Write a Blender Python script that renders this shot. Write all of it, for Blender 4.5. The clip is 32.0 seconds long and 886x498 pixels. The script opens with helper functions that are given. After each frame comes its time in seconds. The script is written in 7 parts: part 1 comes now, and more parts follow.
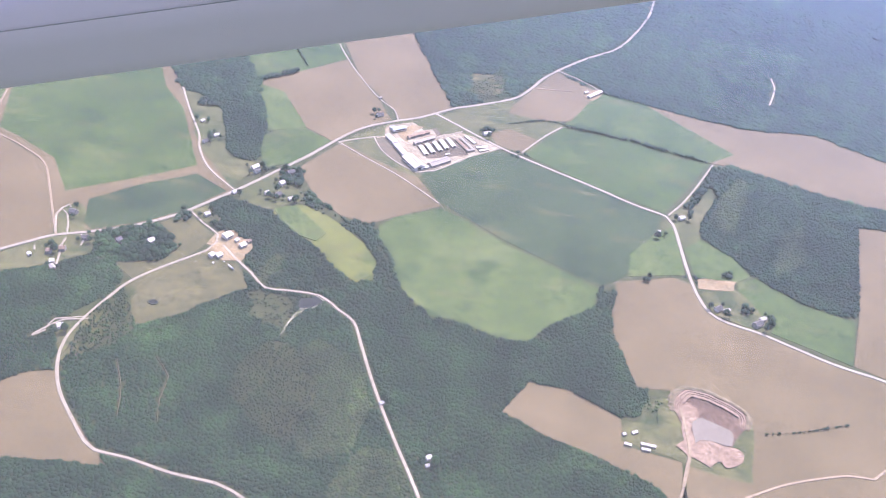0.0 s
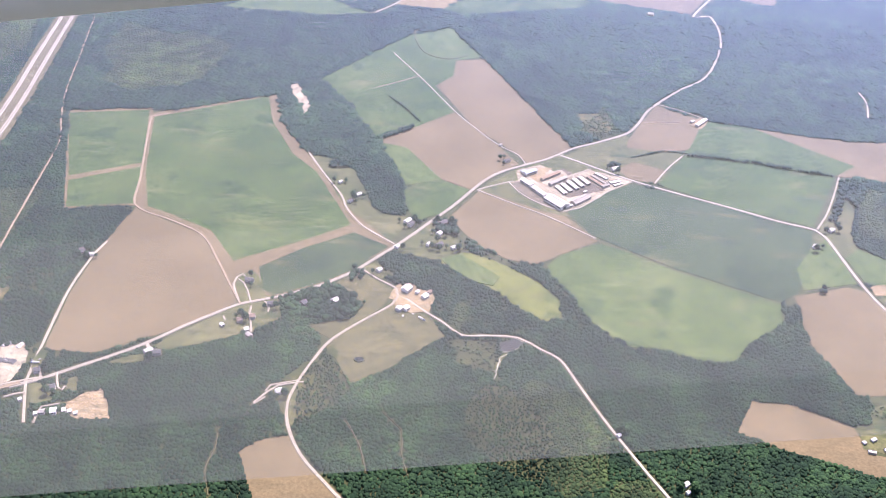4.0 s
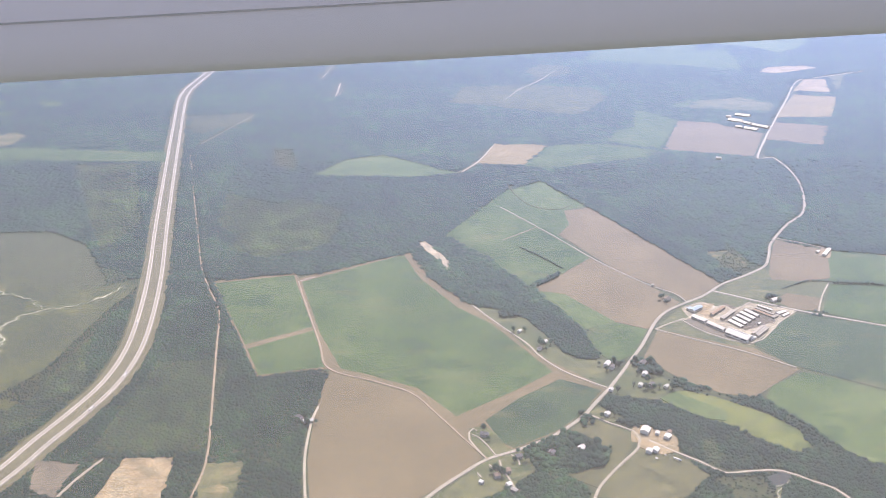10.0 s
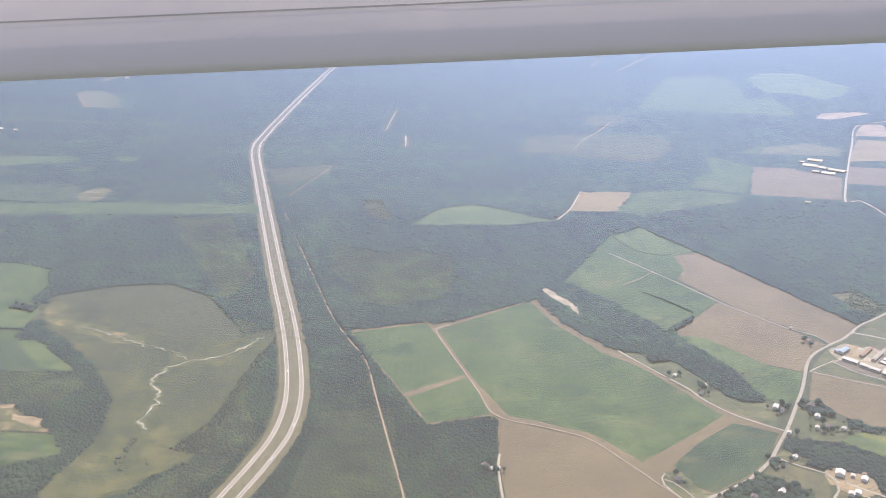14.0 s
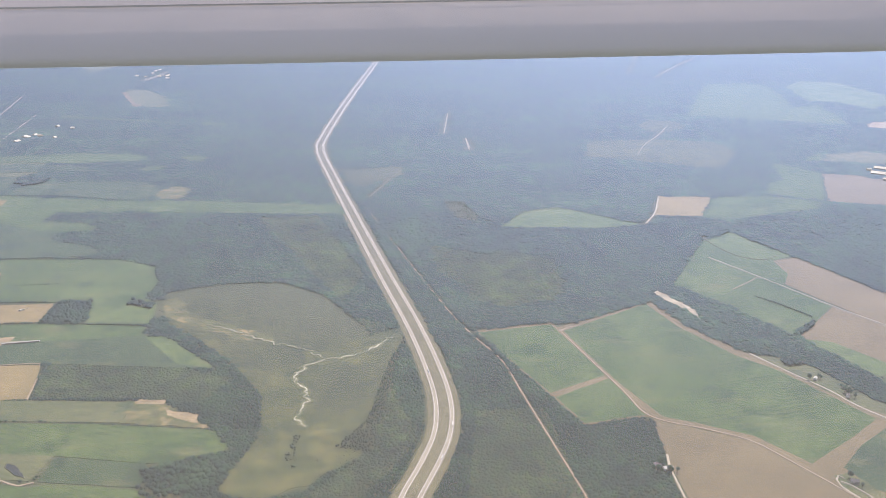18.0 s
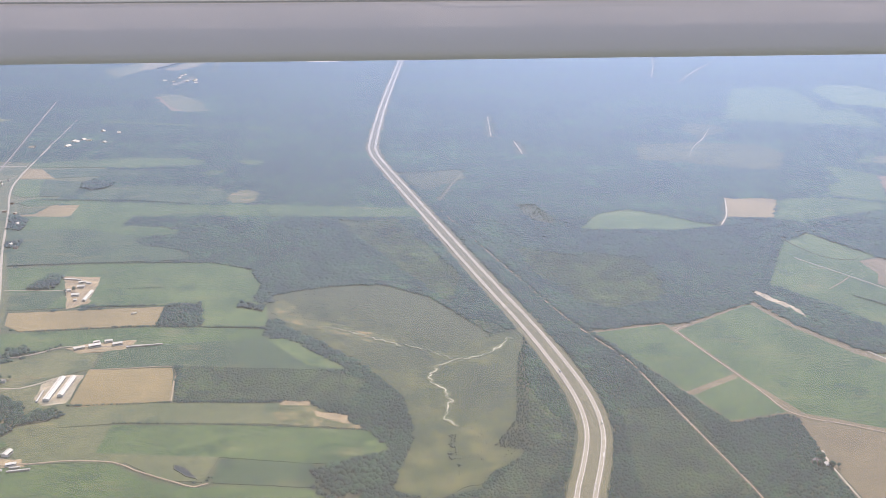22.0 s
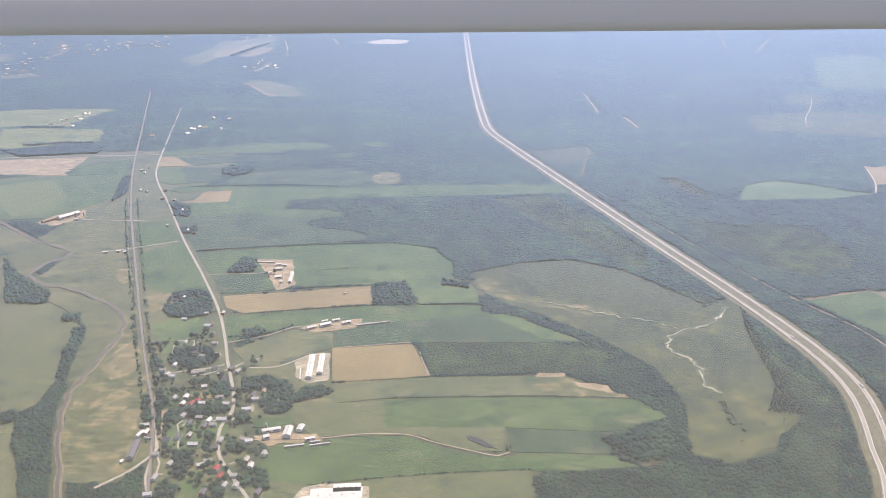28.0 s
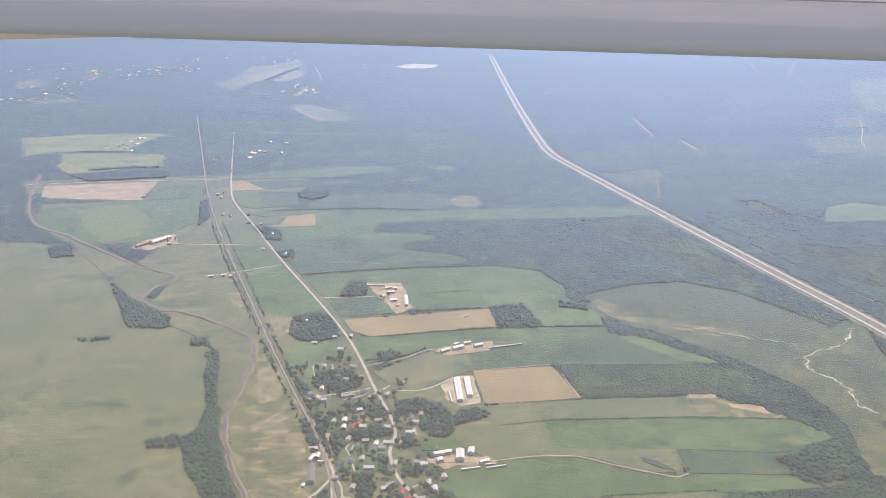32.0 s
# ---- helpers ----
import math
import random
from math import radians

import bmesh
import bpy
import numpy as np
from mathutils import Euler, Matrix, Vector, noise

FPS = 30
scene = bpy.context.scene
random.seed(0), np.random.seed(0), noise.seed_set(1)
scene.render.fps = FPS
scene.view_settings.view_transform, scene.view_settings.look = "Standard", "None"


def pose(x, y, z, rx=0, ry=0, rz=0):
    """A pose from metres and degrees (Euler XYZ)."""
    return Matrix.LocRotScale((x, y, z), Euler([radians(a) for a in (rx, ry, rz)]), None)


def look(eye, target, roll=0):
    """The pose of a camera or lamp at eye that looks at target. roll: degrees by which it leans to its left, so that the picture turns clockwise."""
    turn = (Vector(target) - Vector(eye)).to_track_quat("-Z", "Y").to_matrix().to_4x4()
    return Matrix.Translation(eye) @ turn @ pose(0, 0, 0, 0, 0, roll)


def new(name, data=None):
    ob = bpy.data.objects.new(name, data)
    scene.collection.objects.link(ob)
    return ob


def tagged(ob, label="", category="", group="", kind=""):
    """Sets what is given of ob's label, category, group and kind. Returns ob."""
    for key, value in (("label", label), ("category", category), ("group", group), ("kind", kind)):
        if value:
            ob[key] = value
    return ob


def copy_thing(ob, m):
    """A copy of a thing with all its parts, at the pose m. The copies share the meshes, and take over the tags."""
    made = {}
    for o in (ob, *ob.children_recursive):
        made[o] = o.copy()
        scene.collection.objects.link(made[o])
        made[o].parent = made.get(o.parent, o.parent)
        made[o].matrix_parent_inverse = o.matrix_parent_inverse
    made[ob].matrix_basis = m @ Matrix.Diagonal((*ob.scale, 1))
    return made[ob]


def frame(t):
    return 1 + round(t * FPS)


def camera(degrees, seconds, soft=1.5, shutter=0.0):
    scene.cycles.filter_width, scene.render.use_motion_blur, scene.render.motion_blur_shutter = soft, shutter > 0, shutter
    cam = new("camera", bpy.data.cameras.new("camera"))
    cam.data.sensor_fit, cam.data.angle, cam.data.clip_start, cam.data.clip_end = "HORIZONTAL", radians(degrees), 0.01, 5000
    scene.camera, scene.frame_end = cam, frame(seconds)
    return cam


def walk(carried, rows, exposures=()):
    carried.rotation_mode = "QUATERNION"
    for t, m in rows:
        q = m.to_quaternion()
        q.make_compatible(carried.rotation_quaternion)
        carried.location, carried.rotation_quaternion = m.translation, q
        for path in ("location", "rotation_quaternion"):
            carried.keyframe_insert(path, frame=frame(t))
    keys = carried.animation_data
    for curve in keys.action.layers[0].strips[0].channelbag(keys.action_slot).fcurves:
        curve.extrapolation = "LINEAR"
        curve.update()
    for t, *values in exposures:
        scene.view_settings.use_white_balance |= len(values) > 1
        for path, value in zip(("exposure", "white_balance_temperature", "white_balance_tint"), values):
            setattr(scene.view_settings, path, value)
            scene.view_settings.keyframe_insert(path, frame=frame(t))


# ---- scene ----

EXPOSURES = [(0.0, 0.93, 6180, 36.0), (3.0, 0.92, 6520, 36.0), (6.0, 0.70, 6670, 29.5), (9.0, 0.46, 6880, 23.0), (13.0, 0.22, 7120, 17.0), (19.0, 0.13, 7220, 16.5), (25.0, 0.12, 7220, 16.5), (28.0, 0.17, 7220, 16.5), (32.0, 0.11, 7150, 16.5)]
cam = camera(52.86, 32.0, 0.8)
ROWS = [  # seconds, eye, turn
    (0.0, 0.00, 0.00, 413.88, 52.918, -6.872, 5.996),
    (0.5, -17.72, -3.52, 409.77, 53.461, -6.705, 5.249),
    (1.0, -35.42, -6.64, 405.89, 53.777, -6.248, 4.346),
    (1.5, -53.11, -9.36, 402.25, 54.090, -5.904, 3.677),
    (2.0, -70.77, -11.73, 398.82, 54.958, -5.336, 3.375),
    (2.5, -88.41, -13.75, 395.60, 56.650, -4.564, 3.438),
    (3.0, -106.02, -15.47, 392.57, 57.080, -3.690, 2.661),
    (3.5, -123.60, -16.88, 389.73, 57.046, -2.818, 2.481),
    (5.5, -193.60, -20.06, 380.05, 60.563, -2.281, -0.107),
    (6.0, -211.01, -20.33, 378.01, 62.165, -1.902, -0.745),
    (6.5, -228.39, -20.42, 376.09, 63.155, -1.028, -0.767),
    (7.0, -245.72, -20.36, 374.30, 63.711, -0.894, -1.523),
    (7.5, -263.02, -20.16, 372.63, 64.367, -0.715, -1.707),
    (8.0, -280.27, -19.84, 371.07, 64.913, -0.711, -2.297),
    (8.5, -297.48, -19.41, 369.61, 65.583, -0.673, -2.740),
    (9.0, -314.65, -18.88, 368.25, 66.475, -0.606, -2.846),
    (9.5, -331.78, -18.28, 366.97, 67.367, -0.685, -2.991),
    (10.0, -348.86, -17.62, 365.78, 67.959, -0.645, -2.984),
    (10.5, -365.90, -16.89, 364.67, 68.309, -0.303, -2.903),
    (11.0, -382.90, -16.13, 363.63, 68.624, -0.314, -3.145),
    (11.5, -399.85, -15.34, 362.66, 69.135, -0.067, -3.003),
    (12.0, -416.77, -14.53, 361.75, 69.793, 0.066, -3.347),
    (12.5, -433.64, -13.71, 360.90, 70.304, 0.230, -3.441),
    (13.0, -450.47, -12.89, 360.10, 70.786, 0.194, -3.281),
    (13.5, -467.26, -12.08, 359.35, 71.148, 0.272, -3.125),
    (14.0, -484.01, -11.28, 358.64, 71.370, 0.127, -3.295),
    (14.5, -500.72, -10.50, 357.98, 71.436, -0.063, -3.187),
    (16.5, -567.20, -7.74, 355.68, 72.154, -0.787, -4.016),
    (17.0, -583.73, -7.16, 355.18, 72.303, -0.888, -3.779),
    (17.5, -600.24, -6.62, 354.71, 71.889, -0.841, -3.576),
    (18.0, -616.72, -6.14, 354.26, 71.694, -0.669, -3.510),
    (18.5, -633.17, -5.71, 353.84, 71.596, -0.819, -3.599),
    (19.0, -649.60, -5.33, 353.44, 71.680, -1.226, -4.528),
    (19.5, -666.01, -5.01, 353.07, 71.721, -0.996, -4.184),
    (20.0, -682.40, -4.74, 352.72, 71.798, -1.253, -4.633),
    (20.5, -698.77, -4.52, 352.39, 72.123, -1.308, -4.914),
    (21.0, -715.13, -4.36, 352.08, 72.266, -1.459, -5.113),
    (21.5, -731.48, -4.23, 351.80, 72.189, -1.086, -4.459),
    (22.0, -747.83, -4.16, 351.54, 72.014, -0.706, -4.519),
    (22.5, -764.17, -4.12, 351.31, 72.102, 1.943, -4.636),
    (23.0, -780.51, -4.11, 351.11, 72.384, 3.684, -5.003),
    (23.5, -796.85, -4.13, 350.93, 72.646, 3.878, -5.428),
    (24.0, -813.20, -4.17, 350.79, 72.873, 3.048, -5.103),
    (24.5, -829.56, -4.23, 350.68, 73.029, 3.093, -4.731),
    (26.5, -895.18, -4.45, 350.64, 72.497, 1.849, -4.243),
    (27.0, -911.65, -4.46, 350.75, 71.145, 1.298, -3.726),
    (27.5, -928.16, -4.42, 350.91, 70.601, 0.998, -3.906),
    (28.0, -944.71, -4.33, 351.13, 70.795, 1.053, -3.956),
    (28.5, -961.31, -4.17, 351.42, 70.844, 1.259, -4.265),
    (29.0, -977.95, -3.93, 351.77, 70.770, 1.137, -3.972),
    (29.5, -994.66, -3.60, 352.20, 70.919, 0.892, -4.480),
    (30.0, -1011.42, -3.16, 352.70, 71.171, 1.031, -4.398),
    (30.5, -1028.25, -2.60, 353.30, 71.318, 1.089, -4.383),
    (31.0, -1045.15, -1.89, 353.98, 71.571, 1.117, -4.634),
    (31.5, -1062.13, -1.03, 354.77, 71.920, 0.934, -4.957),
    (32.0, -1079.20, 0.00, 355.65, 72.251, 1.147, -4.466),
]
walk(cam, [(t, pose(x, y, z, rx, ry, rz)) for t, x, y, z, rx, ry, rz in ROWS], EXPOSURES)

# ---- light: high summer sun beyond the land, hazy sky ----
SUN_ELEVATION, SUN_AZIMUTH = radians(56), radians(20)
world = bpy.data.worlds.new("sky")
scene.world = world
world.use_nodes = True
wn = world.node_tree.nodes
sky = wn.new("ShaderNodeTexSky")
sky.sky_type, sky.sun_disc = "NISHITA", False
sky.sun_elevation, sky.sun_rotation = SUN_ELEVATION, SUN_AZIMUTH
sky.altitude, sky.air_density, sky.dust_density, sky.ozone_density = 300, 1.0, 2.5, 1.0
wn["Background"].inputs["Strength"].default_value = 0.13
world.node_tree.links.new(sky.outputs[0], wn["Background"].inputs["Color"])
sun = new("sun", bpy.data.lights.new("sun", "SUN"))
sun.data.energy, sun.data.angle, sun.data.color = 3.6, radians(0.6), (1.0, 0.95, 0.88)
toward = Vector((math.sin(SUN_AZIMUTH) * math.cos(SUN_ELEVATION), math.cos(SUN_AZIMUTH) * math.cos(SUN_ELEVATION), math.sin(SUN_ELEVATION)))
sun.matrix_world = look(toward * 900, (0, 0, 0))

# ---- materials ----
HAZE_GLOSS = 0.48      # imitates distance haze: blue gloss of the land at low angles
MATS = {}


def node(nt, kind, **values):
    n = nt.nodes.new("ShaderNode" + kind)
    for k, v in values.items():
        n.inputs[k.replace("_", " ")].default_value = v
    return n


def ramp(nt, fac, stops):
    r = nt.nodes.new("ShaderNodeValToRGB")
    while len(r.color_ramp.elements) < len(stops):
        r.color_ramp.elements.new(0.5)
    for e, (p, c) in zip(r.color_ramp.elements, stops):
        e.position, e.color = p, (*c, 1)
    nt.links.new(fac, r.inputs["Fac"])
    return r.outputs["Color"]


def mixed(nt, a, b, fac, blend="MIX"):
    m = nt.nodes.new("ShaderNodeMix")
    m.data_type, m.blend_type = "RGBA", blend
    for socket, value in ((m.inputs[0], fac), (m.inputs[6], a), (m.inputs[7], b)):
        if isinstance(value, (int, float)):
            socket.default_value = value
        elif isinstance(value, tuple):
            socket.default_value = (*value, 1)
        else:
            nt.links.new(value, socket)
    return m.outputs[2]


def begin(name):
    m = bpy.data.materials.new(name)
    m.use_nodes = True
    nt = m.node_tree
    nt.nodes.clear()
    return m, nt


def finish(nt, colour, rough=0.9, bump=None, strength=0.3, far_haze=True, metal=0.0, gloss=0.2, leafy=0.0, upright=0.0):
    """Body colour with, on the land, a broad blue gloss that grows at low angles to imitate distance haze."""
    body = node(nt, "BsdfPrincipled", Roughness=rough, Metallic=metal)
    body.inputs["Specular IOR Level"].default_value = gloss
    if isinstance(colour, tuple):
        body.inputs["Base Color"].default_value = (*colour, 1)
    else:
        nt.links.new(colour, body.inputs["Base Color"])
    if bump is not None:
        b = node(nt, "Bump", Strength=strength, Distance=0.4)
        nt.links.new(bump, b.inputs["Height"])
        if upright:      # bends shading normals upward so the crowns' shaded faces come out lighter
            g = nt.nodes.new("ShaderNodeNewGeometry")
            lean = nt.nodes.new("ShaderNodeVectorMath")
            lean.operation = "MULTIPLY_ADD"
            lean.inputs[1].default_value, lean.inputs[2].default_value = (1 - upright,) * 3, (0, 0, upright)
            nt.links.new(g.outputs["Normal"], lean.inputs[0])
            unit = nt.nodes.new("ShaderNodeVectorMath")
            unit.operation = "NORMALIZE"
            nt.links.new(lean.outputs[0], unit.inputs[0])
            nt.links.new(unit.outputs[0], b.inputs["Normal"])
        nt.links.new(b.outputs[0], body.inputs["Normal"])
    out = nt.nodes.new("ShaderNodeOutputMaterial")
    if leafy:
        thin = nt.nodes.new("ShaderNodeBsdfTranslucent")
        nt.links.new(colour, thin.inputs["Color"])
        leaf = node(nt, "MixShader", Fac=leafy)
        nt.links.new(body.outputs[0], leaf.inputs[1])
        nt.links.new(thin.outputs[0], leaf.inputs[2])
        body = leaf
    if not far_haze:
        nt.links.new(body.outputs[0], out.inputs[0])
        return
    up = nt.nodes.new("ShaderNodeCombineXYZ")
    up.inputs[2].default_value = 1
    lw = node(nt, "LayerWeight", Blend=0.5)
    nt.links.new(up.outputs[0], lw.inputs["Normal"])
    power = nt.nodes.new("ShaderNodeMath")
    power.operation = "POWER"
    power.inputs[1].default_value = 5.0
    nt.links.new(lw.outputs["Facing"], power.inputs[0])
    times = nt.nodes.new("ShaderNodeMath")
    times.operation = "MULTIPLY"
    times.inputs[1].default_value = HAZE_GLOSS
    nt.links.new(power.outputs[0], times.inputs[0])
    # blue-tinted gloss standing in for haze over far land
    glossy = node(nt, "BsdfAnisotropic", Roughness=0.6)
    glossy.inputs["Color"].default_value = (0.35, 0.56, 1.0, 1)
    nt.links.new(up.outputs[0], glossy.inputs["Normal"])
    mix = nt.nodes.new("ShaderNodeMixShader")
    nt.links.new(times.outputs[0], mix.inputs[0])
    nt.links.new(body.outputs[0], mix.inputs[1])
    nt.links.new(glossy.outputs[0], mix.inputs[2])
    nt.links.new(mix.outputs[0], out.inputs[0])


def coords(nt, scale, turn=0.0, stretch=1.0):
    g = nt.nodes.new("ShaderNodeNewGeometry")
    m = nt.nodes.new("ShaderNodeMapping")
    m.inputs["Rotation"].default_value = (0, 0, -radians(turn))
    m.inputs["Scale"].default_value = (scale * stretch, scale, scale)
    nt.links.new(g.outputs["Position"], m.inputs["Vector"])
    return m.outputs[0]


def noise_of(nt, scale, turn=0.0, stretch=1.0, detail=4.0, rough=0.55):
    n = node(nt, "TexNoise", Scale=1.0, Detail=detail, Roughness=rough)
    nt.links.new(coords(nt, scale, turn, stretch), n.inputs["Vector"])
    return n.outputs["Fac"]


# dark, middle and pale tones of each kind of land
LAND = {
    "soy": ((0.036, 0.070, 0.030), (0.050, 0.092, 0.038), (0.072, 0.116, 0.048)),
    "crop": ((0.044, 0.092, 0.026), (0.070, 0.128, 0.036), (0.118, 0.172, 0.058)),
    "lush": ((0.068, 0.122, 0.036), (0.100, 0.160, 0.050), (0.150, 0.200, 0.075)),
    "lime": ((0.120, 0.155, 0.040), (0.175, 0.210, 0.060), (0.230, 0.240, 0.080)),
    "hay": ((0.088, 0.116, 0.046), (0.124, 0.140, 0.062), (0.185, 0.182, 0.092)),
    "olive": ((0.096, 0.126, 0.050), (0.126, 0.146, 0.064), (0.168, 0.178, 0.086)),
    "tan": ((0.168, 0.136, 0.075), (0.202, 0.163, 0.091), (0.242, 0.195, 0.112)),
    "stubble": ((0.225, 0.182, 0.083), (0.285, 0.226, 0.104), (0.340, 0.270, 0.126)),
    "dry": ((0.100, 0.118, 0.045), (0.200, 0.180, 0.086), (0.360, 0.295, 0.167)),
    "soil": ((0.260, 0.200, 0.118), (0.360, 0.285, 0.172), (0.480, 0.400, 0.260)),
    "mud": ((0.130, 0.110, 0.081), (0.180, 0.155, 0.114), (0.250, 0.215, 0.158)),
    "mead": ((0.098, 0.104, 0.048), (0.128, 0.130, 0.062), (0.172, 0.164, 0.084)),
    "pale": ((0.360, 0.315, 0.228), (0.460, 0.410, 0.305), (0.580, 0.540, 0.421)),
    "gravel": ((0.290, 0.250, 0.178), (0.410, 0.365, 0.270), (0.560, 0.520, 0.405)),
    "sedge": ((0.044, 0.064, 0.027), (0.068, 0.086, 0.035), (0.102, 0.116, 0.049)),
    "rough": ((0.080, 0.105, 0.040), (0.115, 0.132, 0.052), (0.330, 0.255, 0.133)),
    "rows": ((0.070, 0.120, 0.034), (0.100, 0.150, 0.044), (0.200, 0.235, 0.090)),
    "reed": ((0.052, 0.076, 0.027), (0.094, 0.112, 0.037), (0.162, 0.154, 0.056)),
    "marsh": ((0.040, 0.064, 0.025), (0.074, 0.094, 0.033), (0.130, 0.136, 0.049)),
}


def land(kind, turn):
    """Soil or crop with working lines along one direction, broad patches and fine grain."""
    key = (kind, round(turn / 12) * 12 % 180)
    if key not in MATS:
        m, nt = begin("land_" + kind)
        low, mid, high = LAND[kind]
        broad = noise_of(nt, {"rough": 0.06, "dry": 0.10, "reed": 0.04, "marsh": 0.03, "soil": 0.05, "gravel": 0.07, "pale": 0.07}.get(kind, 0.014), detail=7, rough=0.62)
        rows = noise_of(nt, 0.42, key[1], 0.02, 2)
        fine = noise_of(nt, 0.55, detail=5, rough=0.7)
        colour = ramp(nt, broad, [(0.34, low), (0.5, mid), (0.68, high)])
        streak = {"crop": 0.26, "lush": 0.20, "tan": 0.10, "stubble": 0.14}.get(kind, 0.18)
        if kind in ("crop", "lush", "lime", "hay", "olive", "soy"):      # damp darker patches and thin worn ones
            damp = noise_of(nt, 0.026, detail=6, rough=0.6)
            colour = mixed(nt, colour, tuple(v * k for v, k in zip(low, (0.58, 0.76, 0.86))), ramp(nt, damp, [(0.55, (0, 0, 0)), (0.62, (0.85,) * 3)]))
            worn = noise_of(nt, 0.05, key[1] + 20, 0.3, 5)
            colour = mixed(nt, colour, (0.24, 0.22, 0.11), ramp(nt, worn, [(0.57, (0, 0, 0)), (0.72, (0.60,) * 3)]))
        if kind in ("marsh", "reed", "sedge", "rough", "hay", "mead"):      # tussocks and wet hollows
            tussock = noise_of(nt, 0.11, 35, 0.6, detail=6, rough=0.72)
            colour = mixed(nt, colour, ramp(nt, tussock, [(0.34, (0.58, 0.64, 0.62)), (0.5, (1, 1, 1)), (0.66, (1.42, 1.36, 1.2))]), 0.75, "MULTIPLY")
        if kind == "rows":
            wave = nt.nodes.new("ShaderNodeTexWave")
            wave.inputs["Scale"].default_value, wave.inputs["Distortion"].default_value = 0.10, 0.8
            nt.links.new(coords(nt, 1.0, key[1] + 78), wave.inputs["Vector"])
            colour = mixed(nt, low, high, wave.outputs["Fac"])
        colour = mixed(nt, colour, ramp(nt, rows, [(0.36, tuple(0.72 * c for c in low)), (0.5, mid), (0.66, high)]), streak)
        if kind in ("crop", "lush"):      # drilled rows that show in places
            wave = node(nt, "TexWave", Scale=0.050, Distortion=1.6, Detail=1.5, Detail_Scale=0.08)
            nt.links.new(coords(nt, 1.0, key[1] + 68), wave.inputs["Vector"])
            shown = ramp(nt, noise_of(nt, 0.02, detail=4), [(0.50, (0.02,) * 3), (0.62, ({"crop": 0.50, "lush": 0.38}.get(kind, 0.12),) * 3)])
            colour = mixed(nt, colour, mixed(nt, tuple(0.8 * c for c in low), high, wave.outputs["Fac"]), shown)
        even = kind in ("tan", "soy", "stubble")
        tuft = noise_of(nt, 0.16, key[1], 0.45, detail=5, rough=0.7)
        colour = mixed(nt, colour, ramp(nt, tuft, [(0.36, (0.72, 0.78, 0.80)), (0.64, (1.28, 1.20, 1.12))]), 0.4 if even else 0.8, "MULTIPLY")
        colour = mixed(nt, colour, ramp(nt, fine, [(0.36, (0.66,) * 3), (0.64, (1.34,) * 3)]), 0.5 if even else 0.85, "MULTIPLY")
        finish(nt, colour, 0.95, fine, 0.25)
        MATS[key] = m
    return MATS[key]


def plain(name, colour, rough=0.8, vary=0.2, scale=0.8, far_haze=True, metal=0.0, gloss=0.2, dirt=None):
    if name not in MATS:
        m, nt = begin(name)
        n = noise_of(nt, scale, detail=5)
        big = noise_of(nt, scale * 0.12, detail=2)
        info = nt.nodes.new("ShaderNodeObjectInfo")
        c = ramp(nt, n, [(0.3, tuple(v * (1 - vary) for v in colour)), (0.7, tuple(min(1, v * (1 + vary)) for v in colour))])
        c = mixed(nt, c, dirt or tuple(v * 0.7 for v in colour), ramp(nt, big, [(0.45, (0, 0, 0)), (0.75, (0.6,) * 3)]))
        c = mixed(nt, c, ramp(nt, info.outputs["Random"], [(0.0, (0.82,) * 3), (1.0, (1.1,) * 3)]), 0.6, "MULTIPLY")
        finish(nt, c, rough, n, 0.1, far_haze, metal, gloss)
        MATS[name] = m
    return MATS[name]


def foliage(name, dark, light):
    m, nt = begin(name)
    g = nt.nodes.new("ShaderNodeNewGeometry")
    n = noise_of(nt, 1.7, detail=4, rough=0.75)
    patch = noise_of(nt, 0.009, detail=6, rough=0.6)
    c = ramp(nt, g.outputs["Random Per Island"], [(0.0, dark), (0.6, tuple((a + b) / 2 for a, b in zip(dark, light))), (1.0, light)])
    c = mixed(nt, c, ramp(nt, patch, [(0.33, (0.62, 0.70, 0.76)), (0.5, (0.95, 0.97, 0.95)), (0.68, (1.32, 1.32, 1.12))]), 0.8, "MULTIPLY")
    wide = noise_of(nt, 0.0034, 20, 0.6, detail=7, rough=0.66)
    c = mixed(nt, c, ramp(nt, wide, [(0.38, (0.62, 0.74, 0.86)), (0.5, (0.98, 1.0, 0.98)), (0.62, (1.34, 1.32, 1.06))]), 0.8, "MULTIPLY")
    stand = noise_of(nt, 0.035, detail=4, rough=0.6)
    c = mixed(nt, c, ramp(nt, stand, [(0.36, (0.58, 0.62, 0.68)), (0.5, (0.95,) * 3), (0.64, (1.52, 1.46, 1.22))]), 0.85, "MULTIPLY")
    c = mixed(nt, c, ramp(nt, n, [(0.34, (0.5,) * 3), (0.66, (1.5,) * 3)]), 0.8, "MULTIPLY")
    finish(nt, c, 0.85, n, 0.35, leafy=0.30, upright=0.66)
    return m


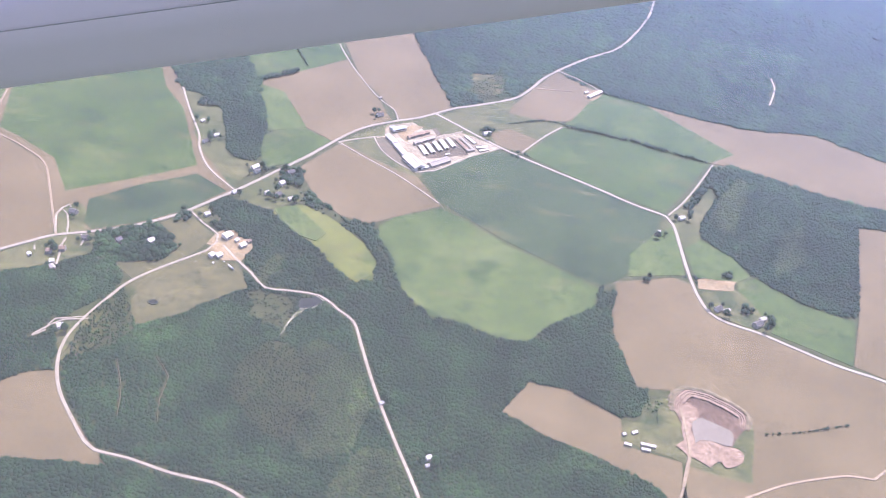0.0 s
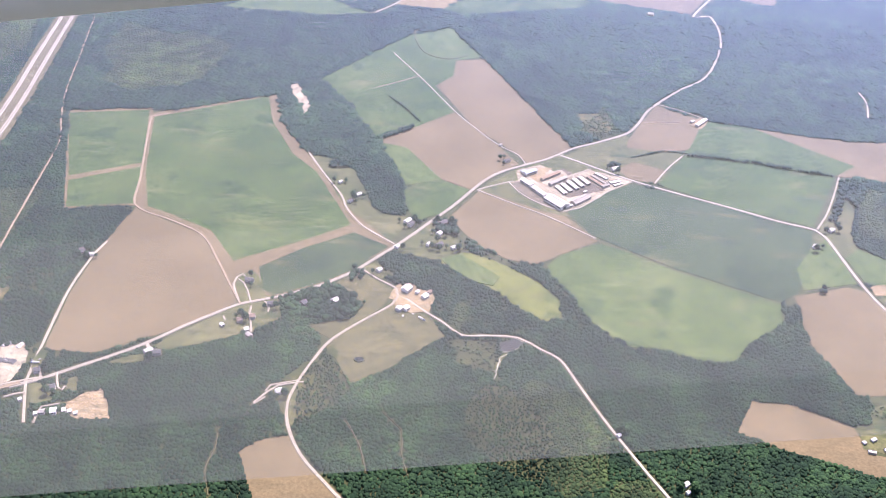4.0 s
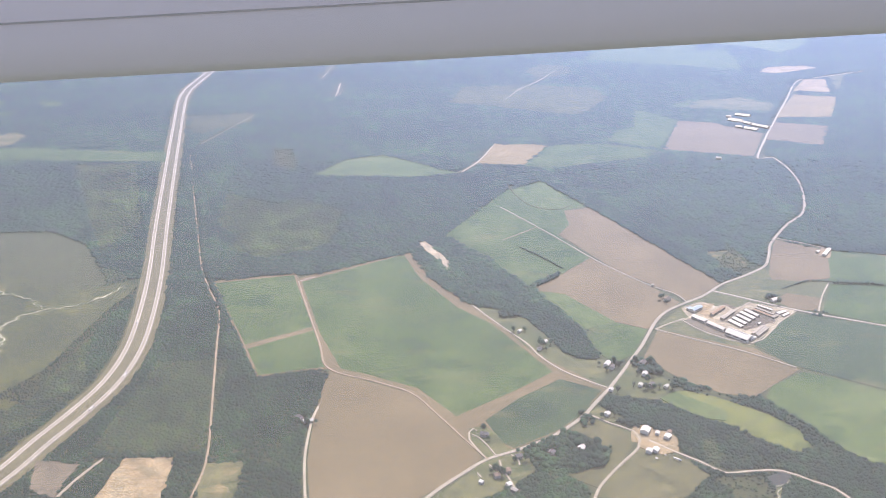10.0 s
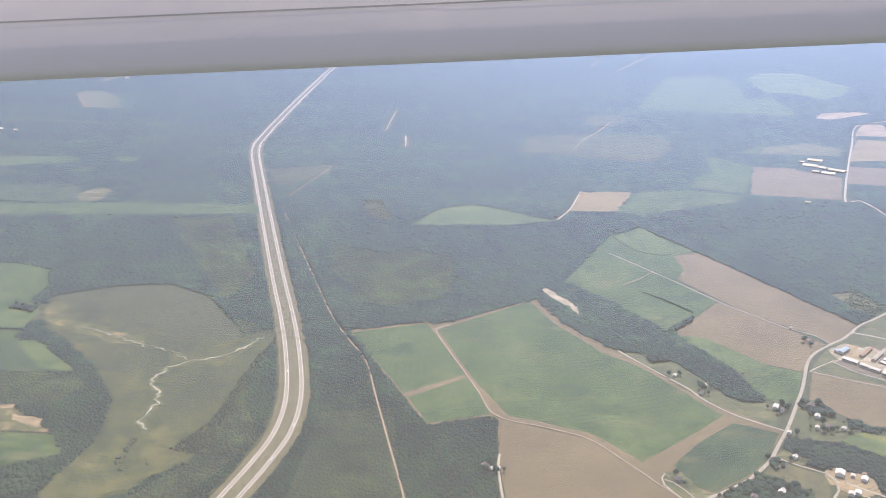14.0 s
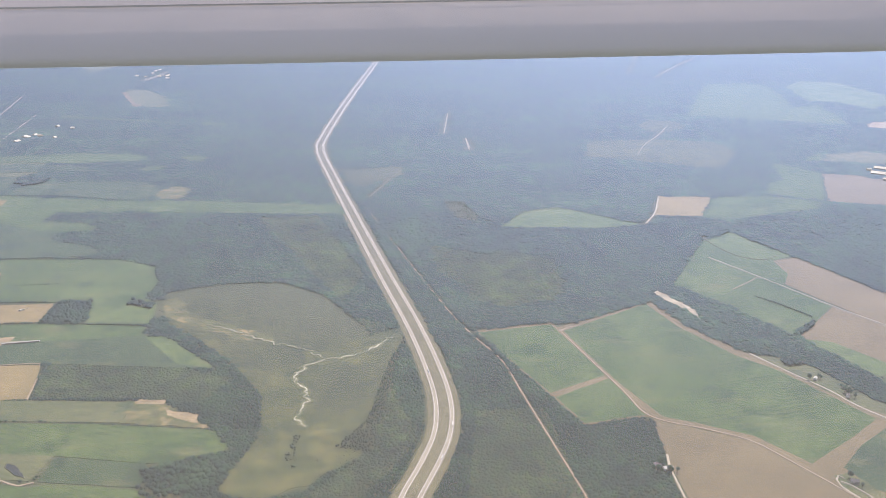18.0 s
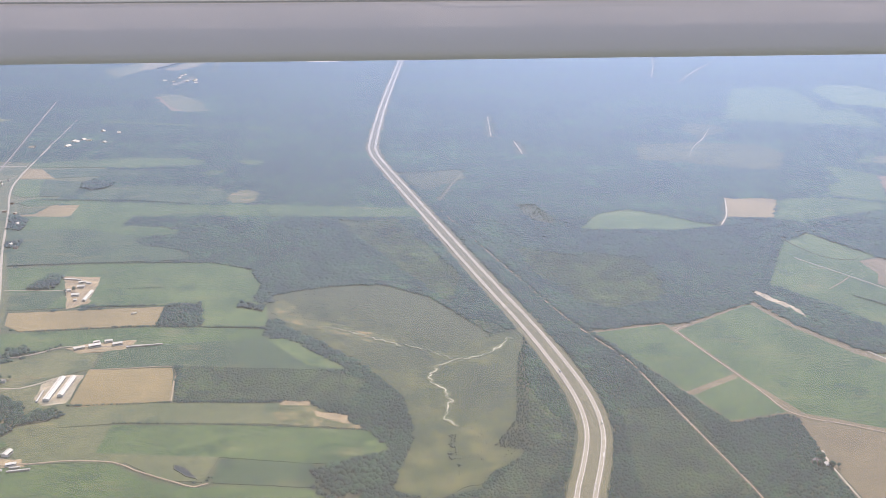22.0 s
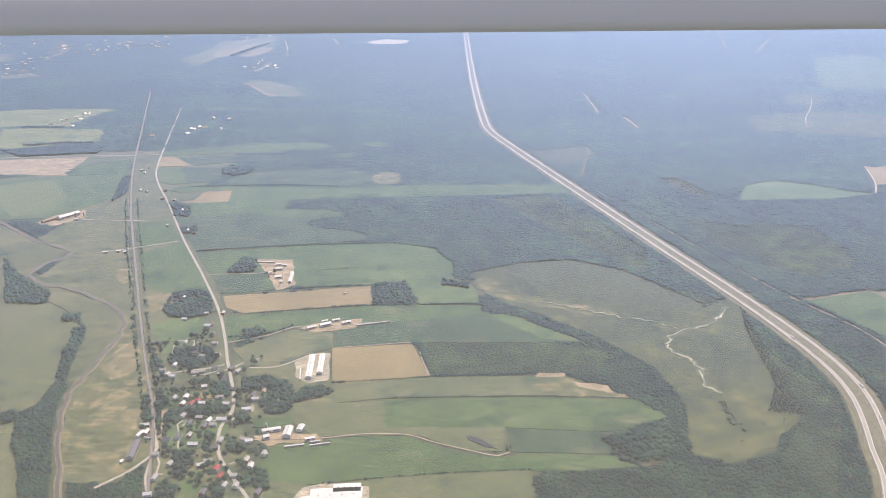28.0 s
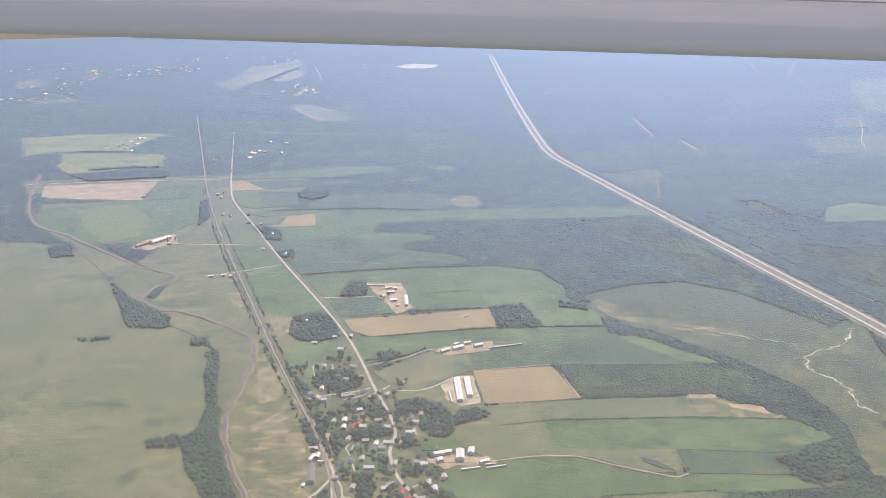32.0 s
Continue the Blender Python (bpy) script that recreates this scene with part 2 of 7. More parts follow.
LEAVES = foliage("leaves", (0.016, 0.050, 0.026), (0.045, 0.106, 0.048))
SHRUB = foliage("shrub_leaves", (0.036, 0.076, 0.034), (0.104, 0.160, 0.066))
FLOOR = plain("wood_floor", (0.080, 0.096, 0.042), 0.95, 0.35, 0.2)
BARK = plain("bark", (0.13, 0.10, 0.075), 0.9, 0.3, 2.0)
SURFACE = {
    "road": plain("worn_asphalt", (0.48, 0.445, 0.365), 0.85, 0.12, 0.5),
    "gravel_lane": plain("gravel_lane", (0.50, 0.455, 0.36), 0.95, 0.2, 0.5),
    "dirt_track": plain("dirt_track", (0.42, 0.34, 0.235), 0.95, 0.25, 0.4),
    "trail": plain("grassy_trail", (0.15, 0.155, 0.08), 0.95, 0.3, 0.4),
    "creek_bank": plain("creek_bank", (0.46, 0.47, 0.36), 0.9, 0.7, 0.5),
}
CONCRETE = plain("concrete", (0.41, 0.375, 0.305), 0.85, 0.1, 0.4)
ASPHALT = plain("highway_shoulder", (0.33, 0.30, 0.245), 0.9, 0.2, 0.4)
MEDIAN = plain("median_grass", (0.190, 0.176, 0.104), 0.95, 0.3, 0.25)
VERGE = plain("verge_grass", (0.195, 0.182, 0.098), 0.95, 0.3, 0.2)
BALLAST = plain("ballast", (0.27, 0.235, 0.185), 0.95, 0.25, 0.6)
STEEL = plain("rail_steel", (0.30, 0.27, 0.25), 0.45, 0.15, 2.0, metal=0.8)
WATER = plain("river_water", (0.085, 0.078, 0.052), 0.5, 0.2, 0.1, gloss=0.3)
POND = plain("pond_water", (0.19, 0.165, 0.138), 0.35, 0.12, 0.1, gloss=0.2, far_haze=False)
DARKPOND = plain("dark_pond_water", (0.03, 0.038, 0.035), 0.25, 0.1, 0.1, gloss=0.25)
PAINT = plain("white_paint_line", (0.80, 0.79, 0.76), 0.7, 0.1, 1.0)
ROOF = {
    "white": plain("white_metal_roof", (0.80, 0.80, 0.79), 0.55, 0.05, 0.6, dirt=(0.62, 0.60, 0.56), far_haze=False),
    "pale": plain("weathered_roof", (0.50, 0.48, 0.45), 0.8, 0.15, 0.8, far_haze=False),
    "slate": plain("grey_shingle_roof", (0.19, 0.19, 0.20), 0.85, 0.2, 1.5, far_haze=False),
    "red": plain("red_roof", (0.42, 0.09, 0.075), 0.7, 0.15, 1.0, far_haze=False),
    "rust": plain("rusty_roof", (0.40, 0.30, 0.24), 0.8, 0.25, 0.6, far_haze=False),
    "blue": plain("pale_blue_roof", (0.45, 0.58, 0.75), 0.5, 0.08, 0.6, far_haze=False),
}
WALL = {
    "white": plain("white_siding", (0.76, 0.75, 0.72), 0.7, 0.06, 1.2, far_haze=False),
    "pale": plain("weathered_boards", (0.44, 0.41, 0.37), 0.85, 0.15, 1.2, far_haze=False),
    "brick": plain("brown_brick", (0.30, 0.17, 0.12), 0.85, 0.2, 1.5, far_haze=False),
}
DARK = plain("dark_opening", (0.05, 0.05, 0.055), 0.4, 0.1, 1.0, gloss=0.5)
TYRE = plain("tyre_rubber", (0.025, 0.025, 0.025), 0.8, 0.1, 4.0, far_haze=False)
HULL = plain("aircraft_grey_paint", (0.88, 0.77, 0.775), 0.42, 0.03, 0.5, far_haze=False, gloss=0.4, dirt=(0.80, 0.69, 0.695))



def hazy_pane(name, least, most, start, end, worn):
    """Clear acrylic with a whitish share that veils the view like haze and grows by worn towards the start of the
    flight line.
    """
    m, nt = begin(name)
    veil_noise = noise_of(nt, 0.35, detail=3)
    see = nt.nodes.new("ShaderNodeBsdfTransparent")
    veil = nt.nodes.new("ShaderNodeBsdfTranslucent")
    veil.inputs["Color"].default_value = (0.98, 0.95, 0.94, 1)
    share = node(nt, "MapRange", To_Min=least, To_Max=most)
    nt.links.new(veil_noise, share.inputs["Value"])
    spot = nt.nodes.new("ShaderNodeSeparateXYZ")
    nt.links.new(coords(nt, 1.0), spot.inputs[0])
    start_veil = node(nt, "MapRange", From_Min=end, From_Max=start, To_Min=0.0, To_Max=worn)
    nt.links.new(spot.outputs[0], start_veil.inputs["Value"])
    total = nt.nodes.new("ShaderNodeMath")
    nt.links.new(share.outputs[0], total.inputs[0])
    nt.links.new(start_veil.outputs[0], total.inputs[1])
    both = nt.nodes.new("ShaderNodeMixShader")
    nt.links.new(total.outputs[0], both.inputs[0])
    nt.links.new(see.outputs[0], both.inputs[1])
    nt.links.new(veil.outputs[0], both.inputs[2])
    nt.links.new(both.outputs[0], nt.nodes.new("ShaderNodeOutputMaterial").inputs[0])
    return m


# milky veil that imitates haze over the whole view
OUTER_PANE = hazy_pane("haze_veil_acrylic", 0.19, 0.235, -100.0, -380.0, 0.0)
# second veil, added for more haze at the start of the flight line
INNER_PANE = hazy_pane("extra_veil_acrylic", 0.0, 0.02, -100.0, -380.0, 0.07)
SEAM = plain("panel_seam", (0.22, 0.22, 0.23), 0.6, 0.05, 1.0, far_haze=False)

# ---- makers ----


def from_arrays(name, verts, faces, material, parent=None, smooth=False):
    me = bpy.data.meshes.new(name)
    me.from_pydata(verts, [], faces)
    me.materials.append(material)
    if smooth:
        me.polygons.foreach_set("use_smooth", [True] * len(me.polygons))
    ob = new(name, me)
    ob.parent = parent
    return ob


def part(name, bm, material, parent=None, label=""):
    me = bpy.data.meshes.new(name)
    bm.to_mesh(me)
    bm.free()
    me.materials.append(material)
    ob = new(name, me)
    ob.parent = parent
    return tagged(ob, label)


def box(bm, x0, x1, y0, y1, z0, z1):
    v = [bm.verts.new((x, y, z)) for z in (z0, z1) for x, y in ((x0, y0), (x1, y0), (x1, y1), (x0, y1))]
    for f in ((3, 2, 1, 0), (4, 5, 6, 7), (0, 1, 5, 4), (1, 2, 6, 5), (2, 3, 7, 6), (3, 0, 4, 7)):
        bm.faces.new([v[i] for i in f])
    return bm


def cylinder(bm, x, y, z0, z1, r0, r1=None, n=12):
    r1 = r0 if r1 is None else r1
    rings = [[bm.verts.new((x + r * math.cos(2 * math.pi * i / n), y + r * math.sin(2 * math.pi * i / n), z)) for i in range(n)] for r, z in ((r0, z0), (r1, z1))]
    for i in range(n):
        bm.faces.new((rings[0][i], rings[0][(i + 1) % n], rings[1][(i + 1) % n], rings[1][i]))
    bm.faces.new(rings[1])
    bm.faces.new(rings[0][::-1])
    return bm


def smooth_line(points, step=8.0):
    """A rounded line through the points, cut into short even pieces."""
    p = [Vector((*q, 0)) for q in points]
    p = [2 * p[0] - p[1], *p, 2 * p[-1] - p[-2]]
    out = []
    for a, b, c, d in zip(p, p[1:], p[2:], p[3:]):
        n = max(1, int((c - b).length / step))
        for i in range(n):
            t = i / n
            out.append(0.5 * (2 * b + (c - a) * t + (2 * a - 5 * b + 4 * c - d) * t * t + (3 * b - a - 3 * c + d) * t ** 3))
    out.append(p[-2])
    return out


def ribbon(name, line, left, right, z, material, parent=None, wobble=0.0, thick=0.12, skirt=0.1):
    """A strip along a line, from left to right of it (metres to its right), with a rim down to the ground."""
    verts, faces = [], []
    for i, p in enumerate(line):
        d = (line[min(i + 1, len(line) - 1)] - line[max(i - 1, 0)]).normalized()
        side = Vector((d.y, -d.x, 0))
        w = wobble * noise.noise(p * 0.08)
        for off, h in ((left - skirt, z - thick), (left - w, z), (right + w, z), (right + skirt, z - thick)):
            verts.append(p + side * off + Vector((0, 0, h)))
    for i in range(len(line) - 1):
        for k in range(3):
            a = 4 * i + k
            faces.append((a, a + 4, a + 5, a + 1))
    return from_arrays(name, verts, faces, material, parent)


def outline(points, step, rough, grain=0.11):
    """The outline of a plot, with edges a little uneven."""
    out = []
    for a, b in zip(points, points[1:] + points[:1]):
        a, b = Vector((*a, 0)), Vector((*b, 0))
        n = max(1, int((b - a).length / step))
        for i in range(n):
            p = a.lerp(b, i / n)
            out.append(p + rough * Vector((noise.noise(p * grain), noise.noise(p * grain + Vector((7, 3, 0))), 0)))
    return out


OPEN, LANES, SPOTS, HOMES = [], [], [], []     # plots, tracks and buildings that trees keep clear of
WORDS = {
    "soy": "dark green even soybean field", "crop": "green crop field with faint working lines", "lush": "bright green meadow with mown streaks",
    "lime": "yellow-green patchy hay meadow", "hay": "dull green rough pasture", "olive": "olive grass field with faint lines",
    "tan": "tan harvested field with pale lines", "stubble": "golden brown stubble field", "dry": "dry yellowish cleared ground", "soil": "pinkish bare soil ground",
    "mead": "brownish grazed pasture with worn patches", "mud": "dark trodden earth of a farmyard", "pale": "pale gravel storage ground", "gravel": "pale gravel yard of a dairy farm", "rough": "rough meadow with dry tan patches", "rows": "green crop field with pale parallel rows", "reed": "yellowish green reed patch in a marsh", "sedge": "dark olive wet sedge ground", "marsh": "olive green marsh with patchy sedge",
}


def field(kind, points):
    OPEN.append(points)
    edge = max(zip(points, points[1:] + points[:1]), key=lambda e: math.dist(*e))
    turn = math.degrees(math.atan2(edge[1][1] - edge[0][1], edge[1][0] - edge[0][0]))
    z = 0.10 + 0.003 * len(OPEN)
    wild = kind in ("marsh", "sedge", "reed", "dry", "rough", "soil", "gravel", "pale", "mud")
    ring = outline(points, 4.0 if wild else 9.0, (2.6 if kind in ("soil", "gravel", "pale", "mud") else 12.0 if kind in ("sedge", "reed") else 6.0) if wild else 2.0 if kind in ("hay", "lime", "soil", "gravel", "pale") else 0.7, 0.03 if kind in ("sedge", "reed") else 0.11)
    n = len(ring)
    verts = [p + Vector((0, 0, z)) for p in ring] + [p + Vector((0, 0, -0.2)) for p in ring]
    faces = [tuple(range(n))] + [(i, i + n, (i + 1) % n + n, (i + 1) % n) for i in range(n)]
    ob = from_arrays("field", verts, faces, land(kind, turn))
    return tagged(ob, WORDS[kind], "field", "", "structure")


def lane(kind, width, points):
    width *= (0.95 if kind == "road" else 0.82) if min(p[1] for p in points) < 1100 else (1.1 if min(p[1] for p in points) < 1500 else 0.75)
    LANES.append((points, width / 2 + (0.3 if kind in ("dirt_track", "trail") else 1.0)))
    line = smooth_line(points, 7.0)
    if kind == "creek_bank":
        line = [p + 5.0 * Vector((noise.noise(p * 0.15), noise.noise(p * 0.15 + Vector((5, 9, 0))), 0)) for p in smooth_line(points, 1.4)]
    z = 0.60 + 0.003 * len(LANES)
    ob = ribbon("creek" if kind == "creek_bank" else "road", line, -width / 2, width / 2, z, SURFACE[kind], None, {"road": 0.0, "creek_bank": 1.2, "trail": 0.4}.get(kind, 0.25), 0.45, 0.3)
    if kind == "creek_bank":
        ribbon("creek_meadow", line, -width * 2.4, width * 2.2, 0.58, land("hay", 0), ob, 5.0, 0.5, 0.8)
    words = {"road": "pale worn asphalt country road", "gravel_lane": "pale gravel lane beside the fields", "dirt_track": "tan dirt track along field edges", "trail": "narrow grassy trail through the woods", "creek_bank": "shallow creek with pale green banks"}
    return tagged(ob, words[kind], "creek" if kind == "creek_bank" else "road", "", "structure")


def gable_roof(length, width, h, rise, over):
    bm = bmesh.new()
    l, w, t = length / 2 + over, width / 2 + over, 0.12
    drop = rise * over / (width / 2)
    ring = [(-w, h - drop), (0, h + rise), (w, h - drop), (w, h - drop - t), (0, h + rise - t), (-w, h - drop - t)]
    a = [bm.verts.new((-l, y, z)) for y, z in ring]
    b = [bm.verts.new((l, y, z)) for y, z in ring]
    for i in range(6):
        j = (i + 1) % 6
        bm.faces.new((a[i], b[i], b[j], a[j]))
    for r in (a[::-1], b):
        bm.faces.new((r[0], r[1], r[4], r[5]))
        bm.faces.new((r[1], r[2], r[3], r[4]))
    return bm


def gable_body(length, width, h, rise):
    bm = bmesh.new()
    l, w = length / 2, width / 2
    ring = [(-w, 0), (w, 0), (w, h), (0, h + rise - 0.13), (-w, h)]
    a = [bm.verts.new((-l, y, z)) for y, z in ring]
    b = [bm.verts.new((l, y, z)) for y, z in ring]
    for i in range(5):
        bm.faces.new((a[i], a[(i + 1) % 5], b[(i + 1) % 5], b[i]))
    bm.faces.new(a[::-1])
    bm.faces.new(b)
    return bm


TITLE = {"house": "house", "shed": "shed", "hall": "barn", "hoop_shed": "shed", "bunker": "feed bunker", "poultry_house": "poultry house", "depot": "depot building", "factory": "factory hall"}
TINT = {"white": "white", "pale": "weathered grey", "slate": "dark grey", "red": "red", "rust": "rust-brown", "blue": "pale blue", "brick": "brown brick"}
BASE = 0.75


def building(kind, x, y, turn, length, width, h, roof, wall):
    SPOTS.append((x, y, max(length, width) / 2 + (2.0 if kind == "house" else 0.9)))
    if kind == "house":
        HOMES.append((x, y, max(length, width) / 2 + 2.0))
    ob = new(kind)
    ob.matrix_world = pose(x, y, BASE, 0, 0, turn)
    place = {"house": "on a grassy lot", "bunker": "on bare farm ground", "factory": "beside the village street", "depot": "by the railway"}.get(kind, "in a farmyard")
    tagged(ob, f"feed bunker with concrete walls and {TINT[roof]} cover on bare ground" if kind == "bunker" else f"{TINT[wall]} walled {TITLE[kind]} with {TINT[roof]} roof {place}", TITLE[kind], "village houses" if kind == "house" else "farm buildings")
    l, w = length / 2, width / 2
    part("footing", box(bmesh.new(), -l - 0.1, l + 0.1, -w - 0.1, w + 0.1, -1.0, 0.05), CONCRETE, ob)
    if kind == "factory":
        part("wall", box(bmesh.new(), -l, l, -w, w, 0.05, h), WALL[wall], ob)
        bm = box(bmesh.new(), -l - 0.15, l + 0.15, -w - 0.15, w + 0.15, h, h + 0.25)
        top = part("flat_roof", bm, ROOF[roof], ob)
        for i in range(4):
            part("roof_vent", box(bmesh.new(), -l * 0.7 + i * l * 0.45, -l * 0.7 + i * l * 0.45 + 0.8, -0.5, 0.5, h + 0.25, h + 0.8), CONCRETE, top)
        for i in range(3):
            part("loading_door", box(bmesh.new(), -l * 0.6 + i * l * 0.5, -l * 0.6 + i * l * 0.5 + 1.2, -w - 0.05, -w, 0.1, 1.4), DARK, ob)
        return ob
    if kind == "bunker":
        for s in (-1, 1):
            part("side_wall", box(bmesh.new(), -l, l, s * w - 0.1, s * w + 0.1, 0.05, h), CONCRETE, ob)
        bm = bmesh.new()
        n = 7
        prof = [(w * 0.9 * math.cos(math.pi * i / (n - 1)), 0.05 + h * 1.05 * math.sin(math.pi * i / (n - 1)) ** 0.7) for i in range(n)]
        a = [bm.verts.new((-l, p, z)) for p, z in prof]
        b = [bm.verts.new((l, p, z)) for p, z in prof]
        for i in range(n - 1):
            bm.faces.new((a[i], a[i + 1], b[i + 1], b[i]))
        bm.faces.new(a[::-1])
        bm.faces.new(b)
        part("cover_sheet", bm, ROOF[roof], ob, "white plastic cover sheet")
        return ob
    rise = width * (0.30 if kind == "house" else 0.2)
    part("wall", gable_body(length, width, h, rise), WALL[wall], ob)
    top = part("roof", gable_roof(length, width, h, rise, 0.22), ROOF[roof], ob)
    if kind == "house":
        part("chimney", box(bmesh.new(), l * 0.4, l * 0.4 + 0.3, -0.15, 0.15, h + rise * 0.5, h + rise + 0.45), WALL["brick"], top)
        part("door", box(bmesh.new(), -0.2, 0.2, -w - 0.04, -w, 0.05, 0.8), DARK, ob)
        for s in (-1, 1):
            for k in (-0.6, 0.6):
                part("window", box(bmesh.new(), k * l - 0.2, k * l + 0.2, s * w - 0.03, s * w + 0.03, h * 0.45, h * 0.8), DARK, ob)
    else:
        n = max(1, int(length / 7))
        for i in range(n):
            c = -l + (i + 0.5) * length / n
            part("side_opening", box(bmesh.new(), c - length / n * 0.36, c + length / n * 0.36, -w - 0.04, -w + 0.02, h * 0.35, h * 0.8), DARK, ob)
        part("end_door", box(bmesh.new(), l - 0.02, l + 0.05, -width * 0.22, width * 0.22, 0.05, h * 0.85), DARK, ob)
        if kind in ("poultry_house", "hall"):
            part("ridge_vent", box(bmesh.new(), -l * 0.9, l * 0.9, -0.18, 0.18, h + rise - 0.1, h + rise + 0.2), ROOF["pale"], top)
    return ob


def silo(x, y, r, h):
    SPOTS.append((x, y, r + 1))
    ob = new("silo")
    ob.matrix_world = pose(x, y, BASE)
    tagged(ob, "tall grey concrete silo with domed metal cap", "silo", "farm buildings")
    part("drum", cylinder(bmesh.new(), 0, 0, -1, h * 0.85, r / 2, n=16), CONCRETE, ob)
    part("dome", cylinder(bmesh.new(), 0, 0, h * 0.85, h, r / 2 * 1.04, r * 0.14, 16), ROOF["white"], ob, "white domed cap")
    for z in (0.25, 0.5, 0.75):
        part("hoop", cylinder(bmesh.new(), 0, 0, h * z - 0.05, h * z + 0.05, r / 2 * 1.03, n=16), STEEL, ob)
    return ob


# ---- ground ----
ground = from_arrays("ground", [(-9000, -6000, 0), (9000, -6000, 0), (9000, 9000, 0), (-9000, 9000, 0)], [(0, 1, 2, 3)], FLOOR)
tagged(ground, "dark green woodland floor and rough grass", "ground", "", "structure")
# ---- plan: fields, tracks, water, woods (x, y in metres) ----
field('hay', [(-1472, 1183), (-1414, 1190), (-1285, 1139), (-1318, 1280), (-1360, 1456), (-1626, 1434), (-1587, 1298)])
field('hay', [(-1718, 1618), (-1518, 1612), (-1351, 1603), (-1330, 1504), (-1488, 1498), (-1676, 1508)])
field('hay', [(-117, 687), (-69, 747), (-34, 770), (28, 721), (-2, 684), (-40, 650), (-18, 615), (-55, 644), (-89, 668)])
field('hay', [(-34, 764), (-1, 797), (44, 829), (89, 786), (54, 720), (27, 722)])
field('hay', [(-183, 583), (-148, 637), (-131, 630), (-134, 605), (-161, 581), (-176, 572)])
field('hay', [(-173, 581), (-147, 606), (-123, 594), (-145, 569), (-166, 572)])
field('hay', [(-277, 738), (-256, 705), (-230, 643), (-188, 592), (-168, 627), (-182, 635), (-201, 635), (-214, 664), (-230, 712), (-255, 734)])
field('hay', [(159, 615), (177, 649), (195, 663), (198, 647), (184, 622), (166, 613)])
field('hay', [(-1351, 1587), (-1286, 1614), (-1214, 1603), (-1190, 1439), (-1258, 1249), (-1201, 1087), (-1138, 922), (-1110, 825), (-1086, 700), (-1054, 570), (-1029, 499), (-1091, 481), (-1145, 665), (-1235, 968), (-1369, 1465)])
field('tan', [(127, 547), (173, 564), (188, 559), (198, 526), (253, 503), (316, 481), (370, 461), (323, 335), (154, 303), (163, 386), (159, 431), (158, 438), (136, 434), (130, 454), (122, 487), (121, 505), (127, 533)])
field('tan', [(63, 424), (89, 423), (123, 405), (124, 382), (159, 376), (157, 349), (151, 303), (181, 308), (141, 354), (104, 370), (73, 380), (46, 394)])
field('hay', [(137.2, 418.9), (147.2, 427.0), (156.4, 430.8), (164.0, 443.0), (182.1, 444.4), (198.9, 436.7), (211.0, 426.6), (209.8, 409.1), (202.1, 369.0), (188.4, 369.8), (164.6, 373.7), (143.2, 381.1), (122.8, 385.3), (122.5, 390.6), (125.5, 400.8), (134.9, 405.2)])
field('lush', [(-61, 571), (-50, 586), (-16, 608), (2, 600), (43, 572), (114, 536), (109, 512), (79, 486), (61, 462), (40, 461), (7, 474), (-9, 473), (-28, 491), (-39, 511), (-47, 537), (-60, 556)])
field('soy', [(-38, 656), (-14, 686), (26, 715), (52, 706), (114, 679), (172, 648), (165, 625), (145, 584), (134, 555), (120, 543), (114, 538), (42, 576), (-6, 609), (-22, 623)])
field('tan', [(-142, 634), (-114, 688), (-61, 657), (-40, 649), (-16, 612), (-50, 587), (-70, 570), (-94, 577), (-117, 596), (-131, 618)])
field('lime', [(-147, 567), (-132, 581), (-121, 582), (-92, 566), (-68, 546), (-54, 522), (-55, 503), (-68, 497), (-80, 506), (-102, 529), (-135, 558)])
field('tan', [(-449, 809), (-333, 876), (-316, 807), (-264, 715), (-236, 663), (-225, 638), (-183, 588), (-227, 532), (-267, 508), (-288, 498), (-338, 585), (-405, 626)])
field('crop', [(-443, 800), (-341, 869), (-325, 807), (-292, 738), (-264, 704), (-222, 615), (-256, 587), (-305, 551), (-333, 593), (-369, 613), (-395, 626), (-416, 686)])
field('soy', [(-284, 545), (-255, 575), (-218, 603), (-188, 585), (-210, 552), (-231, 531), (-267, 509), (-275, 516)])
field('tan', [(-532, 804), (-451, 823), (-404, 626), (-462, 614)])
field('crop', [(-528, 799), (-453, 817), (-424, 702), (-479, 670), (-501, 726)])
field('crop', [(-476, 662), (-422, 695), (-408, 629), (-461, 617)])
field('tan', [(-404, 623), (-338, 585), (-318, 552), (-290, 498), (-320, 468), (-368, 432), (-401, 434), (-404, 436), (-411, 498), (-411, 548), (-407, 603)])
field('crop', [(-294, 925), (-230, 1044), (-202, 1089), (-152, 1128), (-111, 1022), (-143, 1006), (-142, 950), (-166, 925), (-141, 857), (-184, 808), (-216, 780), (-236, 819), (-250, 855)])
field('lush', [(-198, 1085), (-153, 1126), (-112, 1022), (-143, 1008), (-174, 1011), (-191, 1043)])
field('tan', [(-143, 1006), (-108, 1016), (-23, 787), (-40, 766), (-69, 746), (-77, 762), (-120, 819), (-163, 925), (-145, 957)])
field('tan', [(-141, 854), (-95, 780), (-84, 755), (-77, 743), (-95, 724), (-122, 687), (-150, 704), (-213, 777), (-184, 808)])
field('lush', [(-215, 774), (-185, 764), (-150, 704), (-181, 688), (-196, 731)])
field('crop', [(-184, 681), (-155, 704), (-124, 687), (-148, 642), (-168, 627), (-177, 645)])
field('hay', [(-23, 781), (15, 800), (33, 793), (89, 786), (62, 746), (37, 764), (12, 769)])
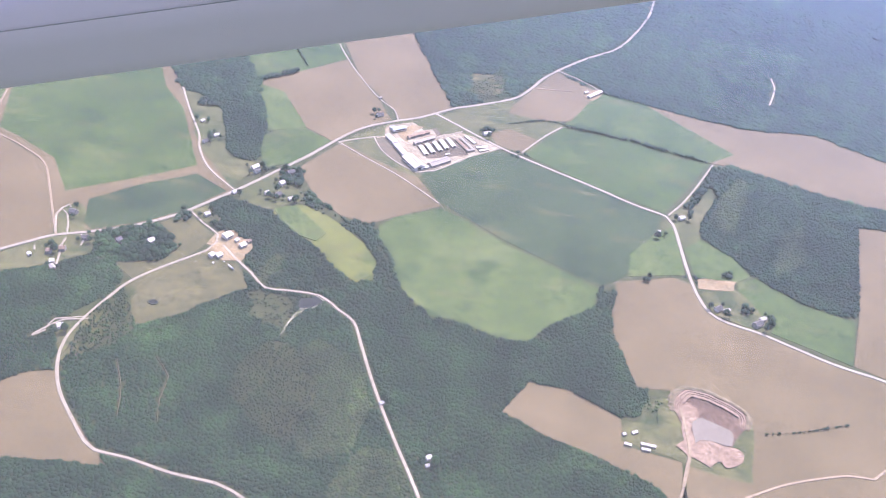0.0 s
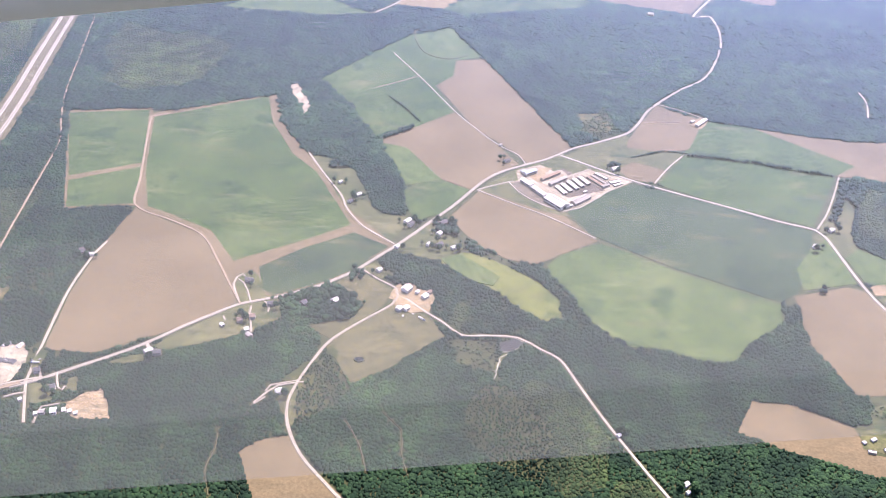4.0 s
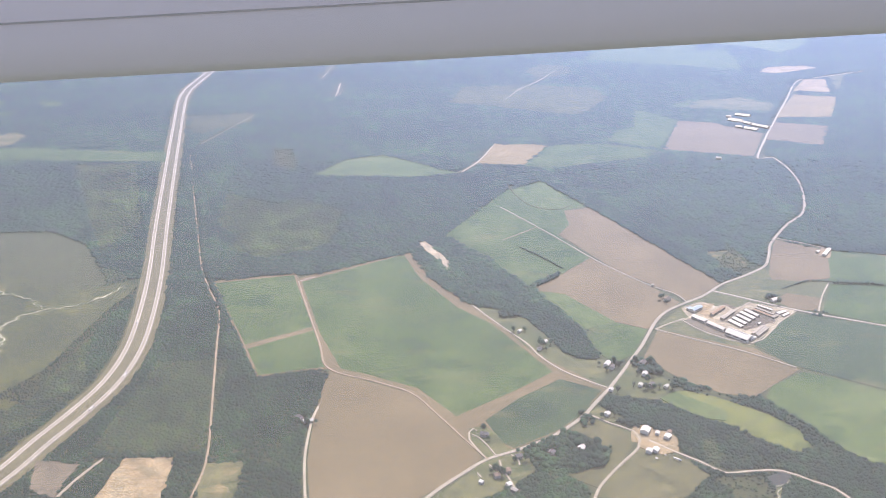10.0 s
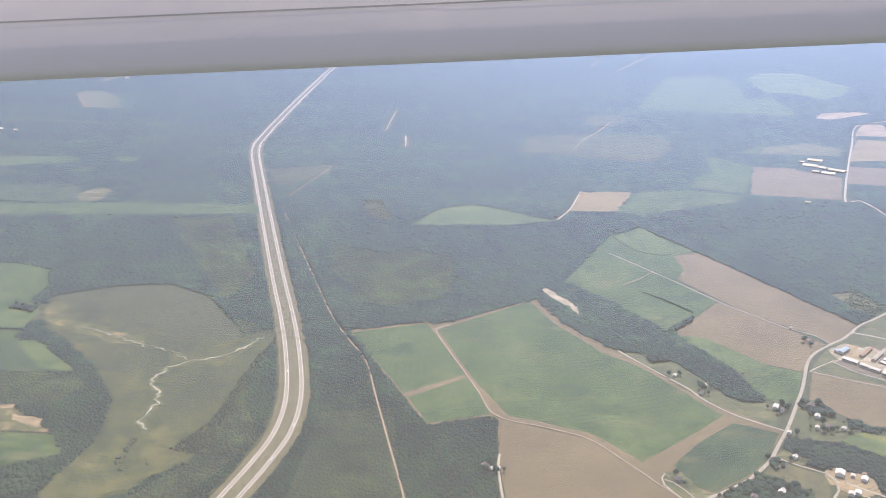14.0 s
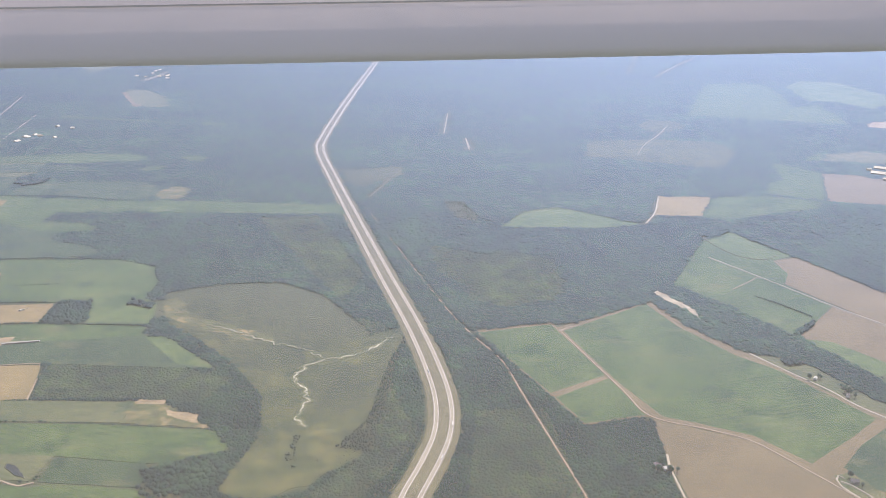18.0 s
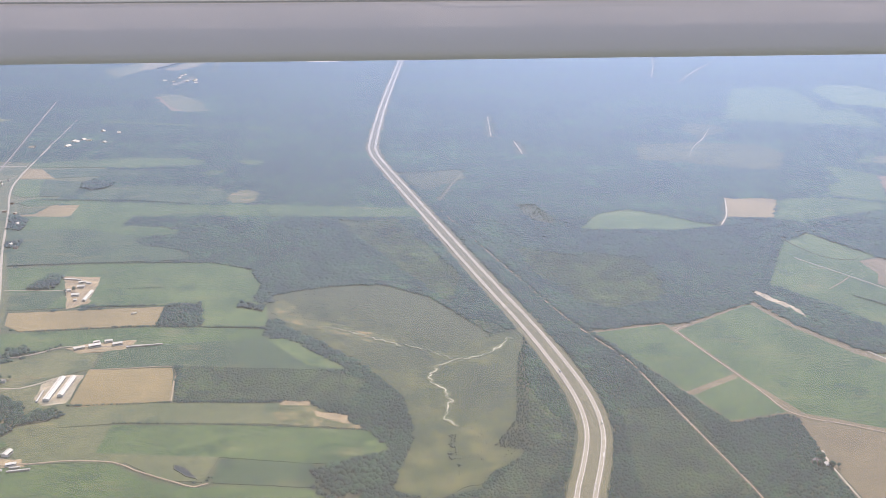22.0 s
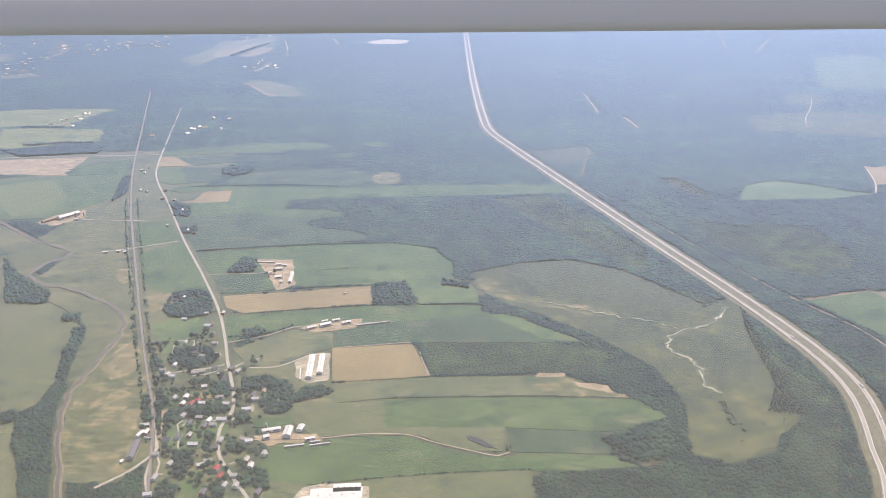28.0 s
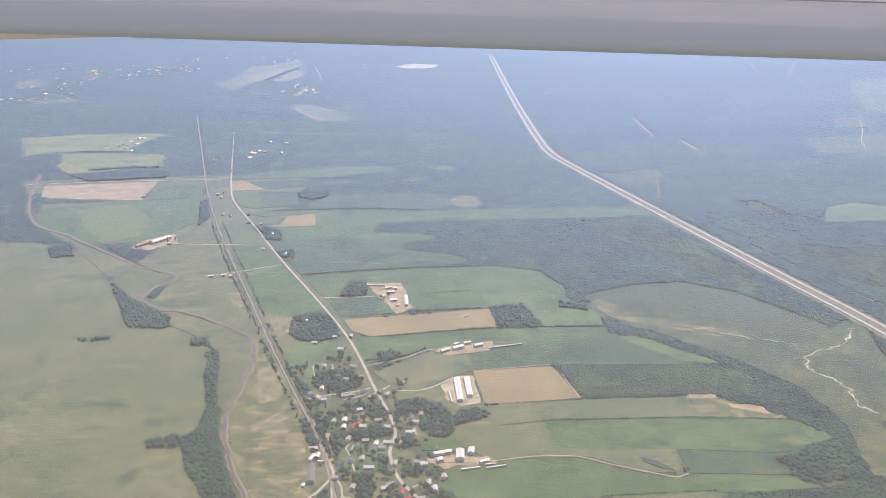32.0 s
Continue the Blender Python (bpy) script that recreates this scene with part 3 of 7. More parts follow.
field('tan', [(17, 745), (34, 761), (65, 747), (48, 720), (25, 726)])
field('crop', [(51, 717), (88, 781), (150, 774), (228, 753), (176, 655), (114, 681)])
field('crop', [(89, 788), (126, 869), (173, 859), (231, 841), (269, 823), (256, 780), (228, 755), (150, 774)])
field('tan', [(35, 806), (57, 856), (81, 904), (126, 869), (95, 796), (67, 787), (33, 793)])
field('tan', [(173, 859), (231, 844), (283, 837), (350, 849), (415, 812), (477, 778), (447, 694), (387, 717), (352, 722), (303, 737), (252, 755), (228, 755), (256, 780)])
field('hay', [(179, 650), (231, 753), (243, 749), (227, 695), (205, 645), (203, 623), (187, 607)])
field('lush', [(141, 587), (167, 624), (183, 638), (183, 570), (137, 556)])
field('lush', [(187, 607), (203, 623), (228, 602), (238, 581), (223, 571), (191, 569)])
field('soil', [(192, 567), (225, 572), (221, 560), (193, 556)])
field('crop', [(225, 572), (242, 580), (273, 556), (312, 545), (296, 492), (241, 515), (246, 529), (223, 543)])
field('tan', [(351, 681), (376, 683), (468, 682), (383, 464), (317, 484), (297, 492), (317, 553)])
field('hay', [(193, 549), (224, 561), (243, 525), (238, 511), (200, 527)])
field('tan', [(-256, 354), (-245, 364), (-229, 369), (-224, 359), (-210, 343), (-190, 323), (-171, 306), (-233, 300), (-248, 335)])
field('mead', [(-221, 458), (-177, 506), (-163, 502), (-147, 490), (-138, 472), (-157, 455), (-177, 432), (-198, 417), (-211, 436)])
field('mead', [(-237, 476), (-204, 488), (-201, 503), (-222, 530), (-206, 547), (-178, 523), (-188, 499), (-217, 462)])
field('hay', [(-335, 444), (-303, 480), (-287, 496), (-262, 506), (-254, 483), (-272, 467), (-292, 454), (-323, 440)])
field('hay', [(-248, 407), (-232, 416), (-223, 457), (-211, 436), (-220, 399), (-228, 377), (-236, 385)])
field('hay', [(-288, 499), (-297, 520), (-297, 535), (-285, 537), (-278, 526), (-272, 509), (-267, 506), (-281, 500)])
field('hay', [(-256, 705), (-230, 712), (-214, 669), (-230, 643), (-244, 673)])
field('hay', [(-207, 552), (-195, 561), (-178, 544), (-190, 539)])
field('gravel', [(-88, 703), (-79, 711), (-80, 729), (-67, 739), (-57, 743), (-45, 733), (-33, 737), (-27, 729), (-10, 741), (22, 724), (27, 722), (-1, 695), (-25, 668), (-42, 655), (-53, 662), (-43, 660), (-55, 678), (-70, 697), (-79, 706)])
field('soil', [(-182, 515), (-177, 533), (-153, 526), (-147, 517), (-152, 500), (-165, 505)])
field('pale', [(-448, 394), (-447, 413), (-437, 433), (-418, 440), (-409, 420), (-412, 401), (-431, 389)])
field('soil', [(-371, 386), (-362, 394), (-353, 400), (-348, 393), (-342, 384), (-338, 373), (-362, 372)])
field('soil', [(-562, 403), (-543, 469), (-537, 507), (-502, 506), (-501, 461), (-510, 431)])
field('hay', [(-481, 499), (-454, 500), (-454, 468), (-458, 429), (-478, 430)])
field('dry', [(-472, 495), (-461, 499), (-455, 492), (-458, 487), (-466, 485)])
field('dry', [(-474, 471), (-466, 476), (-458, 467), (-465, 462)])
field('marsh', [(-861, 894), (-846, 918), (-829, 877), (-783, 838), (-735, 801), (-680, 786), (-647, 785), (-605, 814), (-600, 794), (-616, 734), (-623, 678), (-634, 630), (-638, 571), (-660, 557), (-676, 531), (-695, 525), (-714, 518), (-718, 526), (-734, 530), (-735, 541), (-732, 555), (-717, 607), (-723, 672), (-759, 739), (-798, 790), (-838, 832)])
field('sedge', [(-859, 917), (-834, 919), (-796, 893), (-747, 848), (-704, 801), (-663, 770), (-710, 757), (-755, 790), (-784, 825), (-828, 839), (-853, 862)])
field('sedge', [(-791, 816), (-733, 781), (-700, 765), (-692, 727), (-708, 719), (-743, 726), (-768, 763)])
field('sedge', [(-678, 722), (-647, 732), (-617, 734), (-627, 679), (-636, 647), (-673, 639), (-680, 670)])
field('mud', [(-48, 701), (-20, 727), (-10, 725), (0, 700), (-21, 688), (-36, 683)])
field('soil', [(-69, 720), (-57, 738), (-46, 738), (-56, 720), (-57, 704), (-65, 712)])
field('mud', [(-86, 702), (-79, 708), (-68, 695), (-57, 681), (-45, 662), (-48, 659), (-68, 674), (-78, 686)])
field('rough', [(-11, 868), (10, 872), (23, 849), (20, 826), (4, 822), (-9, 845)])
field('rough', [(-846, 853), (-854, 892), (-845, 907), (-830, 882), (-821, 851), (-787, 835), (-755, 812), (-729, 797), (-728, 781), (-757, 792), (-791, 814), (-818, 830)])
field('mud', [(-38, 737), (-34, 740), (-27, 729), (-31, 725)])
field('lush', [(-465, 1155), (-416, 1236), (-366, 1256), (-258, 1160), (-319, 1145)])
field('hay', [(-634, 1517), (-591, 1527), (-588, 1453), (-617, 1447)])
field('sedge', [(-702, 1506), (-590, 1516), (-607, 1445), (-653, 1377), (-679, 1395)])
field('crop', [(-1045, 551), (-1038, 576), (-1005, 581), (-972, 583), (-938, 580), (-910, 558), (-886, 548), (-866, 544), (-853, 548), (-794, 539), (-776, 523), (-830, 521), (-857, 527), (-947, 529), (-1002, 524), (-1036, 524)])
field('soy', [(-862, 583), (-794, 572), (-786, 555), (-793, 541), (-863, 551)])
field('crop', [(-954, 638), (-836, 630), (-751, 617), (-738, 587), (-768, 573), (-794, 572), (-863, 585), (-955, 596)])
field('olive', [(-1017, 631), (-995, 636), (-954, 636), (-955, 596), (-863, 585), (-869, 552), (-898, 556), (-929, 581), (-1005, 585), (-1024, 607)])
field('olive', [(-998, 670), (-968, 675), (-916, 673), (-825, 668), (-829, 633), (-954, 640), (-996, 636)])
field('stubble', [(-1001, 739), (-928, 740), (-916, 676), (-992, 669), (-998, 678)])
field('rough', [(-825, 670), (-801, 664), (-770, 636), (-755, 620), (-829, 631)])
field('soil', [(-825, 672), (-801, 669), (-801, 661), (-825, 664)])
field('soil', [(-799, 653), (-770, 644), (-767, 629), (-779, 634), (-796, 645)])
field('soy', [(-997, 785), (-942, 793), (-853, 803), (-814, 765), (-771, 726), (-922, 743), (-998, 741)])
field('lush', [(-853, 802), (-831, 801), (-768, 726), (-808, 739)])
field('stubble', [(-1122, 879), (-965, 890), (-965, 838), (-1094, 830), (-1114, 847)])
field('crop', [(-1110, 825), (-965, 836), (-856, 825), (-853, 803), (-975, 789), (-1040, 790), (-1101, 764)])
field('olive', [(-1093, 749), (-1040, 783), (-1002, 773), (-1000, 741), (-1025, 726), (-1072, 709)])
field('lush', [(-928, 894), (-879, 891), (-861, 889), (-853, 828), (-919, 836)])
field('crop', [(-1175, 1019), (-1062, 1037), (-938, 1032), (-891, 1005), (-872, 944), (-879, 895), (-928, 900), (-965, 893), (-1050, 894), (-1120, 886), (-1144, 940)])
field('soy', [(-1141, 939), (-1082, 941), (-1088, 891), (-1126, 887)])
field('hay', [(-1378, 1539), (-1345, 1538), (-1294, 1314), (-1199, 1075), (-1141, 905), (-1116, 826), (-1092, 722), (-1071, 630), (-1076, 580), (-1046, 512), (-1030, 476), (-1109, 483), (-1121, 562), (-1127, 627), (-1170, 754), (-1232, 968), (-1299, 1198)])
field('dry', [(-1210, 785), (-1187, 773), (-1171, 711), (-1189, 706)])
field('dry', [(-1183, 686), (-1158, 673), (-1146, 621), (-1160, 590), (-1170, 624)])
field('dry', [(-1270, 977), (-1245, 983), (-1236, 937), (-1253, 931)])
field('dry', [(-1202, 888), (-1182, 902), (-1162, 891), (-1172, 854), (-1189, 841)])
field('dry', [(-1070, 725), (-1035, 730), (-1043, 711), (-1065, 708)])
field('dry', [(-1118, 667), (-1097, 667), (-1093, 655), (-1111, 654)])
field('crop', [(-1247, 1028), (-1200, 1065), (-1163, 960), (-1140, 897), (-1181, 893), (-1210, 913)])
field('crop', [(-1282, 1157), (-1238, 1159), (-1206, 1076), (-1252, 1049)])
field('olive', [(-1045, 533), (-1001, 522), (-947, 529), (-853, 527), (-857, 459), (-998, 473), (-1033, 500)])
field('hay', [(-1089, 722), (-1024, 724), (-992, 667), (-996, 634), (-1024, 607), (-1043, 585), (-1067, 638)])
field('soil', [(-1101, 990), (-1058, 985), (-1049, 903), (-1067, 888), (-1081, 932)])
field('soil', [(-1035, 787), (-1019, 798), (-975, 803), (-979, 783), (-1018, 774)])
field('gravel', [(-1033, 714), (-1022, 728), (-1002, 730), (-1001, 678), (-1018, 672), (-1029, 685)])
field('soil', [(-1053, 592), (-1032, 596), (-1006, 589), (-1000, 579), (-1030, 579), (-1042, 575)])
field('gravel', [(-1144, 554), (-1145, 596), (-1140, 614), (-1129, 567), (-1133, 548)])
field('soil', [(-1135, 645), (-1128, 644), (-1119, 568), (-1124, 566)])
field('gravel', [(-1016, 509), (-1011, 522), (-986, 524), (-966, 516), (-964, 493), (-970, 476), (-1006, 479)])
field('soil', [(-1421, 1171), (-1403, 1207), (-1369, 1229), (-1356, 1182), (-1391, 1154)])
field('soil', [(108, 856), (123, 878), (132, 871), (118, 847)])
field('olive', [(-1818, 1253), (-1558, 1216), (-1494, 1181), (-1402, 1033), (-1335, 916), (-1269, 847), (-1243, 809), (-1235, 729), (-1235, 658), (-1245, 641), (-1232, 598), (-1211, 552), (-1196, 505), (-1489, 536)])
field('hay', [(-1283, 1127), (-1232, 954), (-1175, 757), (-1137, 629), (-1124, 571), (-1140, 537), (-1183, 542), (-1214, 675), (-1205, 785), (-1217, 840), (-1280, 909), (-1343, 951), (-1329, 1034), (-1394, 1107), (-1368, 1189), (-1298, 1153)])
field('hay', [(-1589, 1305), (-1471, 1178), (-1391, 1095), (-1338, 1045), (-1354, 970), (-1292, 911), (-1232, 864), (-1212, 826), (-1205, 785), (-1208, 715), (-1214, 675), (-1233, 718), (-1243, 809), (-1269, 850), (-1336, 920), (-1404, 1038), (-1496, 1186)])
field('crop', [(-1615, 1405), (-1447, 1432), (-1366, 1438), (-1336, 1313), (-1372, 1244), (-1416, 1195), (-1475, 1191), (-1586, 1319)])
field('soil', [(-1660, 1564), (-1467, 1566), (-1465, 1435), (-1568, 1451), (-1642, 1481)])
field('crop', [(-1468, 1504), (-1384, 1540), (-1365, 1438), (-1459, 1434)])
field('tan', [(-1320, 2404), (-1236, 2366), (-1174, 2278), (-1136, 2166), (-1224, 2158)])
field('pale', [(-1002, 3324), (-936, 3405), (-834, 3337), (-862, 3230), (-984, 3226)])
field('rough', [(-1201, 811), (-1178, 757), (-1155, 688), (-1131, 619), (-1129, 563), (-1140, 543), (-1164, 560), (-1196, 627), (-1207, 704), (-1199, 760)])
field('rows', [(-1540, 1387), (-1475, 1404), (-1418, 1265), (-1493, 1253)])
field('lush', [(-1166, 824), (-1133, 825), (-1117, 785), (-1155, 777)])
field('lush', [(-1166, 778), (-1134, 774), (-1133, 744), (-1155, 740)])
field('lush', [(-1117, 621), (-1099, 617), (-1095, 582), (-1109, 583)])
field('hay', [(-1363, 1162), (-1298, 1153), (-1265, 1056), (-1317, 1042), (-1333, 1087)])
field('reed', [(-716, 589), (-732, 555), (-735, 541), (-734, 530), (-718, 526), (-714, 518), (-695, 525), (-676, 531), (-660, 557), (-638, 571), (-641, 584), (-660, 593), (-651, 629), (-668, 627), (-689, 610), (-697, 619)])
field('lush', [(-755, 605), (-757, 580), (-759, 572), (-738, 588), (-739, 598)])
field('mead', [(-778, 547), (-764, 550), (-772, 539), (-753, 537), (-759, 526), (-775, 522), (-776, 531)])
field('rough', [(-1205, 695), (-1166, 703), (-1144, 622), (-1145, 566), (-1162, 551), (-1186, 558), (-1207, 640)])
field('dry', [(-1199, 769), (-1181, 771), (-1170, 728), (-1172, 710), (-1187, 693), (-1198, 713), (-1198, 738)])
field('dry', [(-1261, 976), (-1243, 979), (-1230, 940), (-1236, 927), (-1249, 942)])
field('dry', [(-1182, 671), (-1168, 679), (-1159, 650), (-1168, 624), (-1179, 638)])
field('dry', [(-1163, 641), (-1149, 644), (-1145, 613), (-1155, 601)])
field('dry', [(-1163, 575), (-1151, 585), (-1146, 566), (-1159, 560)])
field('lush', [(-1181, 817), (-1143, 818), (-1126, 814), (-1117, 775), (-1136, 773), (-1168, 776)])
field('rows', [(-1550, 1385), (-1477, 1412), (-1419, 1310), (-1417, 1225), (-1461, 1207), (-1512, 1287)])
field('hay', [(-242, 411), (-230, 415), (-230, 393), (-230, 378), (-234, 385), (-242, 402)])
field('marsh', [(-242, 419), (-231, 436), (-214, 455), (-207, 439), (-207, 425), (-211, 411), (-215, 397), (-219, 382), (-224, 393), (-223, 409)])
field('soil', [(-178, 529), (-167, 535), (-147, 515), (-153, 500), (-166, 498), (-179, 506)])
field('pale', [(-1067, 637), (-1059, 639), (-1056, 630), (-1063, 627)])
field('pale', [(-1090, 659), (-1083, 661), (-1081, 653), (-1087, 652)])
field('pale', [(-1087, 559), (-1081, 559), (-1080, 552), (-1085, 551)])
field('dry', [(-1107, 661), (-1092, 664), (-1090, 654), (-1105, 651)])
field('lush', [(-1104, 620), (-1078, 623), (-1071, 591), (-1092, 582)])
field('crop', [(-1344, 1582), (-1277, 1617), (-1176, 1638), (-1092, 1633), (-1045, 1611), (-1041, 1581), (-1071, 1563), (-1111, 1561), (-1150, 1550), (-1210, 1555), (-1279, 1558), (-1340, 1555)])
field('soy', [(-1306, 1536), (-1249, 1549), (-1135, 1534), (-1119, 1506), (-1071, 1485), (-1147, 1490), (-1223, 1486), (-1269, 1477), (-1295, 1497)])
field('crop', [(-1046, 1507), (-1021, 1533), (-996, 1533), (-1001, 1499), (-1022, 1490)])
field('crop', [(-1004, 1608), (-988, 1620), (-939, 1602), (-941, 1569), (-969, 1574)])
field('stubble', [(-1340, 1546), (-1311, 1542), (-1268, 1473), (-1328, 1475)])
field('lush', [(-1323, 1466), (-1281, 1463), (-1269, 1405), (-1253, 1357), (-1279, 1354), (-1299, 1374)])
field('soy', [(-1281, 1463), (-1215, 1449), (-1207, 1421), (-1203, 1359), (-1253, 1357), (-1269, 1405)])
field('soy', [(-1182, 1391), (-1162, 1421), (-1070, 1422), (-996, 1418), (-984, 1397), (-963, 1357), (-975, 1307), (-1018, 1307), (-1104, 1334), (-1174, 1338), (-1202, 1349)])
field('rough', [(-967, 1375), (-947, 1391), (-926, 1380), (-923, 1316), (-932, 1304), (-968, 1316)])
field('crop', [(-1252, 1350), (-1173, 1334), (-1027, 1302), (-975, 1304), (-924, 1303), (-687, 1273), (-672, 1222), (-775, 1226), (-971, 1240), (-1020, 1239), (-1085, 1242), (-1085, 1196), (-1030, 1186), (-1007, 1171), (-1002, 1149), (-1023, 1147), (-1050, 1138), (-1131, 1181), (-1207, 1179), (-1238, 1184), (-1264, 1251), (-1173, 1244), (-1178, 1306), (-1205, 1310), (-1246, 1297), (-1274, 1320)])
field('soy', [(-1237, 1183), (-1207, 1179), (-1131, 1181), (-1050, 1138), (-1054, 1119), (-1032, 1103), (-989, 1085), (-969, 1059), (-977, 1045), (-1026, 1041), (-1123, 1037), (-1178, 1028), (-1216, 1130)])
field('stubble', [(-1264, 1251), (-1228, 1258), (-1217, 1305), (-1178, 1306), (-1173, 1244), (-1182, 1242), (-1255, 1247)])
field('hay', [(-1270, 1282), (-1246, 1297), (-1217, 1305), (-1229, 1261), (-1264, 1254)])
field('crop', [(79, 2046), (132, 2148), (265, 2477), (329, 2588), (452, 2603), (493, 2551), (444, 2306), (401, 2170), (481, 2208), (455, 2041), (422, 1931), (366, 1936), (303, 1976), (205, 1999), (147, 2026)])
field('lush', [(529, 2513), (629, 2664), (740, 2616), (749, 2384), (755, 2331), (658, 2194), (588, 2138), (550, 2249), (485, 2273)])
field('soil', [(444, 1902), (488, 1962), (594, 1976), (599, 1946), (482, 1878)])
field('marsh', [(-250, 1601), (-220, 1739), (-90, 1764), (43, 1737), (59, 1654), (18, 1567), (-19, 1506), (-69, 1510), (-155, 1561)])
field('marsh', [(-67, 1913), (-21, 1987), (38, 1961), (41, 1891), (-14, 1843), (-64, 1835)])
field('crop', [(-18, 1326), (11, 1390), (46, 1418), (79, 1544), (111, 1515), (137, 1461), (56, 1280)])
field('tan', [(137, 1461), (195, 1444), (251, 1373), (184, 1239), (58, 1277)])
field('hay', [(217, 1616), (312, 1646), (359, 1591), (326, 1526), (183, 1555)])
field('crop', [(171, 1595), (219, 1627), (182, 1555), (147, 1558)])
field('stubble', [(-232, 1207), (-195, 1314), (-112, 1309), (-167, 1197)])
field('crop', [(-166, 1197), (-110, 1308), (-26, 1313), (54, 1274), (20, 1235), (-57, 1210), (-139, 1178)])
field('stubble', [(373, 1580), (430, 1669), (507, 1647), (418, 1484), (317, 1482)])
field('soil', [(443, 1707), (517, 1823), (559, 1819), (512, 1685)])
field('tan', [(299, 1449), (385, 1422), (317, 1296), (240, 1336)])
field('hay', [(582, 1850), (633, 1880), (545, 1717), (533, 1718)])
field('lime', [(-1887, 2069), (-1816, 2064), (-1762, 2085), (-1603, 2068), (-1534, 2042), (-1567, 2009), (-1585, 1912), (-1591, 1855), (-1701, 1875), (-1751, 1864), (-1799, 1835)])
field('lime', [(-1698, 1736), (-1706, 1795), (-1730, 1860), (-1660, 1855), (-1504, 1812), (-1484, 1689), (-1533, 1693), (-1588, 1664), (-1632, 1640), (-1669, 1677)])
field('olive', [(-1604, 2945), (-1554, 3132), (-1552, 3484), (-1462, 3504), (-1352, 3660), (-1324, 3299), (-1388, 3316), (-1426, 3031), (-1486, 2886), (-1510, 2747), (-1540, 2839)])
field('dry', [(-1516, 3158), (-1403, 3385), (-1385, 3331), (-1444, 2983), (-1495, 2995)])
field('dry', [(-1423, 2978), (-1375, 3273), (-1319, 3235), (-1310, 3107), (-1369, 2952)])
field('hay', [(-2306, 3177), (-2280, 3240), (-2216, 3224), (-2145, 3041), (-2189, 2990), (-2227, 2968)])
field('hay', [(-2081, 2691), (-1984, 2695), (-1928, 2673), (-1944, 2613), (-2048, 2602)])
field('olive', [(-1320, 2455), (-1242, 2417), (-1169, 2295), (-1132, 2165), (-1182, 2142), (-1243, 2239)])
field('lush', [(-1179, 814), (-1137, 811), (-1124, 783), (-1135, 772), (-1165, 766)])
field('crop', [(-1143, 672), (-1120, 670), (-1118, 641), (-1136, 638)])
field('lush', [(-1123, 617), (-1093, 610), (-1088, 579), (-1104, 574), (-1119, 582)])
field('stubble', [(-1107, 665), (-1090, 663), (-1092, 653), (-1106, 656)])
field('crop', [(-1057, 621), (-1028, 618), (-1023, 609), (-1040, 602), (-1055, 604)])
field('lush', [(-1096, 536), (-1084, 549), (-1080, 527), (-1085, 515), (-1093, 516)])
field('mead', [(-1136, 690), (-1110, 687), (-1108, 675), (-1132, 673)])
field('crop', [(-1348, 2037), (-1225, 2006), (-1073, 1956), (-1073, 1936), (-1223, 1978), (-1344, 2008)])
field('crop', [(-1023, 1954), (-962, 1942), (-961, 1908), (-1022, 1926)])
field('lush', [(-145, 571), (-130, 579), (-116, 566), (-99, 550), (-104, 538), (-119, 542), (-136, 555)])
field('hay', [(-398, 400), (-390, 403), (-384, 397), (-379, 386), (-388, 381), (-393, 384)])
field('hay', [(-406, 434), (-399, 432), (-397, 418), (-403, 414)])
field('hay', [(-377, 406), (-372, 410), (-366, 395), (-374, 396)])
field('hay', [(-360, 423), (-349, 431), (-338, 435), (-335, 428), (-347, 423)])
field('pale', [(-324, 902), (-315, 910), (-309, 892), (-303, 875), (-297, 862), (-292, 846), (-296, 826), (-300, 835), (-303, 852), (-310, 861), (-317, 877), (-323, 892)])
field('mud', [(-596, 506), (-564, 500), (-570, 465), (-589, 472)])
field('lush', [(-972, 933), (-899, 936), (-869, 894), (-856, 829), (-917, 832), (-931, 897), (-967, 890)])
lane('road', 2.6, [(-410, 396), (-391, 407), (-375, 419), (-357, 432), (-339, 447), (-320, 467), (-303, 483), (-288, 496), (-266, 506), (-243, 519), (-227, 531), (-210, 548), (-197, 566), (-183, 585), (-169, 606), (-154, 630), (-137, 657), (-123, 683), (-110, 706), (-95, 724), (-70, 743), (-53, 754), (-37, 769), (-20, 785), (-1, 797), (27, 817), (42, 832), (56, 859), (68, 886), (87, 915), (117, 954), (145, 983), (163, 1013), (184, 1066), (199, 1112), (207, 1148), (215, 1211)])
lane('road', 2.6, [(213, 1201), (210, 1236), (187, 1230), (240, 1337), (315, 1477), (399, 1632), (493, 1802), (574, 1850), (691, 1913)])
lane('road', 2.5, [(-37, 767), (-15, 752), (25, 724), (68, 701), (114, 679), (148, 661), (176, 650), (181, 639), (183, 618), (185, 587), (188, 559), (192, 539), (198, 526), (210, 518), (230, 513), (253, 503), (283, 490), (316, 481), (370, 461)])
lane('gravel_lane', 1.4, [(178, 652), (194, 677), (211, 710), (231, 753)])
lane('gravel_lane', 1.3, [(48, 719), (67, 753), (86, 781)])
lane('gravel_lane', 2.0, [(-207, 552), (-192, 538), (-177, 527), (-175, 517), (-179, 506), (-199, 484), (-217, 461), (-225, 441), (-232, 417), (-235, 396), (-231, 376), (-220, 354), (-204, 335), (-190, 320), (-182, 315), (-161, 313), (-136, 308), (-110, 306), (-100, 303), (-92, 299), (-83, 287)])
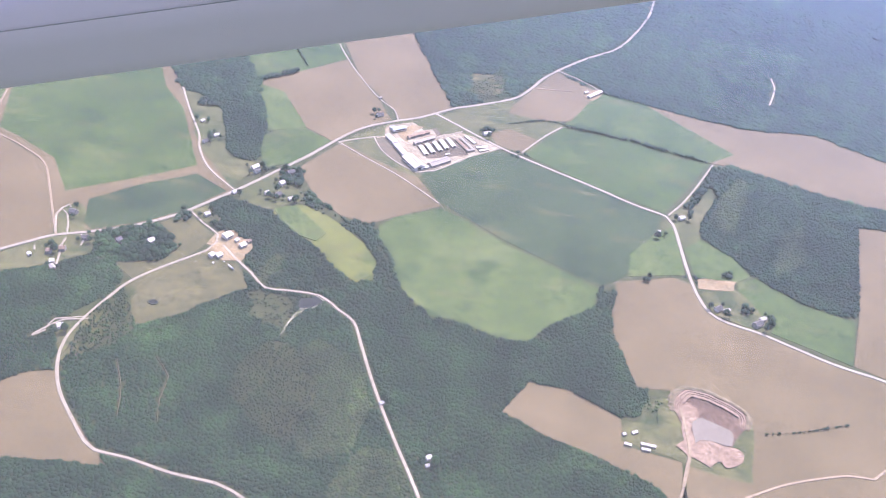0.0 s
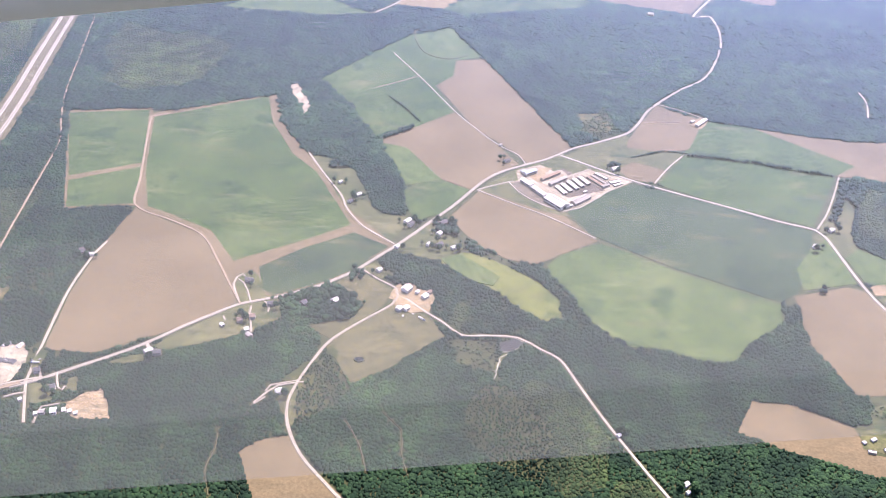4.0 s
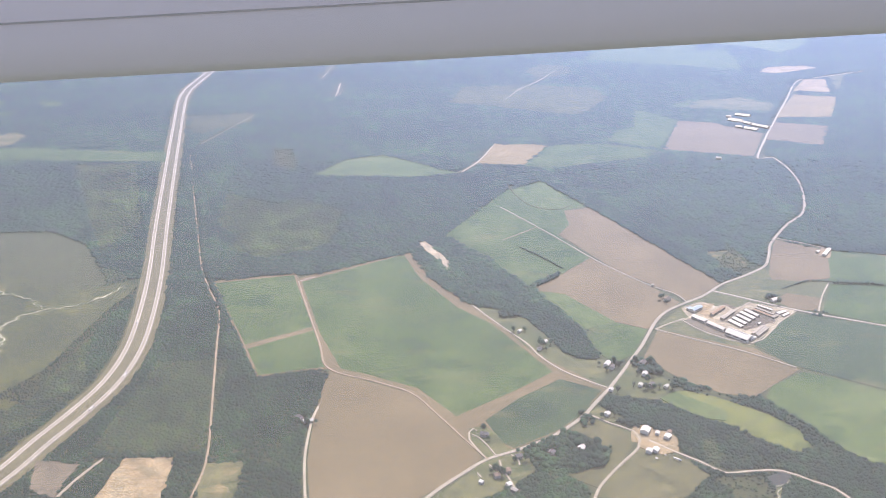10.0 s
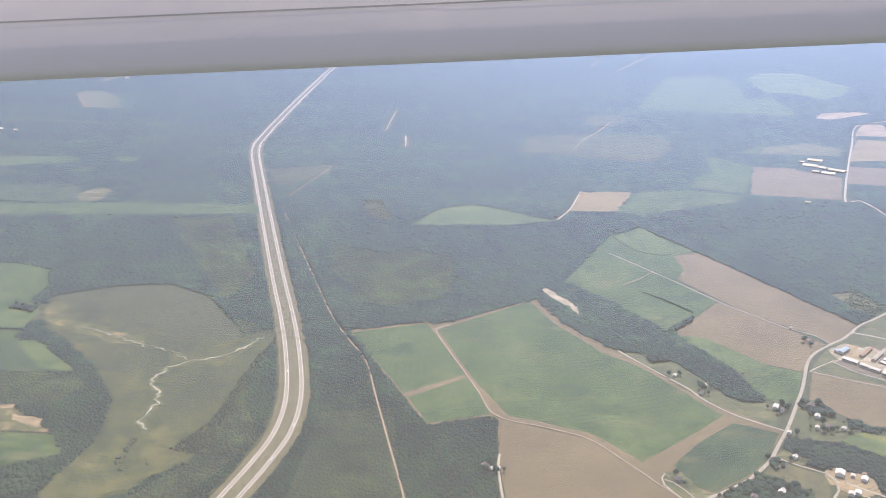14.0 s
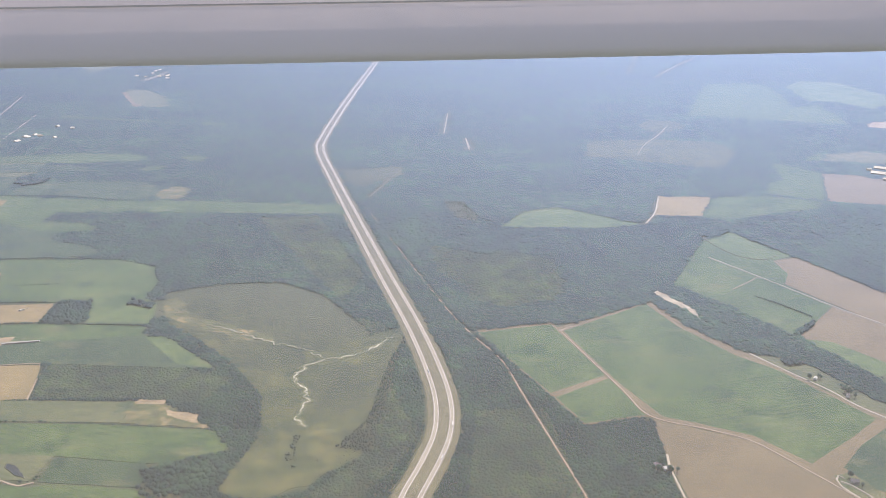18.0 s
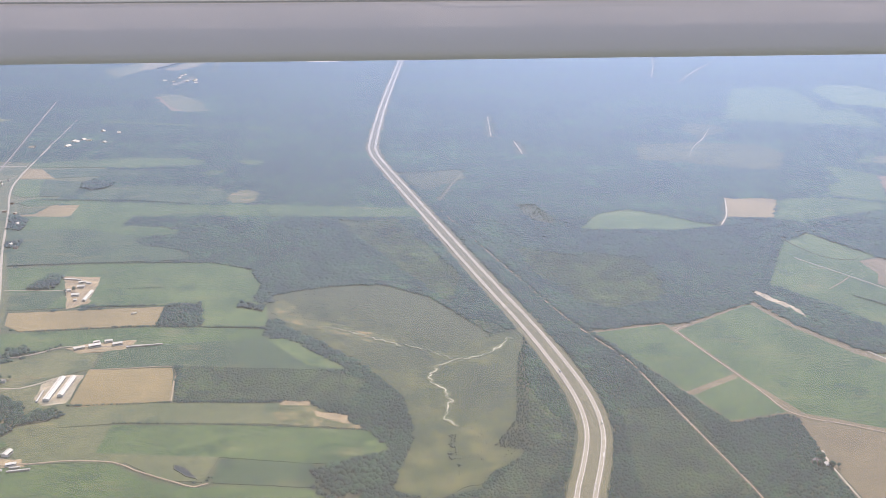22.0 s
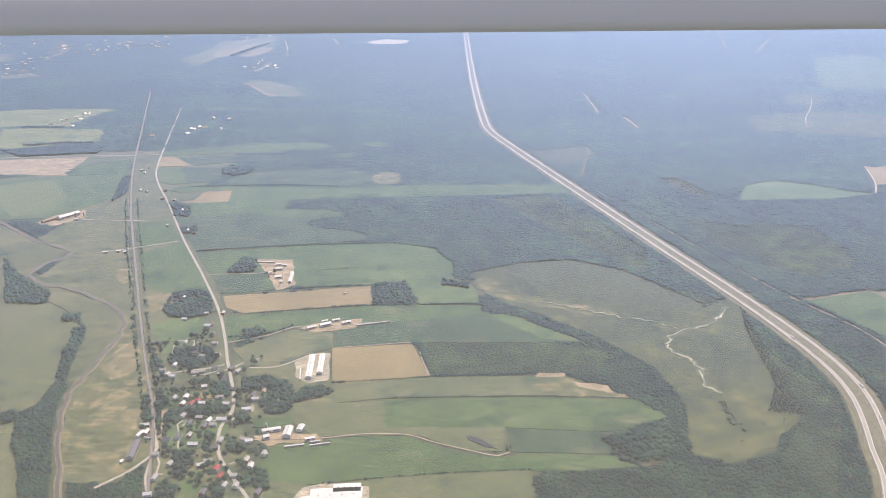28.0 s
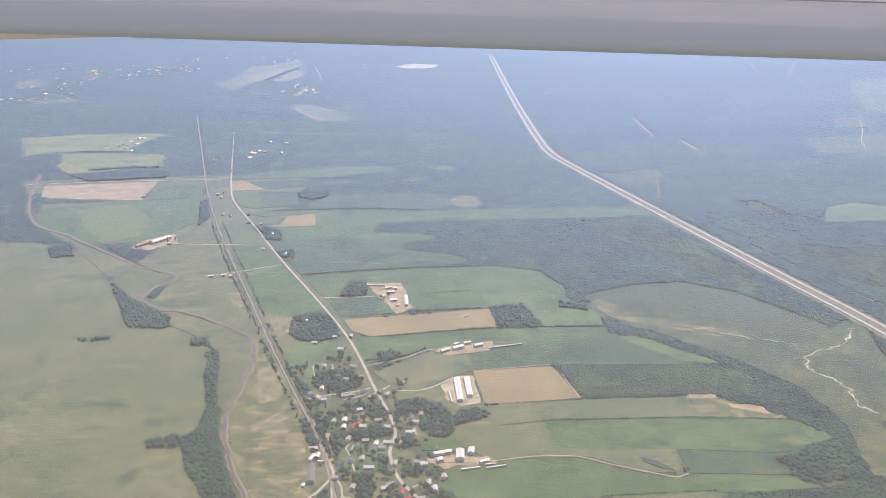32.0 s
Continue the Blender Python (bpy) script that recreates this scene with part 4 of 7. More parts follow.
lane('gravel_lane', 1.9, [(-169, 515), (-155, 501), (-140, 488), (-127, 475), (-113, 476), (-88, 476), (-72, 464), (-60, 455), (-51, 434), (-41, 409), (-29, 382), (-16, 355), (-6, 336), (3, 318), (17, 292)])
lane('gravel_lane', 1.1, [(-232, 418), (-241, 415), (-249, 412), (-251, 406)])
lane('gravel_lane', 0.9, [(-250, 401), (-254, 396), (-256, 394)])
lane('dirt_track', 1.6, [(-287, 496), (-300, 519), (-318, 552), (-338, 585), (-367, 604), (-405, 626), (-417, 675), (-446, 800), (-439, 807), (-431, 811)])
lane('gravel_lane', 1.8, [(-183, 588), (-211, 613), (-228, 640), (-236, 663), (-253, 694), (-264, 715), (-277, 741)])
lane('gravel_lane', 1.6, [(-402, 402), (-407, 442), (-413, 498), (-413, 533), (-412, 552), (-409, 568)])
lane('gravel_lane', 1.6, [(-402, 402), (-397, 389), (-388, 366)])
lane('dirt_track', 1.3, [(-484, 430), (-482, 463), (-480, 494), (-483, 528), (-492, 590), (-504, 674), (-513, 735), (-534, 792), (-554, 857), (-594, 1026), (-649, 1262)])
lane('gravel_lane', 1.5, [(-71, 743), (-77, 762), (-95, 780), (-120, 819), (-141, 857), (-176, 933), (-219, 1020)])
lane('gravel_lane', 1.4, [(-117, 687), (-89, 668), (-55, 646), (-18, 615)])
lane('gravel_lane', 1.3, [(-117, 687), (-104, 696), (-84, 708)])
lane('gravel_lane', 1.5, [(82, 907), (107, 892), (127, 874)])
lane('dirt_track', 1.0, [(56, 855), (98, 862)])
lane('dirt_track', 1.6, [(164.7, 382.6), (161.3, 370.1), (157.8, 356.5), (153.7, 343.4)])
lane('dirt_track', 1.6, [(195, 356), (226, 373), (265, 387), (281, 387), (291, 396), (321, 409)])
lane('gravel_lane', 1.4, [(-339, 447), (-334, 438)])
lane('gravel_lane', 1.4, [(-393, 407), (-411, 400), (-428, 391)])
lane('road', 2.5, [(-1044, 507), (-1062, 541), (-1075, 569), (-1080, 605), (-1075, 631), (-1079, 664), (-1093, 723), (-1103, 772), (-1121, 843), (-1155, 944), (-1206, 1086), (-1262, 1256), (-1303, 1374), (-1326, 1470), (-1358, 1698), (-1403, 2040)])
lane('road', 2.8, [(-1702, 1577), (-1664, 1579), (-1539, 1580), (-1409, 1568), (-1345, 1566)])
lane('gravel_lane', 1.4, [(-1206, 1071), (-1235, 1060), (-1268, 1047), (-1293, 1040)])
lane('gravel_lane', 1.3, [(-1273, 1164), (-1328, 1174), (-1368, 1185), (-1396, 1208)])
lane('gravel_lane', 1.4, [(-1099, 762), (-1065, 773), (-1040, 790), (-1013, 790), (-986, 791), (-948, 793)])
lane('gravel_lane', 1.6, [(-1072, 707), (-1048, 706), (-1031, 718), (-1022, 726), (-1007, 724)])
lane('dirt_track', 1.4, [(-1054, 586), (-1005, 583), (-972, 586), (-938, 582), (-921, 571), (-909, 564), (-890, 554), (-874, 546), (-865, 550)])
lane('gravel_lane', 1.4, [(-1151, 946), (-1079, 943)])
lane('dirt_track', 1.2, [(-1000, 739), (-964, 741), (-926, 741), (-921, 710), (-916, 674)])
lane('creek_bank', 1.0, [(-614, 791), (-637, 759), (-658, 747), (-678, 739), (-693, 725), (-698, 702), (-688, 681), (-685, 661), (-691, 637), (-683, 619)])
lane('creek_bank', 0.6, [(-678, 745), (-687, 758), (-711, 774), (-739, 788), (-775, 816), (-798, 828)])
lane('gravel_lane', 1.2, [(-88, 706), (-80, 689), (-69, 675), (-55, 664), (-40, 658), (-28, 664), (-14, 679), (1, 697), (20, 714), (27, 720)])
lane('gravel_lane', 1.2, [(-9, 741), (-28, 725), (-34, 719)])
lane('gravel_lane', 1.6, [(-1623, 1467), (-1606, 1495), (-1568, 1473), (-1546, 1505)])
lane('trail', 0.35, [(-272, 371), (-270, 354), (-272, 339), (-265, 319)])
lane('trail', 0.35, [(-197, 385), (-186, 363), (-180, 342)])
lane('trail', 0.35, [(-175, 393), (-162, 378), (-161, 360), (-156, 342)])
lane('trail', 1.4, [(-591, 1510), (-617, 1415), (-645, 1318)])
lane('gravel_lane', 1.6, [(-1309, 3466), (-1272, 3177), (-1251, 2963)])
lane('gravel_lane', 1.6, [(-1307, 2617), (-1284, 2761)])
lane('gravel_lane', 1.5, [(342, 3434), (253, 3138), (147, 2815)])
lane('gravel_lane', 1.5, [(514, 3271), (362, 3014), (208, 2723)])
lane('gravel_lane', 1.3, [(-474, 2071), (-498, 1828)])
lane('gravel_lane', 1.3, [(-458, 1769), (-460, 1660)])
lane('gravel_lane', 1.0, [(-457, 1776), (-457, 1677)])
lane('gravel_lane', 1.3, [(3, 1916), (-52, 1804), (-106, 1710), (-145, 1619)])
lane('gravel_lane', 1.6, [(330, 976), (328, 946), (314, 903)])
lane('gravel_lane', 1.0, [(-2137, 3397), (-2122, 3485), (-2052, 3205), (-2057, 3128)])
lane('trail', 1.1, [(-198, 1104), (-195, 1070), (-180, 1024), (-152, 1009), (-130, 1025)])
lane('dirt_track', 1.0, [(-184, 950), (-206, 929), (-230, 909)])
lane('dirt_track', 1.2, [(123, 874), (121, 856)])

lane('gravel_lane', 2.2, [(-2505, 3684), (-2425, 3704), (-2301, 3590)])
lane('gravel_lane', 2.2, [(-2149, 3436), (-2083, 3383), (-2042, 3171), (-2103, 3251)])
lane('gravel_lane', 2.0, [(-2099, 2676), (-2064, 2811), (-1928, 2639)])
lane('gravel_lane', 2.2, [(-1914, 3489), (-1823, 3353), (-1717, 3325)])
lane('gravel_lane', 2.2, [(-1127, 3478), (-1101, 3275)])
lane('gravel_lane', 2.2, [(-1462, 3408), (-1435, 3562)])
lane('creek_bank', 0.7, [(-104, 431), (-104, 441), (-101, 447), (-100, 452), (-95, 461)])
lane('gravel_lane', 1.0, [(-256, 395), (-250, 405), (-244, 412), (-228, 417)])
lane('gravel_lane', 1.0, [(-382, 366), (-383, 380), (-373, 384)])
lane('dirt_track', 0.9, [(-1064, 893), (-1064, 922), (-1064, 967)])
lane('gravel_lane', 1.6, [(-257, 1167), (-228, 1222), (-195, 1314)])
lane('gravel_lane', 2.0, [(-2114, 3270), (-2087, 3323), (-2152, 3557), (-2226, 3691)])
lane('gravel_lane', 2.0, [(-1941, 3501), (-1903, 3578), (-1819, 3444), (-1736, 3366)])
lane('gravel_lane', 2.0, [(-1315, 2623), (-1301, 2710), (-1288, 2810)])
lane('trail', 1.6, [(-1339, 1568), (-1271, 1570), (-1210, 1551)])
lane('gravel_lane', 1.2, [(-289.1, 499.5), (-294.4, 511.1), (-297.9, 520.3), (-297.3, 529.3), (-293.8, 534.1), (-291.4, 530.9)])
lane('gravel_lane', 1.1, [(-280.9, 500.3), (-285.3, 512.2), (-290.5, 522.5), (-295.7, 526.8)])
lane('gravel_lane', 1.2, [(-286.5, 489.6), (-282.8, 483.3), (-278.5, 483.8), (-279.0, 494.5)])
lane('gravel_lane', 1.2, [(-278.5, 483.2), (-275.3, 475.8), (-272.5, 464.5)])
lane('gravel_lane', 1.3, [(-339.0, 445.0), (-334.5, 437.1), (-328.7, 439.1)])
lane('gravel_lane', 1.0, [(-270.4, 500.7), (-266.3, 495.8), (-265.6, 488.5)])
lane('gravel_lane', 0.9, [(-295.7, 480.9), (-293.3, 475.7)])
lane('gravel_lane', 1.8, [(-1094.0, 715.2), (-1106.1, 709.9), (-1119.4, 707.0), (-1132.2, 705.2), (-1147.1, 699.3)])
lane('gravel_lane', 2.4, [(-1141.2, 662.3), (-1139.0, 641.4), (-1133.3, 620.3), (-1126.8, 594.6), (-1121.7, 580.6), (-1123.5, 572.3), (-1132.9, 554.8), (-1142.3, 543.8), (-1153.3, 533.3)])
lane('gravel_lane', 1.8, [(-1123.1, 572.3), (-1122.1, 552.3), (-1120.2, 538.1), (-1113.7, 520.1)])
lane('gravel_lane', 1.2, [(-1106.2, 579.0), (-1110.2, 601.0), (-1114.0, 614.0), (-1111.4, 619.8), (-1107.6, 617.7), (-1110.5, 608.6)])
lane('gravel_lane', 2.0, [(-1073.5, 616.7), (-1068.1, 624.1), (-1062.3, 633.3)])
lane('gravel_lane', 1.1, [(-1145.1, 742.6), (-1148.1, 765.8), (-1143.6, 770.3), (-1130.8, 768.8), (-1128.9, 756.3)])
lane('gravel_lane', 1.4, [(-1092.5, 703.0), (-1086.2, 707.8), (-1077.4, 717.9)])
lane('gravel_lane', 1.4, [(-1121.4, 574.4), (-1115.6, 560.4), (-1114.6, 545.9), (-1109.4, 545.4)])
lane('gravel_lane', 1.4, [(-1065.1, 553.8), (-1057.6, 558.9), (-1051.1, 553.9)])
lane('gravel_lane', 1.6, [(-1076.8, 623.2), (-1082.8, 617.7), (-1089.2, 616.6)])
lane('gravel_lane', 1.4, [(-1098.0, 703.6), (-1108.3, 697.2), (-1118.6, 695.2)])
lane('gravel_lane', 1.1, [(-386.1, 411.4), (-382.1, 402.5), (-380.0, 398.4), (-376.5, 396.0), (-376.1, 399.7)])
lane('gravel_lane', 1.3, [(-408.9, 386.7), (-404.3, 389.6), (-397.8, 391.9)])
lane('gravel_lane', 1.2, [(-398.5, 413.8), (-395.8, 409.9), (-394.3, 406.3)])
lane('dirt_track', 3.4, [(-428.8, 386.6), (-421.5, 390.8), (-412.1, 396.0), (-404.6, 400.6)])
lane('gravel_lane', 1.8, [(-551, 506), (-561, 485), (-568, 465)])
HIGHWAY = [(-662, 398), (-632, 449), (-611, 493), (-600, 528), (-588, 561), (-575, 609), (-572, 666), (-580, 743), (-595, 836), (-622, 976), (-684, 1316), (-735, 1604), (-744, 1683), (-745, 1757), (-727, 2087), (-691, 2592), (-610, 3642)]
RAILWAY = [(-1112, 508), (-1121, 556), (-1137, 634), (-1155, 693), (-1176, 763), (-1202, 853), (-1233, 963), (-1279, 1126), (-1316, 1264), (-1366, 1476), (-1436, 1820), (-1534, 2306)]
RIVER = [(-1174, 521), (-1185, 559), (-1203, 611), (-1215, 675), (-1211, 715), (-1206, 785), (-1214, 833), (-1238, 869), (-1287, 915), (-1328, 937), (-1354, 970), (-1350, 1007), (-1330, 1030), (-1341, 1056), (-1391, 1095), (-1463, 1177), (-1532, 1253), (-1585, 1304), (-1634, 1408), (-1673, 1545), (-1702, 1659)]

# ---- highway with two carriageways ----
LANES.append((HIGHWAY, 14.0))
line = smooth_line(HIGHWAY, 12.0)
road = tagged(new("highway"), "two-carriageway concrete highway with a grass median", "highway", "", "structure")
ribbon("verge", line, -13.2, 13.2, 0.35, VERGE, road, 2.0, 0.35)
ribbon("median", line, -4.6, 4.6, 0.62, MEDIAN, road, 0.0, 0.5)
for s in (-1, 1):
    a, b = sorted((s * 4.2, s * 8.6))
    ribbon("shoulder", line, a, b, 0.75, ASPHALT, road, 0.0, 0.7)
    a, b = sorted((s * 4.7, s * 7.8))
    ribbon("carriageway", line, a, b, 0.95, CONCRETE, road, 0.0, 0.3)
    for off in (4.8, 7.7):
        ribbon("edge_line", line, s * off - 0.06, s * off + 0.06, 0.99, PAINT, road, 0.0, 0.03)
verts, faces = [], []
fine = smooth_line(HIGHWAY, 3.0)
for i in range(0, len(fine) - 1, 3):
    p, d = fine[i], (fine[i + 1] - fine[i]).normalized()
    side = Vector((d.y, -d.x, 0))
    for s in (-6.25, 6.25):
        k = len(verts)
        verts += [p + side * (s + a) + d * b + Vector((0, 0, 0.995)) for a, b in ((-0.06, 0), (0.06, 0), (0.06, 1.6), (-0.06, 1.6))]
        faces.append((k, k + 1, k + 2, k + 3))
tagged(from_arrays("lane_dashes", verts, faces, PAINT, road), kind="stuff")


def wheels(ob, places, r):
    for x, y in places:
        bm = cylinder(bmesh.new(), 0, 0, -0.08, 0.08, r, n=10)
        bmesh.ops.rotate(bm, verts=bm.verts, matrix=Matrix.Rotation(radians(90), 3, "X"))
        bmesh.ops.translate(bm, verts=bm.verts, vec=(x, y, r))
        part("wheel", bm, TYRE, ob)


def car(colour):
    ob = new("car")
    bm = bmesh.new()
    prof = [(-0.85, 0.14), (0.85, 0.14), (0.86, 0.32), (0.45, 0.38), (0.2, 0.58), (-0.5, 0.58), (-0.82, 0.38)]
    a = [bm.verts.new((x, -0.34, z)) for x, z in prof]
    b = [bm.verts.new((x, 0.34, z)) for x, z in prof]
    for i in range(7):
        bm.faces.new((a[i], b[i], b[(i + 1) % 7], a[(i + 1) % 7]))
    bm.faces.new(a)
    bm.faces.new(b[::-1])
    part("body", bm, colour, ob)
    part("windscreen", box(bmesh.new(), 0.22, 0.40, -0.29, 0.29, 0.40, 0.52), DARK, ob)
    wheels(ob, [(x, y) for x in (-0.52, 0.52) for y in (-0.32, 0.32)], 0.14)
    return ob


def truck():
    ob = new("truck")
    part("trailer", box(bmesh.new(), -3.2, 1.0, -0.46, 0.46, 0.42, 1.45), ROOF["white"], ob, "white box trailer")
    part("cab", box(bmesh.new(), 1.25, 2.2, -0.44, 0.44, 0.3, 1.3), CAB, ob)
    part("hood", box(bmesh.new(), 2.2, 2.7, -0.36, 0.36, 0.3, 0.75), CAB, ob)
    part("chassis", box(bmesh.new(), -3.1, 2.3, -0.3, 0.3, 0.24, 0.42), DARK, ob)
    wheels(ob, [(x, y) for x in (-2.7, -2.2, 0.5, 1.5, 2.3) for y in (-0.4, 0.4)], 0.2)
    return ob


CAB = plain("cab_paint", (0.25, 0.30, 0.42), 0.35, 0.05, 1.0, gloss=0.5)
kinds = [tagged(truck(), "white box-trailer truck driving on the highway", "truck", "highway traffic")]
for c, w in (((0.75, 0.75, 0.74), "white"), ((0.12, 0.13, 0.15), "dark grey"), ((0.45, 0.46, 0.48), "silver")):
    kinds.append(tagged(car(plain("car_paint_" + w.replace(" ", "_"), c, 0.3, 0.03, 1.0, gloss=0.5)), f"{w} car driving on the highway", "car", "highway traffic"))
dice = random.Random(5)
used = set()
for n in range(46):
    i = dice.randrange(3, len(fine) - 4)
    s = dice.choice((-7.0, -5.5, 5.5, 7.0))
    if (i // 3, s) in used:
        continue
    used.add((i // 3, s))
    d = (fine[i + 1] - fine[i]).normalized()
    p = fine[i] + Vector((d.y, -d.x, 0)) * s
    k = dice.choice((0, 0, 1, 1, 2, 3))
    m = pose(p.x, p.y, 0.96, 0, 0, math.degrees(math.atan2(d.y, d.x)) + (180 if s < 0 else 0))
    if "placed" not in kinds[k]:
        kinds[k]["placed"] = 1
        kinds[k].matrix_world = m
    else:
        copy_thing(kinds[k], m)

# ---- railway ----
LANES.append((RAILWAY, 2.4))
line = smooth_line(RAILWAY, 10.0)
rail = tagged(new("railway"), "straight railway line on dark ballast", "railway", "", "structure")
ribbon("ballast", line, -1.15, 1.15, 0.95, BALLAST, rail, 0.5, 0.95)
ribbon("service_track", line, 1.4, 1.9, 0.85, SURFACE["trail"], rail, 0.4, 0.8)
for a in (-0.9, -0.4, 0.4, 0.9):
    ribbon("rail", line, a - 0.05, a + 0.05, 1.04, STEEL, rail, 0.0, 0.09)

# ---- river ----
LANES.append((RIVER, 5.0))
line = [p + 3.0 * Vector((noise.noise(p * 0.06), noise.noise(p * 0.06 + Vector((5, 9, 0))), 0)) for p in smooth_line(RIVER, 3.0)]
river = tagged(new("river"), "narrow brown river winding through meadows", "river", "", "structure")
ribbon("bank", line, -2.3, 2.7, 0.84, plain("river_bank", (0.25, 0.20, 0.125), 0.95, 0.3, 0.2), river, 2.2, 0.8)
ribbon("water", line, -1.5, 1.1, 0.90, WATER, river, 0.8, 0.1)

building('shed', -71.3, 703.5, -53, 14.4, 5.0, 2.2, 'white', 'white')
building('shed', -61.1, 688.0, -55, 18.3, 4.6, 2.2, 'white', 'white')
building('hall', -46.7, 669.6, -50, 21.6, 11.0, 3.0, 'white', 'white')
building('hall', -24.7, 677.7, 45, 21.5, 7.0, 1.8, 'pale', 'pale')
building('hoop_shed', -40.7, 694.0, -62, 14.8, 4.0, 1.3, 'white', 'pale')
building('hoop_shed', -35.2, 699.2, -61, 15.0, 4.0, 1.3, 'white', 'pale')
building('hoop_shed', -29.2, 704.5, -60, 15.2, 4.0, 1.3, 'white', 'pale')
building('hoop_shed', -23.6, 709.8, -61, 15.3, 4.0, 1.3, 'white', 'pale')
building('hoop_shed', -17.7, 714.9, -60, 15.1, 4.0, 1.3, 'white', 'pale')
building('shed', -48.6, 720.1, 43, 23.6, 3.4, 1.8, 'rust', 'pale')
building('shed', -42.3, 711.1, 44, 22.6, 3.6, 1.8, 'pale', 'pale')
building('shed', -67.7, 724.4, 38, 13.7, 5.0, 2.4, 'blue', 'white')
building('shed', -73.9, 725.4, 32, 4.5, 3.0, 2.0, 'blue', 'white')
building('bunker', -7.2, 715.8, -53, 19.8, 4.2, 0.9, 'rust', 'pale')
building('bunker', -3.5, 719.3, -53, 19.6, 3.4, 0.9, 'pale', 'pale')
building('bunker', -0.4, 726.8, -48, 14.2, 4.0, 0.9, 'white', 'white')
building('bunker', 11.0, 716.8, 26, 10.9, 5.0, 0.9, 'white', 'white')
building('bunker', 13.0, 711.7, 34, 9.4, 3.4, 0.9, 'white', 'white')
building('shed', 1.3, 707.2, 36, 8.2, 2.6, 1.4, 'pale', 'pale')
building('shed', -19.0, 694.0, 37, 4.0, 1.6, 1.0, 'white', 'pale')
building('shed', -36.2, 664.8, 36, 7.5, 2.4, 1.6, 'white', 'white')
building('house', 14, 742, 32, 7.5, 4.0, 2.0, 'white', 'white')
building('house', -89, 746, 36, 6.7, 3.6, 2.0, 'slate', 'white')
building('shed', -94, 780, 54, 3.4, 2.5, 1.4, 'pale', 'white')
building('shed', 121, 861, 52, 22.6, 4.0, 2.0, 'white', 'white')
building('shed', 112, 863, 35, 4.5, 2.6, 1.6, 'white', 'white')
building('house', 189, 649, 33, 5.6, 3.6, 2.0, 'white', 'white')
building('house', 166, 621, 52, 5.3, 2.5, 1.5, 'white', 'white')
building('house', 204, 532, 40, 5.8, 4.0, 2.0, 'slate', 'white')
building('house', 210, 531, 37, 4.9, 3.0, 1.6, 'white', 'white')
building('house', 232, 521, 38, 7.5, 4.5, 2.1, 'slate', 'pale')
building('house', 237, 528, 34, 5.3, 3.0, 1.6, 'white', 'white')
building('bunker', 124, 391, 28, 2.2, 2.4, 0.8, 'white', 'white')
building('bunker', 131, 394, 32, 4.0, 2.4, 0.8, 'white', 'white')
building('bunker', 126, 383, -11, 4.6, 2.4, 0.8, 'white', 'white')
building('bunker', 139, 385, -5, 9.5, 2.4, 0.8, 'white', 'white')
building('bunker', 137, 381, -2, 5.6, 2.4, 0.8, 'white', 'white')
building('shed', -169, 525, 57, 6.4, 6.0, 2.6, 'white', 'white')
building('shed', -168, 501, 52, 4.4, 4.0, 2.0, 'white', 'white')
building('shed', -173, 500, 60, 3.8, 4.0, 2.0, 'white', 'white')
building('shed', -155, 517, 49, 4.9, 4.0, 2.0, 'white', 'white')
building('shed', -161, 522, 61, 2.9, 2.6, 1.6, 'white', 'white')
building('shed', -152, 523, 56, 3.2, 2.6, 1.6, 'rust', 'pale')
building('house', -242, 405, 30, 4.0, 4.0, 2.2, 'white', 'white')
building('house', 5, 347, 40, 3.6, 2.5, 1.4, 'white', 'white')
building('house', 5, 341, 33, 2.2, 1.8, 1.2, 'white', 'white')
building('house', -29, 384, 36, 2.4, 2.0, 1.2, 'white', 'white')
building('house', -175, 623, 57, 6.8, 4.0, 2.2, 'white', 'white')
building('house', -172, 618, 56, 5.5, 3.0, 2.0, 'slate', 'white')
building('house', -145, 624, 48, 6.8, 4.5, 2.0, 'slate', 'pale')
building('house', -148, 606, 62, 4.7, 4.0, 2.0, 'white', 'white')
building('house', -147, 589, 51, 5.6, 4.0, 2.0, 'slate', 'pale')
building('house', -156, 589, 58, 3.7, 3.0, 1.8, 'white', 'white')
building('house', -136, 586, 43, 3.6, 3.0, 1.8, 'white', 'white')
building('house', -221, 664, 42, 4.7, 3.0, 1.8, 'white', 'white')
building('house', -227, 652, 58, 4.4, 3.0, 1.8, 'slate', 'white')
building('house', -240, 685, 53, 3.6, 2.6, 1.6, 'white', 'white')
building('house', -242, 500, 56, 4.2, 4.4, 2.2, 'slate', 'pale')
building('house', -220, 505, 52, 4.6, 4.4, 2.2, 'white', 'pale')
building('house', -286.6, 524.6, -15, 5.7, 4.0, 2.0, 'slate', 'pale')
building('house', -275.2, 481.0, 9, 4.0, 4.0, 2.0, 'rust', 'pale')
building('house', -282.8, 475.9, 12, 3.8, 3.6, 2.0, 'rust', 'pale')
building('shed', -276.0, 465.9, 27, 3.1, 3.4, 1.8, 'white', 'white')
building('shed', -273.1, 460.1, -43, 4.4, 3.0, 1.6, 'pale', 'pale')
building('house', -265.5, 496.8, 16, 4.5, 3.6, 2.0, 'slate', 'pale')
building('shed', -293.9, 469.6, -39, 2.8, 2.4, 1.4, 'white', 'white')
building('house', -329.3, 435.6, 16, 5.6, 3.8, 2.0, 'slate', 'pale')
building('house', -398.6, 411.7, 19, 3.7, 4.0, 1.9, 'slate', 'pale')
building('house', -382.6, 396.6, 24, 3.4, 4.0, 1.9, 'slate', 'white')
